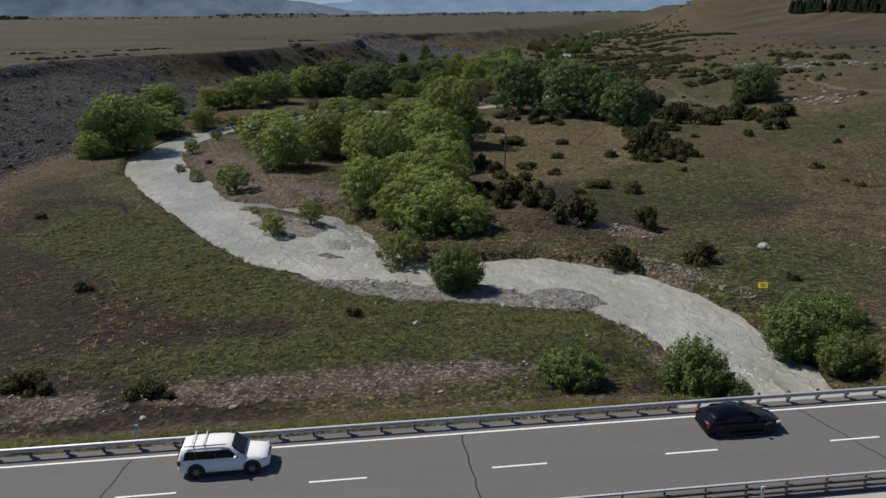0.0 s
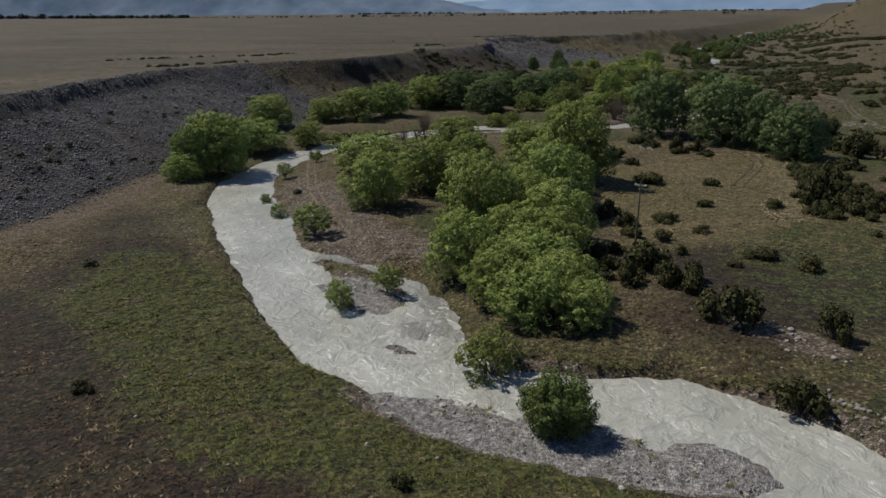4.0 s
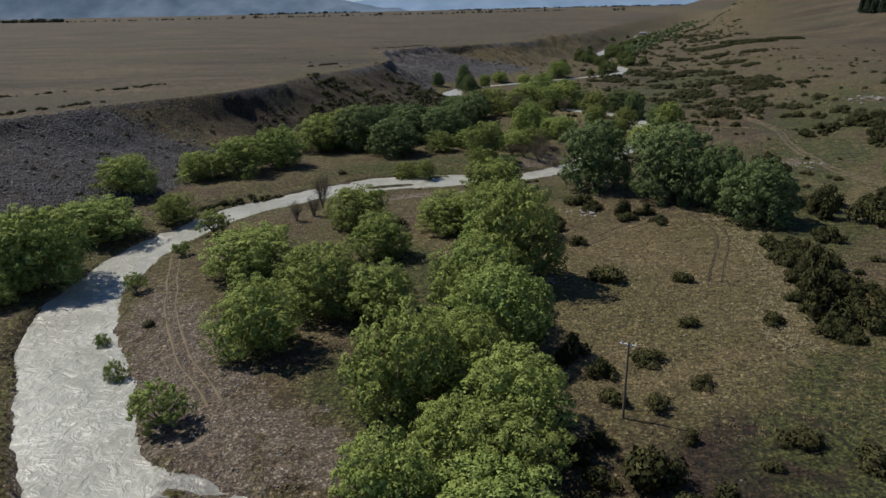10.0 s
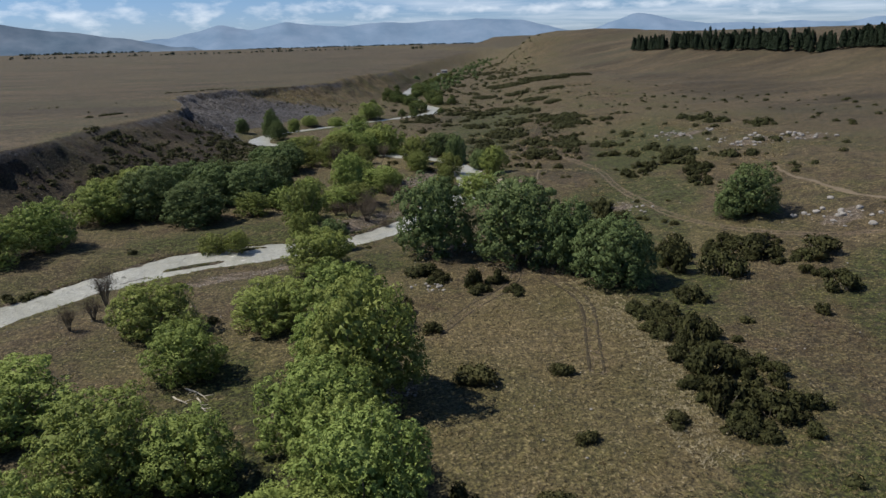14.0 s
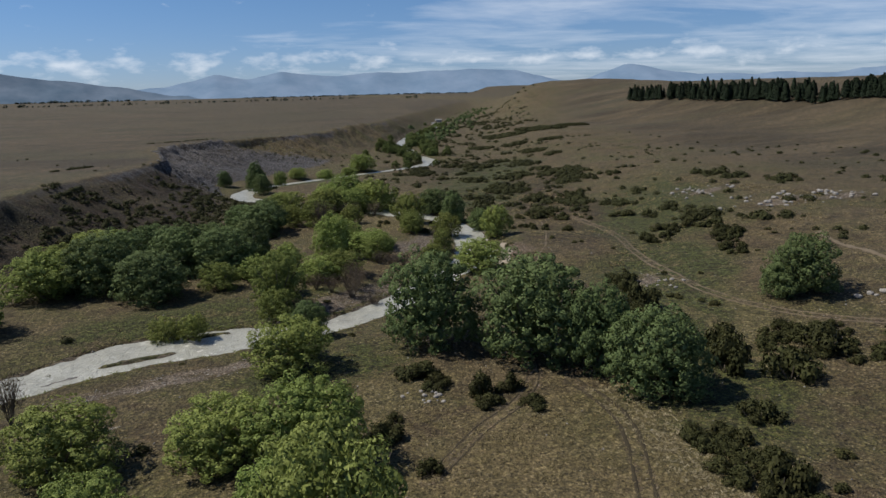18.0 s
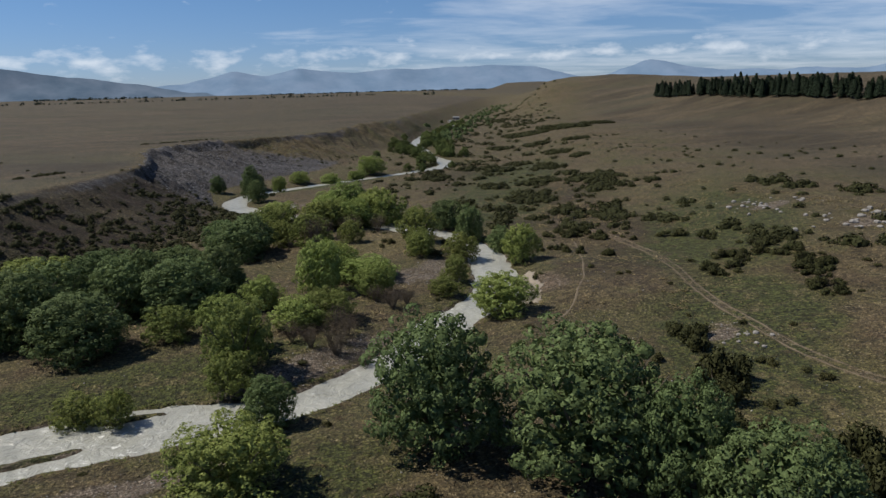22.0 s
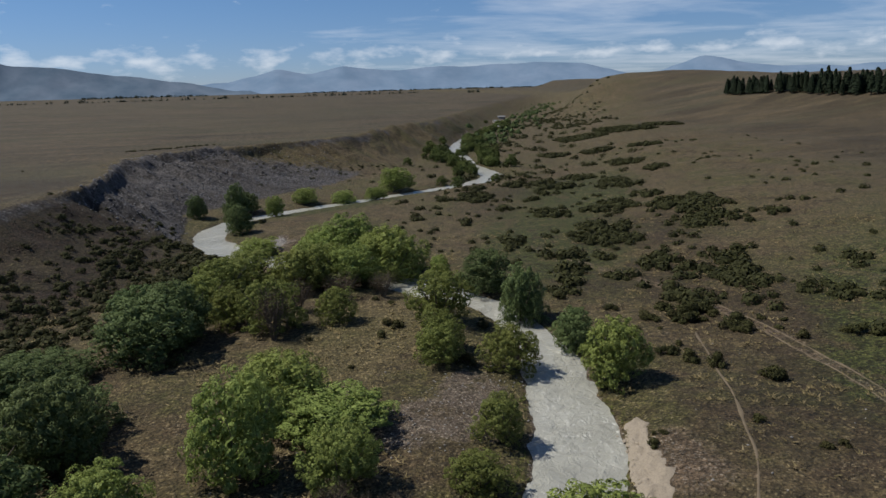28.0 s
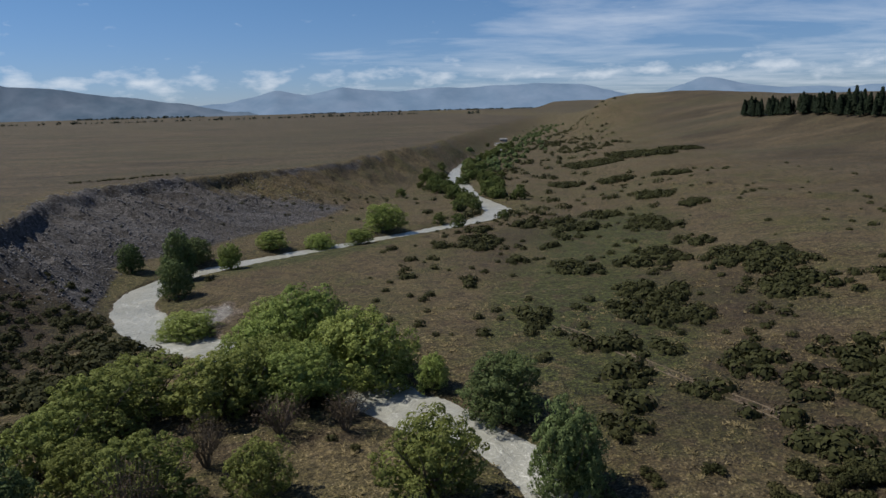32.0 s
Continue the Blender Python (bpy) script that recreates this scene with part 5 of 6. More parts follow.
SCRUBS = [make_scrub(k, SCRUB, "olive_bush", "low olive-brown thorn bush growing on dry turf", "thorn bushes on the flats") for k in range(5)]
DARKS = [make_scrub(k, DARKSCRUB, "dark_scrub_bush", "dense dark green bush in a thicket on dry ground", "dark thicket bushes") for k in range(5)]
USED = set()


def place(protos, x, y, sx, sz, sink=0.12):
    """Sets a prototype, or a copy of it, on the ground."""
    p = protos[RNG.integers(len(protos))]
    z = float(ground_z(np.array([x]), np.array([y]))[0])
    m = Matrix.Translation((x, y, z - sink)) @ Matrix.Rotation(RNG.uniform(0, 6.28), 4, "Z")
    size = (sx * RNG.uniform(0.93, 1.07), sx * RNG.uniform(0.93, 1.07), sz)
    if p.name in USED:
        return copy_thing(p, m @ Matrix.Diagonal((*(a / b for a, b in zip(size, p.scale)), 1)))
    USED.add(p.name)
    p.matrix_basis = m @ Matrix.Diagonal((*size, 1))
    return p



# x, y, height, crown radius, kind
LOWER = [
    (7, 77.6, 5.4, 3.3, "U"), (1, 88, 5.6, 3.2, "O"), (-18, 102, 4.2, 2.1, "S"), (-13, 107, 3.7, 2.2, "S"), (24, 50.3, 5.6, 2.7, "U"), (26.6, 48.6, 3.2, 1.6, "U"), (13, 47.5, 3.2, 2.4, "U"), (37, 58, 5.4, 3.4, "U"), (41, 59, 5.0, 3.2, "U"), (39, 54, 4.0, 2.6, "U"), (-29, 130, 5.1, 3.4, "S"), (-39, 142, 3.7, 1.5, "S"), (-45, 152, 2.9, 1.3, "S"), (-47, 170, 3.6, 1.8, "S"), (-45, 187, 2.9, 2.0, "S"), (-43, 201, 5.0, 3.6, "S")]
ROW = [
    (-4, 112, 7.8, 3.9, "W"), (8.5, 103, 5.8, 3.8, "W"), (5, 98.5, 6.0, 4.2, "W"), (10.3, 97.5, 4.8, 3.2, "W"), (1.5, 104, 6.6, 3.8, "W"), (7, 116, 7.2, 4.4, "W"), (2, 118, 7.2, 4.0, "W"), (4, 134, 8.6, 4.2, "W"), (11, 178, 9.0, 4.8, "W"), (9, 151, 9.0, 4.8, "W"), (4.5, 109, 6.5, 5.0, "W"), (8, 124, 9.1, 5.5, "W"), (-3, 129, 11.6, 4.9, "W"), (9, 142, 11.0, 5.6, "W"), (7, 158, 9.5, 5.6, "W"), (14, 168, 14.9, 6.6, "W"), (-7, 155, 7.8, 4.7, "W"), (-15, 158, 9.6, 5.7, "W"), (-22, 145, 9.3, 5.1, "W"), (-28, 174, 7.9, 7.0, "W"), (-8, 182, 7.2, 4.7, "W"), (-13, 200, 8.1, 6.0, "W"), (5, 197, 7.3, 5.8, "W"), (16, 224, 8.0, 6.1, "W"), (2, 140, 7.3, 4.4, "W"), (15, 192, 10.7, 6.3, "W")]
CLIFF = [
    (-64, 175, 13.2, 7.6, "W"), (-67, 170, 10.3, 4.4, "W"), (-67, 164, 5.2, 3.8, "W"), (-65, 200, 7.4, 7.9, "W"), (-71, 230, 8.6, 6.5, "W"), (-54, 212, 5.9, 4.5, "Y"), (-60, 249, 7.2, 5.5, "W"), (-50, 254, 9.6, 7.2, "W"), (-42, 264, 10.5, 6.9, "W"), (-33, 287, 10.7, 7.9, "W"), (-21, 288, 13.2, 7.4, "D"), (-29, 293, 8.4, 6.3, "D"), (-25, 319, 9.1, 8.8, "W")]
FLAT = [
    (-9, 278, 10.5, 7.8, "D"), (-3, 308, 11.2, 5.0, "D"), (7, 297, 11.1, 8.0, "D"), (17, 260, 11.5, 5.4, "Y"), (34, 281, 6.2, 5.4, "Y"), (5, 280, 6.1, 4.5, "Y"), (28, 279, 5.6, 4.4, "W"), (39, 322, 6.9, 5.3, "Y"), (18, 346, 9.8, 7.4, "D"), (21, 241, 6.9, 3.2, "D"), (-5, 252, 5.2, 3.5, "Y"), (0, 249, 5.0, 2.6, "Y"), (39, 316, 8.1, 5.7, "W"), (46, 309, 5.5, 7.2, "W"), (12, 317, 6.8, 6.6, "D"), (4, 331, 6.4, 6.2, "D")]
DARK = [
    (41, 227, 15.6, 8.1, "D"), (56, 216, 16.2, 10.0, "D"), (62, 207, 13.1, 5.3, "D"), (66, 197, 11.9, 6.5, "D"), (115.5, 221.5, 11.6, 6.6, "D"), (112, 223, 6.5, 3.6, "D")]
BEND = [
    (68, 276, 8.2, 6.1, "W"), (66, 303, 6.2, 3.2, "Y"), (61, 293, 4.2, 3.4, "Y"), (88, 316, 9.8, 4.7, "W"), (88, 332, 6.9, 3.6, "D"), (85, 350, 11.8, 4.4, "D"), (84, 372, 9.1, 5.8, "D"), (75, 326, 7.3, 4.3, "Y"), (69, 350, 9.8, 5.6, "Y"), (66, 335, 6.6, 4.1, "Y"), (76, 385, 5.9, 2.8, "W"), (66, 393, 13.0, 7.7, "W"), (57, 409, 12.5, 7.7, "W"), (51, 420, 7.5, 5.4, "W"), (63, 395, 11.8, 5.3, "W")]
NORTH = [
    (51, 393, 8.4, 5.8, "Y"), (32, 385, 8.5, 6.9, "Y"), (43, 382, 9.1, 6.3, "Y"), (21, 354, 10.4, 6.1, "D"), (24, 370, 7.6, 5.6, "Y"), (38, 348, 9.0, 4.0, "B"), (13, 363, 8.0, 4.8, "D"), (50, 356, 6.5, 3.5, "Y"), (30, 360, 7.2, 4.4, "Y"), (33, 431, 5.6, 6.0, "W"), (24, 486, 15.0, 4.5, "D"), (26, 506, 7.5, 4.9, "D"), (9, 496, 8.1, 3.7, "D"), (26, 463, 9.6, 3.7, "D"), (37, 495, 7.4, 3.3, "W"), (90, 545, 10.0, 7.1, "W"), (65, 523, 6.1, 4.9, "W"), (78, 524, 5.1, 4.4, "W"), (49, 522, 6.0, 4.8, "W")]
BARE = [
    (61, 372, 5.4, 4.0, "R"), (52, 372, 5.1, 5.0, "R"), (34, 269, 6.2, 3.3, "R"), (29, 267, 3.9, 2.7, "R"), (33, 264, 5.2, 4.2, "R"), (-23, 217, 7.4, 2.8, "R"), (-24, 210, 4.2, 2.2, "R"), (-27, 206, 4.2, 1.7, "R"), (59, 389, 4.0, 4.0, "R"), (36, 272, 3.6, 3.0, "R"), (47.5, 286, 4.0, 3.4, "R"), (51, 288, 3.0, 2.4, "R"), (26, 271, 3.4, 2.6, "R"), (37, 259.5, 2.6, 2.4, "R"), (45, 291, 3.4, 2.6, "R"), (16, 254, 6.1, 3.8, "Y")]
SHRUB = [
    (29, 167, 1.6, 3.7), (40, 165, 1.8, 1.8), (27, 140, 1.1, 2.2), (35, 149, 1.5, 1.8), (31, 133, 1.2, 1.9), (20, 130, 1.8, 2.0), (24, 128, 1.9, 1.9), (21, 136, 1.6, 1.7), (17, 140, 2.5, 1.5), (37, 121, 1.7, 2.3), (32, 117, 1.1, 1.4), (47, 149, 1.6, 2.4), (26, 122, 1.5, 1.2), (28, 168, 1.7, 2.8), (40, 166, 1.4, 1.8), (75, 172, 1.1, 1.7), (34, 214, 2.5, 3.7), (41, 203, 7.4, 2.5), (84, 231, 9.9, 3.9), (80, 199, 6.1, 3.7)]
SHRUB2 = [
    (26, 98, 4.5, 3.4), (36, 95, 3.4, 2.2), (38, 81, 2.8, 2.6), (28, 82, 3.2, 2.3), (22, 110, 3.1, 2.6), (36, 121, 1.6, 2.1), (41, 117, 2.1, 2.7), (24, 107, 3.1, 2.1), (17, 110, 3.1, 2.6), (13, 146, 2.0, 2.3), (11, 137, 3.4, 2.2), (14, 136, 2.9, 1.9), (17, 140, 2.1, 1.4), (20, 136, 2.5, 1.6), (27, 139, 1.4, 2.3), (20, 116, 4.0, 3.8), (25, 111, 2.9, 3.0), (18, 142, 3.0, 2.2)]
SHRUB3 = [
    (63, 168, 5.7, 3.1), (58, 158, 5.7, 3.1), (54, 150, 5.1, 3.1), (58, 147, 3.5, 3.3), (59, 151, 4.2, 1.9), (73, 183, 3.2, 2.7), (87, 193, 5.4, 4.6), (99, 199, 4.7, 4.9), (108, 191, 4.0, 4.7), (98, 176, 3.2, 3.2), (88, 170, 2.3, 1.7), (86, 207, 5.2, 3.3), (88, 231, 5.2, 2.8), (83, 203, 5.1, 3.2), (90, 245, 6.9, 3.1), (69, 197, 3.8, 2.8), (82, 226, 3.9, 3.1), (46, 204, 4.8, 1.9)]

EXTRA = [
    (-6, 300, 11.2, 6.3, "D"), (-5, 326, 7.6, 6.7, "D"), (13, 308, 10.8, 5.6, "D"), (3, 338, 4.9, 6.9, "D"), (17, 270, 8.2, 4.3, "Y"), (35, 301, 11.6, 5.1, "W"), (46, 296, 6.8, 4.1, "W"), (22, 295, 6.5, 3.9, "W"), (38, 354, 9.3, 5.6, "Y"), (-17, 336, 6.1, 5.5, "D"), (55, 382, 9.1, 6.1, "W"), (49, 402, 9.5, 6.5, "W"),
    (64, 329, 6.4, 3.9, "Y"), (-18, 300, 11.5, 6.5, "D"), (14, 287, 5.3, 4.4, "W"), (-13, 319, 9.8, 6.9, "D"), (2, 326, 8.1, 6.2, "D"), (-31, 299, 10.2, 6.7, "Y"), (27, 378, 9.1, 6.5, "Y"), (47, 385, 9.2, 6.3, "Y"), (43, 365, 6.1, 4.1, "B"), (54, 389, 8.4, 4.5, "W")]
SCRUB_1 = [
    (178, 544, 7.5), (132, 457, 7.1), (134, 430, 4.7), (134, 406, 5.5), (172, 428, 8.9), (167, 408, 8.7), (174, 469, 5.8), (184, 518, 6.9), (104, 412, 3.5), (106, 376, 2.8), (114, 370, 3.2), (131, 379, 4.1), (131, 367, 3.3), (143, 368, 4.4), (134, 350, 4.3), (130, 341, 3.1), (113, 339, 3.4), (117, 330, 2.7), (101, 324, 2.1), (109, 310, 2.8), (120, 339, 2.6), (120, 357, 2.0), (119, 390, 3.7), (113, 390, 3.1), (119, 510, 7.5), (119, 473, 3.7), (98, 453, 2.5), (104, 502, 3.1), (96, 482, 2.4), (179, 405, 4.3), (115, 359, 1.8), (106, 340, 1.5)]
# beds (98, 361) and (95, 349) are scrub added in place of tree shade
SCRUB_2 = [
    (106, 317, 1.3), (98, 361, 3.0), (95, 349, 2.2), (86, 504, 2.1), (89, 484, 1.9), (101, 318, 1.7), (102, 346, 1.8), (93, 251, 3.3), (122, 280, 4.1), (139, 285, 5.7), (137, 270, 4.6), (151, 275, 3.4), (198, 357, 6.2), (200, 345, 5.0), (172, 439, 10.6), (138, 356, 5.9), (115, 345, 4.6), (131, 411, 9.4), (159, 526, 9.8), (158, 459, 8.3), (137, 306, 2.4), (141, 336, 4.5), (149, 308, 4.8), (132, 313, 3.3), (128, 256, 3.6), (123, 232, 3.0), (79, 217, 3.6), (205, 328, 5.6), (176, 286, 3.0), (161, 351, 2.9), (157, 269, 2.7), (117, 501, 7.5)]
SCRUB_3 = [
    (144, 534, 6.6), (121, 347, 5.6), (138, 361, 5.9), (145, 293, 5.6), (128, 286, 3.6), (133, 265, 4.1), (142, 331, 3.2), (65, 172, 2.8), (60, 163, 3.3), (56, 155, 3.3), (59, 151, 2.6), (60, 147, 2.4), (72, 184, 2.7), (95, 203, 6.6), (104, 204, 5.1), (103, 193, 4.2), (101, 183, 2.9), (27, 196, 3.2), (26, 185, 2.0), (35, 210, 3.1), (42, 198, 2.8), (48, 197, 2.9), (82, 206, 4.9), (320, 783, 26.0), (371, 813, 18.6), (276, 769, 20.9), (235, 648, 9.5), (257, 625, 9.1), (210, 659, 9.7), (216, 574, 10.3), (215, 534, 6.8), (147, 456, 4.7)]
SCRUB_4 = [
    (180, 503, 8.9), (140, 425, 6.6), (126, 420, 3.2), (168, 433, 7.9), (159, 412, 6.9), (128, 376, 4.2), (133, 376, 2.8), (146, 376, 4.8), (127, 362, 2.1), (113, 394, 3.7), (108, 380, 3.3), (112, 394, 3.1), (101, 368, 2.9), (123, 527, 5.2), (116, 495, 3.6), (135, 488, 3.6), (85, 463, 2.3), (99, 450, 2.2), (104, 417, 3.6), (107, 396, 2.1), (116, 342, 2.6), (119, 369, 1.7), (148, 506, 4.9), (-6, 412, 7.2), (5, 408, 8.4), (0, 393, 6.4), (8, 421, 7.8), (11, 438, 5.7), (0, 380, 4.9), (-1, 421, 5.7), (-13, 429, 6.6), (23, 418, 5.2)]
SCRUB_5 = [
    (-8, 352, 9), (-16, 345, 8), (-2, 364, 8), (-22, 332, 8), (-28, 346, 8), (4, 374, 7), (-32, 322, 7), (-14, 366, 8), (-38, 340, 7),     (20, 410, 7.1), (15, 398, 7.3), (19, 424, 5.6), (31, 410, 3.1), (-2, 438, 7.1), (7, 445, 6.3), (16, 380, 4.7), (22, 391, 4.4), (-35, 359, 7.6), (-23, 362, 7.9), (-11, 376, 6.8), (-34, 381, 6.7), (-20, 385, 7.0), (-43, 376, 6.5), (-4, 391, 5.5), (0, 409, 4.9)]

for spots in (LOWER, ROW, CLIFF, FLAT, DARK, BEND, NORTH, BARE, EXTRA):
    for x, y, h, r, kind in spots:
        full = 1.16 if spots is ROW else 1.08
        place(KINDS[kind], x, y, max(r, 0.22 * h) / 5.0 * full, h / 9.0 * 1.03 * (1.3 if kind in "RB" else 1))

for spots in (SHRUB, SHRUB2, SHRUB3):
    for x, y, h, r in spots:
        place(DARKS if spots is SHRUB3 or h > 2.4 else SCRUBS, x, y, r / 1.45, min(max(h / 1.35, 0.5 * r), 1.15 * r), 0.08)

# scattered scrub over the flats and slopes on the right, and on the bluff
def open_ground(x, y, margin=1.5):
    return (edge_distance(RIVER, x, y) > margin) & (np.abs(y - road_y(x)) > 8)


cx, cy = RNG.uniform(-110, 330, 11000), RNG.uniform(42, 640, 11000)
d = cx - np.interp(cy, RISE_Y, RISE_X)
u = bluff_share(cx, cy)
clump = fbm(cx, cy, 34, 3, 91)
dens = 0.02 + 0.0 * cx
dens = np.where((d > -45) & (d < 75) & (cy > 100), 0.07 + 0.22 * step(0.02, 0.35, clump), dens)
dens = np.where((d > -60) & (d < 40) & (cy > 330), 0.14 + 0.45 * step(-0.05, 0.3, clump), dens)
dens = np.where((d >= 75), 0.06, dens)
dens = np.where((u > -0.2) & (u < 0.9) & (cy > 290) & (cy < 470), 1.0, dens)
dens = np.where((u > 0.05) & (u < 0.85) & (cy <= 290), 0.7, dens)
dens = np.where((u > -0.05) & (u < 0.95) & (cy > 590), 0.5, dens)
dens = np.where((u >= 0.95), 0.02, dens)
dens = np.where((cx < 15) & (cy < 110) & (u < 0), 0.006, dens)
dens = np.where(covers(cx, cy)[:, 0] > 0.5, 0.015, dens)
dens = np.where((np.abs(cx - 45) < 15) & (np.abs(cy - 172) < 26), 0.004, dens)
keep = (RNG.uniform(0, 1, 11000) < dens) & open_ground(cx, cy)
sx, sy, sk = list(cx[keep]), list(cy[keep]), list(RNG.uniform(0.35, 1.05, int(keep.sum())) * np.where(u[keep] > -0.2, np.where((cy[keep] > 290) & (u[keep] < 0.6), 0.95, 0.6), np.where(cy[keep] > 300, 1.25, 1.0)))
lone = len(sx)
for x, y, r in SCRUB_1 + SCRUB_2 + SCRUB_3 + SCRUB_4 + SCRUB_5:
    for i in range(max(1, round(0.42 * r * r))):
        a, q = RNG.uniform(0, 6.28), r * math.sqrt(RNG.uniform()) * 0.9
        sx.append(x + q * 1.1 * math.cos(a))
        sy.append(y + q * 1.3 * math.sin(a))
        sk.append(RNG.uniform(0.8, 1.75) * (1.3 if y > 600 else 0.68 if x < 14 and 340 < y < 450 else 1))
for x0, y0, x1, y1, n in ((-121, 262, -103, 290, 40), (-58, 430, -44, 450, 40), (-118, 330, -100, 352, 30), (-36, 610, 6, 640, 60), (-160, 300, -130, 330, 24)):
    for i in range(n):
        q = RNG.uniform()
        sx.append(x0 + (x1 - x0) * q + RNG.normal() * 1.2)
        sy.append(y0 + (y1 - y0) * q + RNG.normal() * 1.2)
        sk.append(RNG.uniform(0.3, 0.8))
fy = RNG.uniform(540, 1350, 2600)
fx = np.interp(fy, RISE_Y, RISE_X) + RNG.uniform(-75, 1, 2600) * np.where(fy > 850, 0.6, 1) + 90 * RNG.uniform(0, 1, 2600) ** 2
thick = step(0.0, 0.35, fbm(fx, fy, 70, 4, 97))
for x, y, q in zip(fx, fy, thick):
    if RNG.uniform() < 0.06 + 0.36 * q:
        sx.append(x)
        sy.append(y)
        sk.append(RNG.uniform(1.2, 2.6))
sx, sy, sk = np.array(sx), np.array(sy), np.array(sk)
ok = open_ground(sx, sy, 1.0)
bed = np.arange(len(sx)) >= lone
sx, sy, sk, bed = sx[ok], sy[ok], sk[ok], bed[ok]
order = np.argsort(np.hypot((sx - 70) * 1.5, sy - 250))
near, rest = order[:290], order[290:]
for i in near:
    k = sk[i]
    place(DARKS if bed[i] else SCRUBS, sx[i], sy[i], k, k * RNG.uniform(0.75, 1.2), 0.08)
pile, soft = [], []
rz = ground_z(sx[rest], sy[rest])
for i, z in zip(rest, rz):
    k, n = 1.15 * sk[i], (70 if sy[i] < 540 else 45)
    v = ball(n)
    v[:, 2] = np.abs(v[:, 2])
    p = np.array([sx[i], sy[i], z]) + v * np.array([1.35, 1.35, 1.1]) * k * RNG.uniform(0.5, 1.05, (n, 1))
    pile.append(sprays(p, v, RNG.uniform(0.16, 0.34, n) * k))
    soft.append(v)
far_scrub = tagged(new("scrub", quads_mesh("scrub", np.concatenate(pile), DARKSCRUB, 3, np.concatenate(soft))), "dark thorn scrub scattered over slopes and bluff", "scrub", kind="stuff")

# willows that follow the river up the valley, past the last bend
def far_willow(n=420):
    t = thing("valley_tree", 0, 0, 0, "green willow in the bottom of the valley", "tree", "trees up the valley")
    part("trunk", limbs(5, 9, 0.8, 3, 0.3), BARK, t)
    verts, soft = crown_facets(5, 9, 0.3, 12, 9, 12, 0.42)
    c = new("crown", quads_mesh("crown", verts, VALLEYLEAF, 3, soft))
    c.parent = t
    return t


FARW = [far_willow() for _ in range(3)]
upper = RIVER[(RIVER[:, 1] > 545)]
for i in range(170):
    q = upper[RNG.integers(len(upper))]
    side = RNG.choice([-1, 1])
    off = q[2] + 3 + abs(RNG.normal()) * (11 if q[1] > 640 else 5)
    x, y = q[0] + side * off, q[1] + RNG.uniform(-8, 8)
    if edge_distance(RIVER, np.array([x]), np.array([y]))[0] > 1.5 and bluff_share(np.array([x]), np.array([y]))[0] < 0.3 and (q[1] > 620 or RNG.uniform() < 0.3):
        k = RNG.uniform(0.45, 0.85)
        place(FARW, x, y, k, k * RNG.uniform(0.8, 1.1))

for i in range(16):
    k = RNG.uniform(0.6, 0.95)
    x, y = 152 + RNG.choice([-1, 1]) * RNG.uniform(6.5, 15), RNG.uniform(610, 720)
    place(FARW, x, y, k, k)

woods, soft = [], []
for i in range(190):
    y = RNG.uniform(760, 1700)
    x = 0.5 * (np.interp(y, FOOT_Y, FOOT_X) + np.interp(y, RISE_Y, RISE_X)) + RNG.normal() * 14 - 12
    k, n = RNG.uniform(1.8, 3.6), 46
    v = ball(n)
    v[:, 2] = np.abs(v[:, 2])
    z = float(ground_z(np.array([x]), np.array([y]))[0])
    woods.append(sprays(np.array([x, y, z]) + v * np.array([1, 1, 1.5]) * k * RNG.uniform(0.6, 1.05, (n, 1)), v, RNG.uniform(0.25, 0.42, n) * k))
    soft.append(v)
tagged(new("valley_wood", quads_mesh("valley_wood", np.concatenate(woods), DARKLEAF, 3, np.concatenate(soft))), "trees crowding the far bottom of the valley", "trees", kind="stuff")

# ---- pine plantation on the hill ----
def pine(k):
    t = thing("pine_tree", 0, 0, 0, "dark conifer in a dense plantation block", "tree", "pines of the plantation")
    n = 520
    h = RNG.uniform(0.05, 1, n) ** 0.8
    a = RNG.uniform(0, 6.28, n)
    r = 4.0 * (1 - h) ** 0.8 * RNG.uniform(0.45, 1.05, n) + 0.25
    p = np.stack([np.cos(a) * r, np.sin(a) * r, h * 22 + 0.5], -1)
    nn = np.stack([np.cos(a), np.sin(a), 0.6 + 0 * a], -1) + ball(n) * 0.5
    nn /= np.linalg.norm(nn, axis=1)[:, None]
    c = new("crown", quads_mesh("crown", facets(p, nn, RNG.uniform(0.7, 1.25, n)), PINE))
    c.parent = t
    bm = bmesh.new()
    tube(bm, (0, 0, -0.6), (0, 0, 20), 0.4, 0.08, 6)
    part("trunk", bm, BARK, t)
    return t


PINES = [pine(k) for k in range(4)]
for i in range(290):
    s, dp = RNG.uniform(0, 1), abs(RNG.normal()) * 14
    x, y = 536 - 16 * s + dp + 30 * s * s, 968 - 450 * s + RNG.uniform(-4, 4) + 0.3 * dp
    k = RNG.uniform(0.58, 0.82) * (1.3 if RNG.uniform() < 0.03 else 1)
    place(PINES, x, y, k * 1.5, k, 0.3)

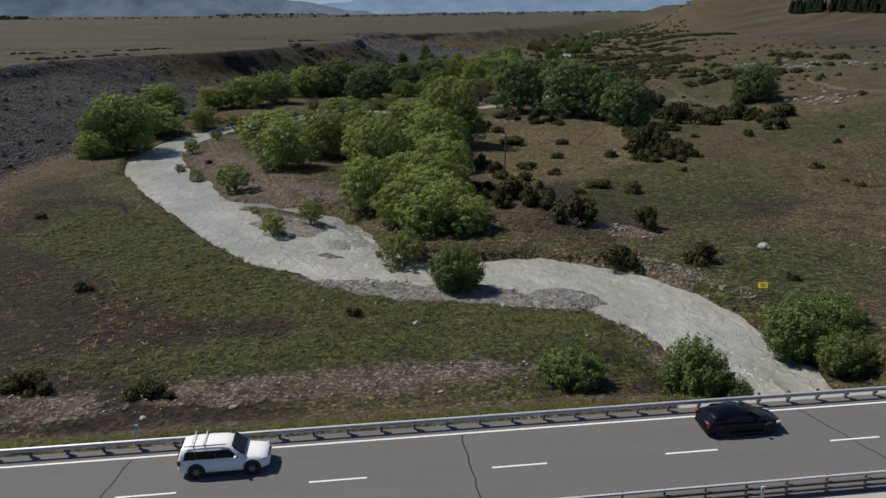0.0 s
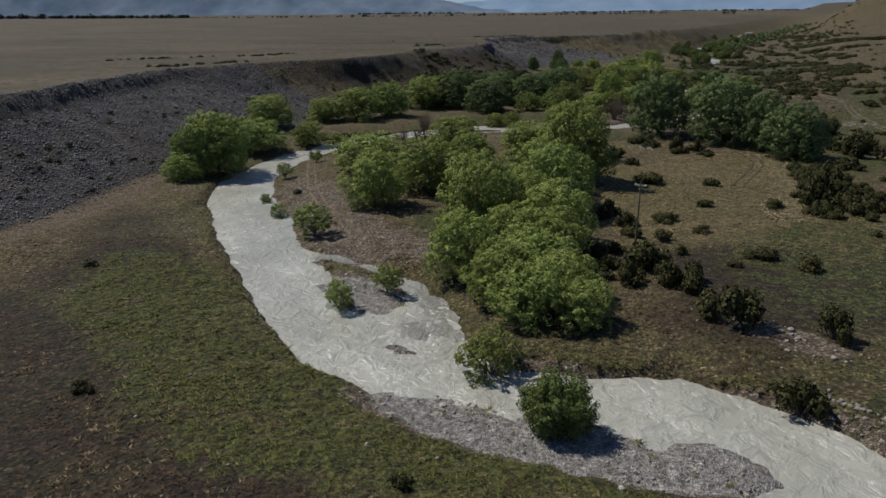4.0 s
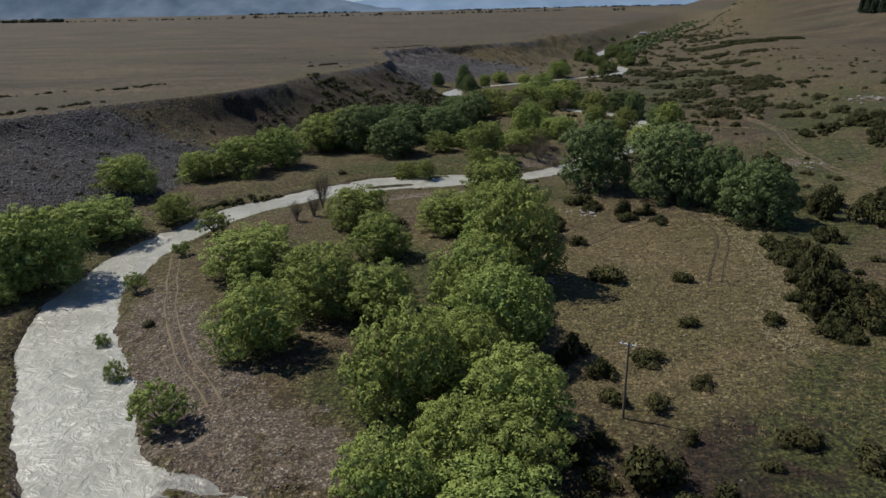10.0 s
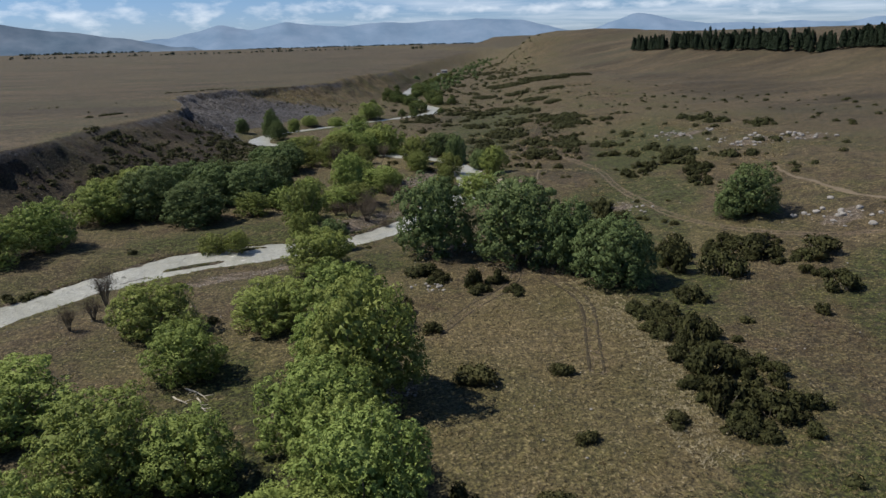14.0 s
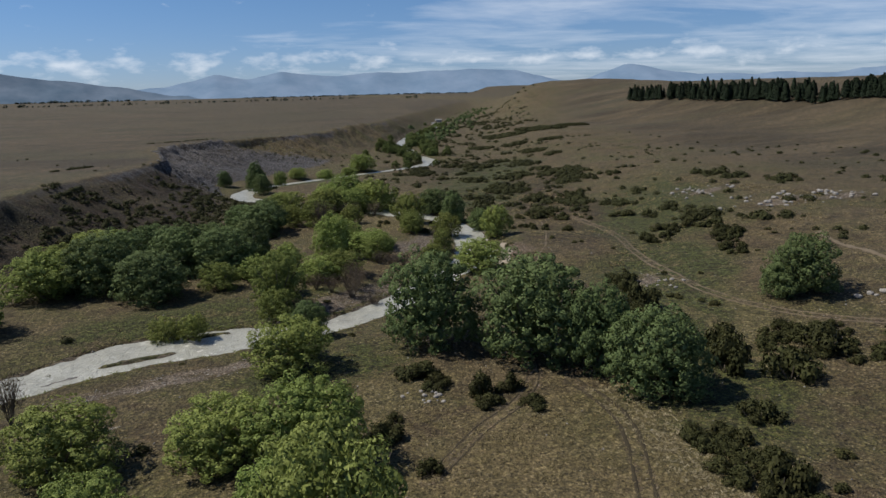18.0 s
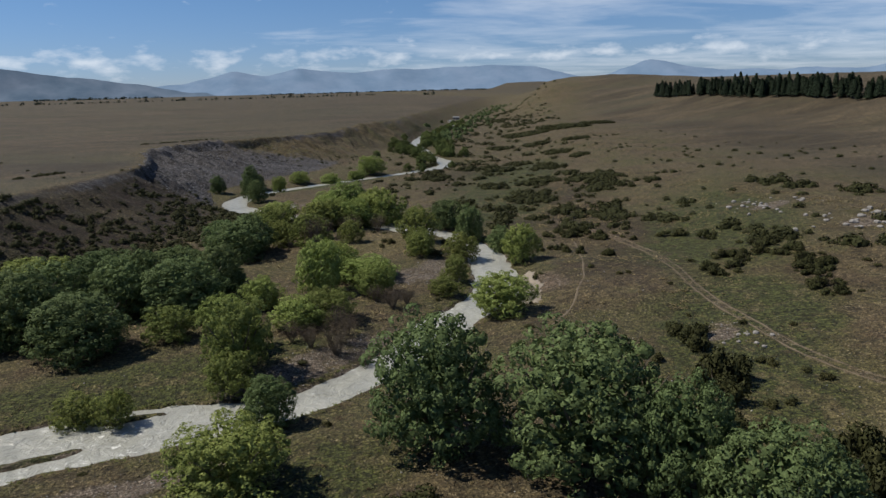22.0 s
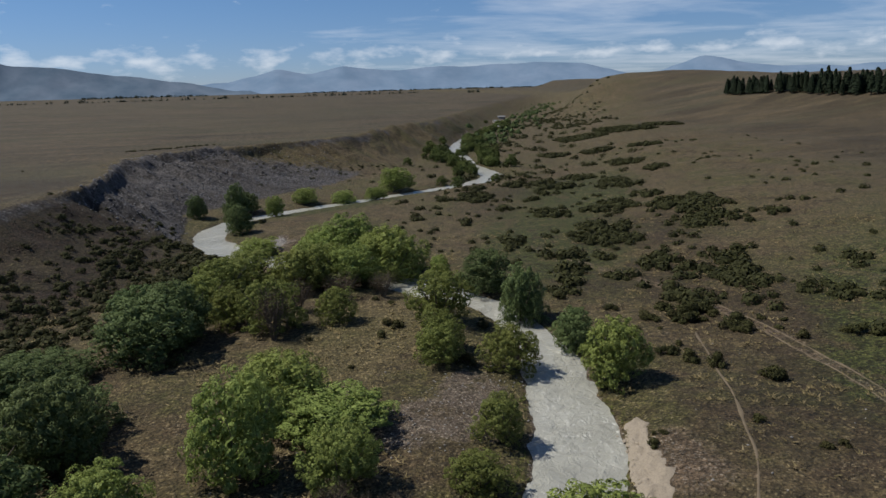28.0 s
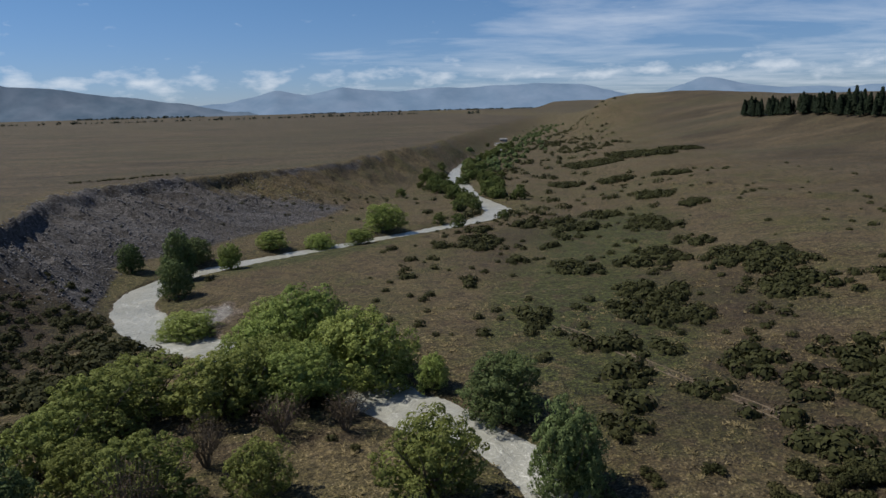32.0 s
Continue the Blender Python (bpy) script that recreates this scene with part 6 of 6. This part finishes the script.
# ---- distant lines of trees and houses ----
def tree_line(name, x0, y0, x1, y1, n, size, tall, label):
    pts = []
    for i in range(n):
        s = RNG.uniform()
        x, y = x0 + (x1 - x0) * s + RNG.normal() * 6, y0 + (y1 - y0) * s + RNG.normal() * 12
        k = size * RNG.uniform(0.5, 1.2) * (tall if RNG.uniform() < 0.12 else 1)
        v = ball(40)
        p = np.array([x, y, float(ground_z(np.array([x]), np.array([y]))[0])]) + (v * np.array([0.7, 0.7, 0.55]) + np.array([0, 0, 0.5])) * k
        pts.append(facets(p, v, np.full(40, 0.22 * k)))
    return tagged(new(name, quads_mesh(name, np.concatenate(pts), FARTREE)), label, "trees", kind="stuff")


tree_line("shelter_belt", -1300, 2650, 560, 3050, 190, 5.5, 2.0, "low dark shelter belt across the plain")
tree_line("shelter_belt", 150, 4150, 1450, 4080, 260, 7, 1.0, "even dark hedge line far over the plain")
tree_line("shelter_belt", -900, 3950, -330, 4080, 90, 9, 1.3, "dark copse far over the plain")
tree_line("shelter_belt", -2300, 2650, -1280, 2750, 330, 11, 1.5, "dark wooded edge of a distant town")
tree_line("shelter_belt", 660, 2700, 720, 2700, 5, 10, 1.2, "few lone trees on the plain")


def house(x, y, w, dpt, h, turn, roof, label):
    z = float(ground_z(np.array([x]), np.array([y]))[0])
    t = thing("house", x, y, z, label, "house", "houses in the valley", turn)
    part("wall", new_box(0, 0, h / 2 - 0.3, w, dpt, h + 0.6, 0.03), CONCRETE, t)
    bm = bmesh.new()
    a = [bm.verts.new(p) for p in ((-w / 2 - 0.4, -dpt / 2 - 0.4, h), (w / 2 + 0.4, -dpt / 2 - 0.4, h), (w / 2 + 0.4, dpt / 2 + 0.4, h), (-w / 2 - 0.4, dpt / 2 + 0.4, h), (-w / 2 - 0.4, 0, h + dpt * 0.28), (w / 2 + 0.4, 0, h + dpt * 0.28))]
    for f in ((0, 1, 5, 4), (2, 3, 4, 5), (0, 4, 3), (1, 2, 5), (3, 2, 1, 0)):
        bm.faces.new([a[i] for i in f])
    part("roof", bm, roof, t)
    for i in (-1, 0, 1):
        part("window", new_box(i * w * 0.28, -dpt / 2, h * 0.55, 1.4, 0.1, 1.1, 0.02), GLASS, t)
    part("door", new_box(w * 0.42, -dpt / 2, 1.0, 0.9, 0.12, 2.0, 0.02), TRIM, t)


for hx, hy, w, dpt, turn in ((310, 1120, 9, 6, 10), (272, 980, 7, 5, -20), (350, 1230, 10, 6, -12)):
    house(hx, hy, w, dpt, 3.2, turn, ROOFTIN, "pale low house with a light roof among trees")

# ---- pole, sign, boulders ----
pole = thing("power_pole", 20.3, 126.6, float(ground_z(np.array([20.3]), np.array([126.6]))[0]), "weathered wooden power pole with a short cross-arm", "utility pole", turn=-28)
bm = bmesh.new()
tube(bm, (0, 0, -0.6), (0.12, 0, 8.9), 0.15, 0.1, 10)
part("shaft", bm, POLEWOOD, pole)
part("crossarm", new_box(0.1, 0, 8.55, 1.7, 0.1, 0.12, 0.012), LINE, pole, "bleached cross-arm")
for s in (-0.7, 0.0, 0.7):
    bm = bmesh.new()
    tube(bm, (0.1 + s, 0, 8.6), (0.1 + s, 0, 8.72), 0.02, 0.02, 6)
    tube(bm, (0.1 + s, 0, 8.72), (0.1 + s, 0, 8.86), 0.055, 0.04, 8)
    part("insulator", bm, WHITE, pole)
part("brace", new_box(0.1, 0.07, 8.3, 0.9, 0.03, 0.04, turn=Matrix.Rotation(radians(30), 4, "Y")), GALV, pole)

sgz = float(ground_z(np.array([40.2]), np.array([70.3]))[0])
sign = thing("yellow_sign", 40.2, 70.3, sgz, "small yellow warning board on a short post by the river", "sign", turn=-8)
part("post", new_box(0, 0.04, 0.45, 0.08, 0.08, 1.3, 0.01), POSTWOOD, sign)
part("board", new_box(0, 0, 0.95, 1.0, 0.03, 0.62, 0.008, turn=Matrix.Rotation(radians(-32), 4, "X")), YELLOWSIGN, sign)
for i, wdt in enumerate((0.7, 0.55, 0.62)):
    part("lettering", new_box(0, -0.016 + 0.53 * 0.15 * (1 - i), 0.964 + 0.85 * 0.15 * (1 - i), wdt, 0.006, 0.05, turn=Matrix.Rotation(radians(-32), 4, "X")), TRIM, sign)


def stone_shape(seed):
    bm = bmesh.new()
    bmesh.ops.create_icosphere(bm, subdivisions=2, radius=0.5)
    for v in bm.verts:
        k = 1 + 0.32 * noise.noise(v.co * 2.2 + Vector((seed * 7.1, 0, 0))) + 0.12 * noise.noise(v.co * 6 + Vector((seed, 3, 0)))
        v.co *= k
        v.co.z *= 0.68
    me = bpy.data.meshes.new("boulder")
    bm.to_mesh(me)
    bm.free()
    return me


ROCKS = [stone_shape(k) for k in range(5)]
for me in ROCKS:
    me.materials.append(STONE)
PALES = [stone_shape(k + 9) for k in range(4)]
for me in PALES:
    me.materials.append(PALE)


BANKS = [stone_shape(k + 15) for k in range(3)]
for me in BANKS:
    me.materials.append(BANKROCK)


def boulder(x, y, size, kinds, label, group):
    z = float(ground_z(np.array([x]), np.array([y]))[0])
    ob = new("boulder", kinds[RNG.integers(len(kinds))])
    ob.matrix_basis = Matrix.Translation((x, y, z + 0.12 * size)) @ Matrix.Rotation(RNG.uniform(0, 6.28), 4, "Z") @ Matrix.Diagonal((size, size * RNG.uniform(0.7, 1.1), size * RNG.uniform(0.8, 1.1), 1))
    return tagged(ob, label, "boulder", group)


for x, y, s in ((1.8, 62.8, 0.8), (47.9, 84.7, 1.7), (-5, 83.5, 0.9), (-3, 80.5, 0.7), (-18, 45, 0.5), (-12, 46, 0.6), (3, 47, 0.5), (11, 68, 0.6), (-30, 48, 0.5), (-8, 72, 0.5)):
    boulder(x, y, s, ROCKS, "lone grey boulder lying in the grass", "loose boulders")
for cx0, cy0, n, spread, smax in ((170, 325, 34, 10, 1.9), (170, 290, 34, 11, 1.9), (190, 288, 30, 10, 1.8), (128, 207, 34, 8, 1.7), (17, 167, 20, 2.2, 0.7), (33, 206, 14, 2.5, 0.8), (100, 245, 12, 3.5, 1.0), (31, 94, 8, 4, 0.9)):
    for _ in range(n):
        boulder(cx0 + RNG.normal() * spread * 0.6, cy0 + RNG.normal() * spread * 0.6, RNG.uniform(0.3, smax), PALES, "pale grey rock in a stony outcrop", "pale rocks")
for _ in range(90):
    q = RNG.uniform(0, 1)
    boulder(28.5 + 11 * q + 0.8 * math.sin(6 * q) + RNG.normal() * 0.5, 84.2 - 15.5 * q + 2.6 * math.sin(3.1 * q) + RNG.normal() * 0.6, RNG.uniform(0.2, 0.55), BANKS, "grey stone in a rough bank along the river", "stones of the river bank")
CLAYS = [stone_shape(k + 20) for k in range(3)]
for me in CLAYS:
    me.materials.append(TAN)
for _ in range(60):
    q = RNG.uniform(0, 1)
    boulder(82.4 - 4.6 * q + RNG.normal() * 0.8, 301 - 16 * q + RNG.normal() * 0.8, RNG.uniform(0.3, 0.95), CLAYS, "tan clay block fallen from the eroded river bank", "rocks of the eroded bank")

# ---- stones on the gravel, tussocks and grass ----
OCTA = np.array([[1, 0, 0], [0, 1, 0], [-1, 0, 0], [0, -1, 0], [0, 0, 0.75], [0, 0, -0.75]])
OFACE = np.array([[0, 1, 4], [1, 2, 4], [2, 3, 4], [3, 0, 4], [1, 0, 5], [2, 1, 5], [3, 2, 5], [0, 3, 5]])


def stones(name, n, x0, x1, y0, y1, lo, hi, material, want, label):
    x, y = RNG.uniform(x0, x1, n), RNG.uniform(y0, y1, n)
    ok = RNG.uniform(0, 1, n) < want(x, y)
    x, y = x[ok], y[ok]
    z = ground_z(x, y)
    k = lo + (hi - lo) * RNG.uniform(0, 1, len(x)) ** 1.8
    a = RNG.uniform(0, 6.28, len(x))
    o = OCTA[None] * k[:, None, None] * RNG.uniform(0.55, 1.15, (len(x), 6, 3))
    c, s = np.cos(a)[:, None], np.sin(a)[:, None]
    v = np.stack([o[..., 0] * c - o[..., 1] * s + x[:, None], o[..., 0] * s + o[..., 1] * c + y[:, None], o[..., 2] + (z + 0.15 * k)[:, None]], -1)
    me = bpy.data.meshes.new(name)
    faces = (OFACE[None] + 6 * np.arange(len(x))[:, None, None]).reshape(-1, 3).astype(np.int32)
    me.vertices.add(len(x) * 6)
    me.vertices.foreach_set("co", v.astype(np.float32).ravel())
    me.loops.add(faces.size)
    me.loops.foreach_set("vertex_index", faces.ravel())
    me.polygons.add(len(faces))
    me.polygons.foreach_set("loop_start", np.arange(0, faces.size, 3, dtype=np.int32))
    me.materials.append(material)
    me.update(calc_edges=True)
    return tagged(new(name, me), label, "stones", kind="stuff")


stones("gravel", 125000, -72, 112, 40, 340, 0.06, 0.26, STONE, lambda x, y: covers(x, y)[:, 0] * 0.55 * (edge_distance(RIVER, x, y) > -1.5) * (np.abs(y - road_y(x)) > 5) + 0.012 * (y > 44), "rounded grey river stones lying on gravel bars")
stones("shingle", 90000, -124, -60, 60, 300, 0.1, 0.4, SHINGLE, lambda x, y: covers(x, y)[:, 3] * 0.6, "grey stones on the bluff face")
stones("shingle", 30000, -30, 70, 440, 650, 0.15, 0.6, SHINGLE, lambda x, y: covers(x, y)[:, 3] * 0.5, "grey stones on the far bluff face")


def lush_want(x, y):
    c = covers(x, y)
    return np.clip(1.2 * c[:, 1] - 0.3 + 0.35 * fbm(x, y, 6, 3, 93) - c[:, 0], 0, 1)


def mounds(name, n, x0, x1, y0, y1, lo, hi, material, want, label, blades=6):
    """Tufts of grass: narrow blades fanning out of the turf."""
    x, y = RNG.uniform(x0, x1, n), RNG.uniform(y0, y1, n)
    ok = (RNG.uniform(0, 1, n) < want(x, y)) & (edge_distance(RIVER, x, y) > 0.2) & (np.abs(y - road_y(x)) > 5.6)
    x, y = x[ok], y[ok]
    z = ground_z(x, y)
    tall = np.repeat(lo + (hi - lo) * RNG.uniform(0, 1, len(x)) ** 1.7, blades)[:, None]
    root = np.repeat(np.stack([x, y, z - 0.04], -1), blades, axis=0)
    a = RNG.uniform(0, 6.28, len(root))
    out = np.stack([np.cos(a), np.sin(a), 0 * a], -1)
    side = np.stack([-np.sin(a), np.cos(a), 0 * a], -1)
    root = root + out * tall * RNG.uniform(0, 0.45, (len(root), 1))
    tip = root + (out * RNG.uniform(0.7, 1.5, (len(root), 1)) + np.array([0, 0, 1.0]) * RNG.uniform(0.35, 0.75, (len(root), 1))) * tall
    wide = side * tall * RNG.uniform(0.14, 0.26, (len(root), 1))
    soft = 0.3 * out + 0.25 * ball(len(root)) + np.array([0, 0, 1.0])
    return tagged(new(name, quads_mesh(name, np.stack([root + wide, root - wide, tip], 1), material, 3, soft / np.linalg.norm(soft, axis=1)[:, None])), label, "grass", kind="stuff")


def straw_want(x, y):
    c = covers(x, y)
    pale = np.zeros_like(x)
    for spot in STRAW_SPOTS:
        pale = np.maximum(pale, step(-0.2, 0.5, oval(x, y, spot)))
    return np.clip(0.08 + 0.85 * step(-0.05, 0.25, fbm(x, y, 13, 3, 95) + 0.25 * pale) - c[:, 0] - 0.7 * c[:, 2] - c[:, 3] - 0.4 * c[:, 1], 0, 1)


def heath_want(x, y):
    c = covers(x, y)
    pale = np.zeros_like(x)
    for spot in STRAW_SPOTS:
        pale = np.maximum(pale, step(-0.2, 0.5, oval(x, y, spot)))
    return np.clip(0.1 + 0.8 * step(-0.05, 0.3, fbm(x, y, 9, 3, 99)) - 0.6 * pale - 0.6 * c[:, 1] - c[:, 0] - c[:, 2] - c[:, 3], 0, 1)


mounds("dry_grass", 46000, -76, 112, 40, 260, 0.15, 0.42, GRASS, straw_want, "clumps of pale straw tussock grass")
mounds("dry_grass", 20000, -10, 190, 260, 430, 0.3, 0.75, GRASS, straw_want, "straw-brown tussocks further up the valley")
mounds("dry_grass", 26000, 18, 68, 122, 205, 0.16, 0.42, GRASS, lambda x, y: np.clip(0.35 + 0.6 * fbm(x, y, 8, 3, 98) - covers(x, y)[:, 0], 0, 1), "matted straw grass on the dry flat")
mounds("debris_straw", 5000, 44, 66, 140, 200, 0.2, 0.5, PALESTRAW, lambda x, y: 0.9 * step(5.5, 1.5, np.abs(x - np.interp(y, [140, 150, 167, 185, 200], [46, 48.5, 56.5, 59, 60]))), "pale flattened straw beside the thicket")
mounds("brown_grass", 30000, -76, 30, 44, 125, 0.16, 0.42, BROWNGRASS, heath_want, "dark brown tussocks and low heath")
mounds("brown_grass", 14000, 0, 112, 100, 260, 0.16, 0.42, BROWNGRASS, heath_want, "brown tussocks over the dry flat")
mounds("green_grass", 60000, -62, 32, 42, 115, 0.14, 0.42, LUSH, lush_want, "long green grass along the river bank")
mounds("green_grass", 22000, -60, 80, 115, 270, 0.14, 0.38, LUSH, lush_want, "clumps of green grass on the river flat")
mounds("verge_weeds", 9000, -70, 30, 36, 42, 0.2, 0.5, LUSH, lambda x, y: 0.9 * step(8.2, 6.8, y - road_y(x)), "green weeds along the foot of the crash barrier")


def bank_want(x, y):
    w = edge_distance(RIVER, x, y)
    return step(2.6, 0.9, w) * step(-0.2, 0.3, w) * np.clip(0.95 + 0.5 * vnoise(x, y, 7, 96) - covers(x, y)[:, 0] * 0.3, 0, 1)


mounds("bank_sedge", 60000, -64, 95, 55, 345, 0.25, 0.55, LUSH, bank_want, "dark green sedge hanging over the river bank")
for x, y, k in ((-28.6, 51, 1.2), (-27.4, 50.6, 1.0), (-29.8, 51.2, 0.9), (-19.2, 48.8, 0.9), (-17.8, 48.5, 0.8), (-20, 49.4, 0.6), (-35.7, 78, 0.8), (-35, 77.6, 0.6), (-4.4, 66.3, 0.8), (-62, 84, 0.7)):
    place(DARKS, x, y, k, k, 0.08)
for i in range(26):
    q = i / 25
    place(DARKS, -52 + 34 * q + RNG.normal() * 0.8, 222 + 25 * q - 5 * q * q + RNG.normal() * 0.8, RNG.uniform(0.7, 1.3), RNG.uniform(0.6, 1.2), 0.08)
for x, y, k in ((13.5, 112, 1.6), (15.5, 116, 1.4), (14.5, 120, 1.5), (13, 108, 1.3), (17, 122, 1.2), (12.5, 126, 1.6)):
    place(DARKS, x, y, k, k, 0.08)
for i in range(62):
    q = i / 61
    wide = np.interp(q, [0, 0.35, 0.7, 0.9, 1], [3, 4, 6.5, 7, 4])
    place(DARKS, np.interp(q, [0, 0.4, 0.7, 1], [63.5, 63, 60, 57]) + RNG.uniform(-wide, wide), 183 - 41 * q + RNG.uniform(-1.5, 1.5), RNG.uniform(1.0, 1.6), RNG.uniform(1.0, 1.7), 0.08)


def rut(name, line, offset, width, material, label):
    """A worn line in the turf: a ragged ribbon that follows the ground."""
    c = smooth_line(line, 0.7)[:, :2]
    d = np.gradient(c, axis=0)
    d /= np.linalg.norm(d, axis=1)[:, None]
    side = np.stack([d[:, 1], -d[:, 0]], -1)
    v = np.array([-1, -0.5, 0, 0.5, 1])
    w = 0.5 * width * (1 + 0.5 * vnoise(c[:, 0], c[:, 1], 2.5, 17))
    mid = offset + 0.25 * vnoise(c[:, 0], c[:, 1], 6.0, 18)
    px = c[:, None, 0] + side[:, None, 0] * (mid[:, None] + v * w[:, None])
    py = c[:, None, 1] + side[:, None, 1] * (mid[:, None] + v * w[:, None])
    pz = ground_z(px, py) + 0.05 + 0.05 * vnoise(px, py, 1.6, 19) - 0.14 * np.abs(v) ** 3
    tagged(new(name, grid_mesh(name, px, py, pz, material)), label, "track", kind="structure")


for key, width, stuff, label in (("wheel", 0.85, RUTSOIL, "dark wheel rut curving over the dry flat"), ("wheel_high", 0.45, RUTSOIL, "faint wheel rut in straw turf"), ("bar", 0.4, PALESOIL, "pale wheel rut on the gravel flat"),
                                ("path", 0.6, PALESOIL, "narrow worn foot track through brown turf"), ("farm", 0.4, PALESOIL, "two-rutted farm track up the valley"), ("terrace", 2.2, PALESOIL, "pale bare vehicle track across the terrace")):
    line, gauge = TRACKS[key]
    for off in ((-gauge, gauge) if gauge else (0.0,)):
        rut("track", line, off, width, stuff, label)


def fallen_branch(x, y, turn, length):
    t = thing("fallen_branch", x, y, float(ground_z(np.array([x]), np.array([y]))[0]) + 0.12, "bleached bare branch lying on the grass", "branch", "fallen branches", turn)
    bm = bmesh.new()
    p = Vector((0, 0, 0))
    for i in range(4):
        q = p + Vector((length / 4, RNG.uniform(-0.3, 0.3), RNG.uniform(-0.02, 0.12)))
        tube(bm, p, q, 0.13 - 0.025 * i, 0.105 - 0.025 * i, 6)
        if i:
            tube(bm, p, p + Vector((length * 0.2, RNG.choice([-1, 1]) * length * 0.2, 0.3)), 0.06, 0.02, 5)
        p = q
    part("limb", bm, DRIFT, t)


for x, y, turn, length in ((-8.2, 178, -62, 5.5), (-6.6, 174.5, -80, 4.5), (-9.6, 176, -50, 3.5), (-12, 209, 20, 4.0)):
    fallen_branch(x, y, turn, length)

# the eroded clay bank at the bend: foot along the water, brink on the terrace
n, m = 60, 14
q, v = np.meshgrid(np.linspace(0, 1, n), np.linspace(0, 1, m))
knots = [0, 0.25, 0.5, 0.75, 1]
fx, fy = np.interp(q, knots, [83.2, 80.0, 78.4, 76.8, 73.4]), np.interp(q, knots, [303, 296, 292, 287, 281])
tx, ty = np.interp(q, knots, [87.2, 86.6, 85.4, 83.2, 77.4]), np.interp(q, knots, [302, 296.5, 291, 283, 276.5])
tx, ty = fx + 0.62 * (tx - fx), fy + 0.62 * (ty - fy)
ragged = 0.9 * vnoise(12 * q, 0 * q, 1.0, 5) + 0.5 * vnoise(40 * q, 0 * q, 1.0, 6)
bx, by = fx + (tx - fx) * v + ragged * v + 0.25 * vnoise(fx, fy + 3 * v, 1.1, 8), fy + (ty - fy) * v + 0.25 * vnoise(fx + 9, fy + 3 * v, 1.1, 9)
lift = 0.15 * np.sin(np.pi * v) + 0.8 * np.abs(vnoise(bx * 1.6, by * 1.6, 1.4, 12)) * np.sin(np.pi * v) - 0.12 * (v > 0.98) - 0.1 * (v < 0.02)
bz = np.maximum(ground_z(bx, by), -1.6) + lift
bank = tagged(new("clay_bank", grid_mesh("clay_bank", bx, by, bz, TAN)), "pale tan eroded clay bank above the river bend", "bank")
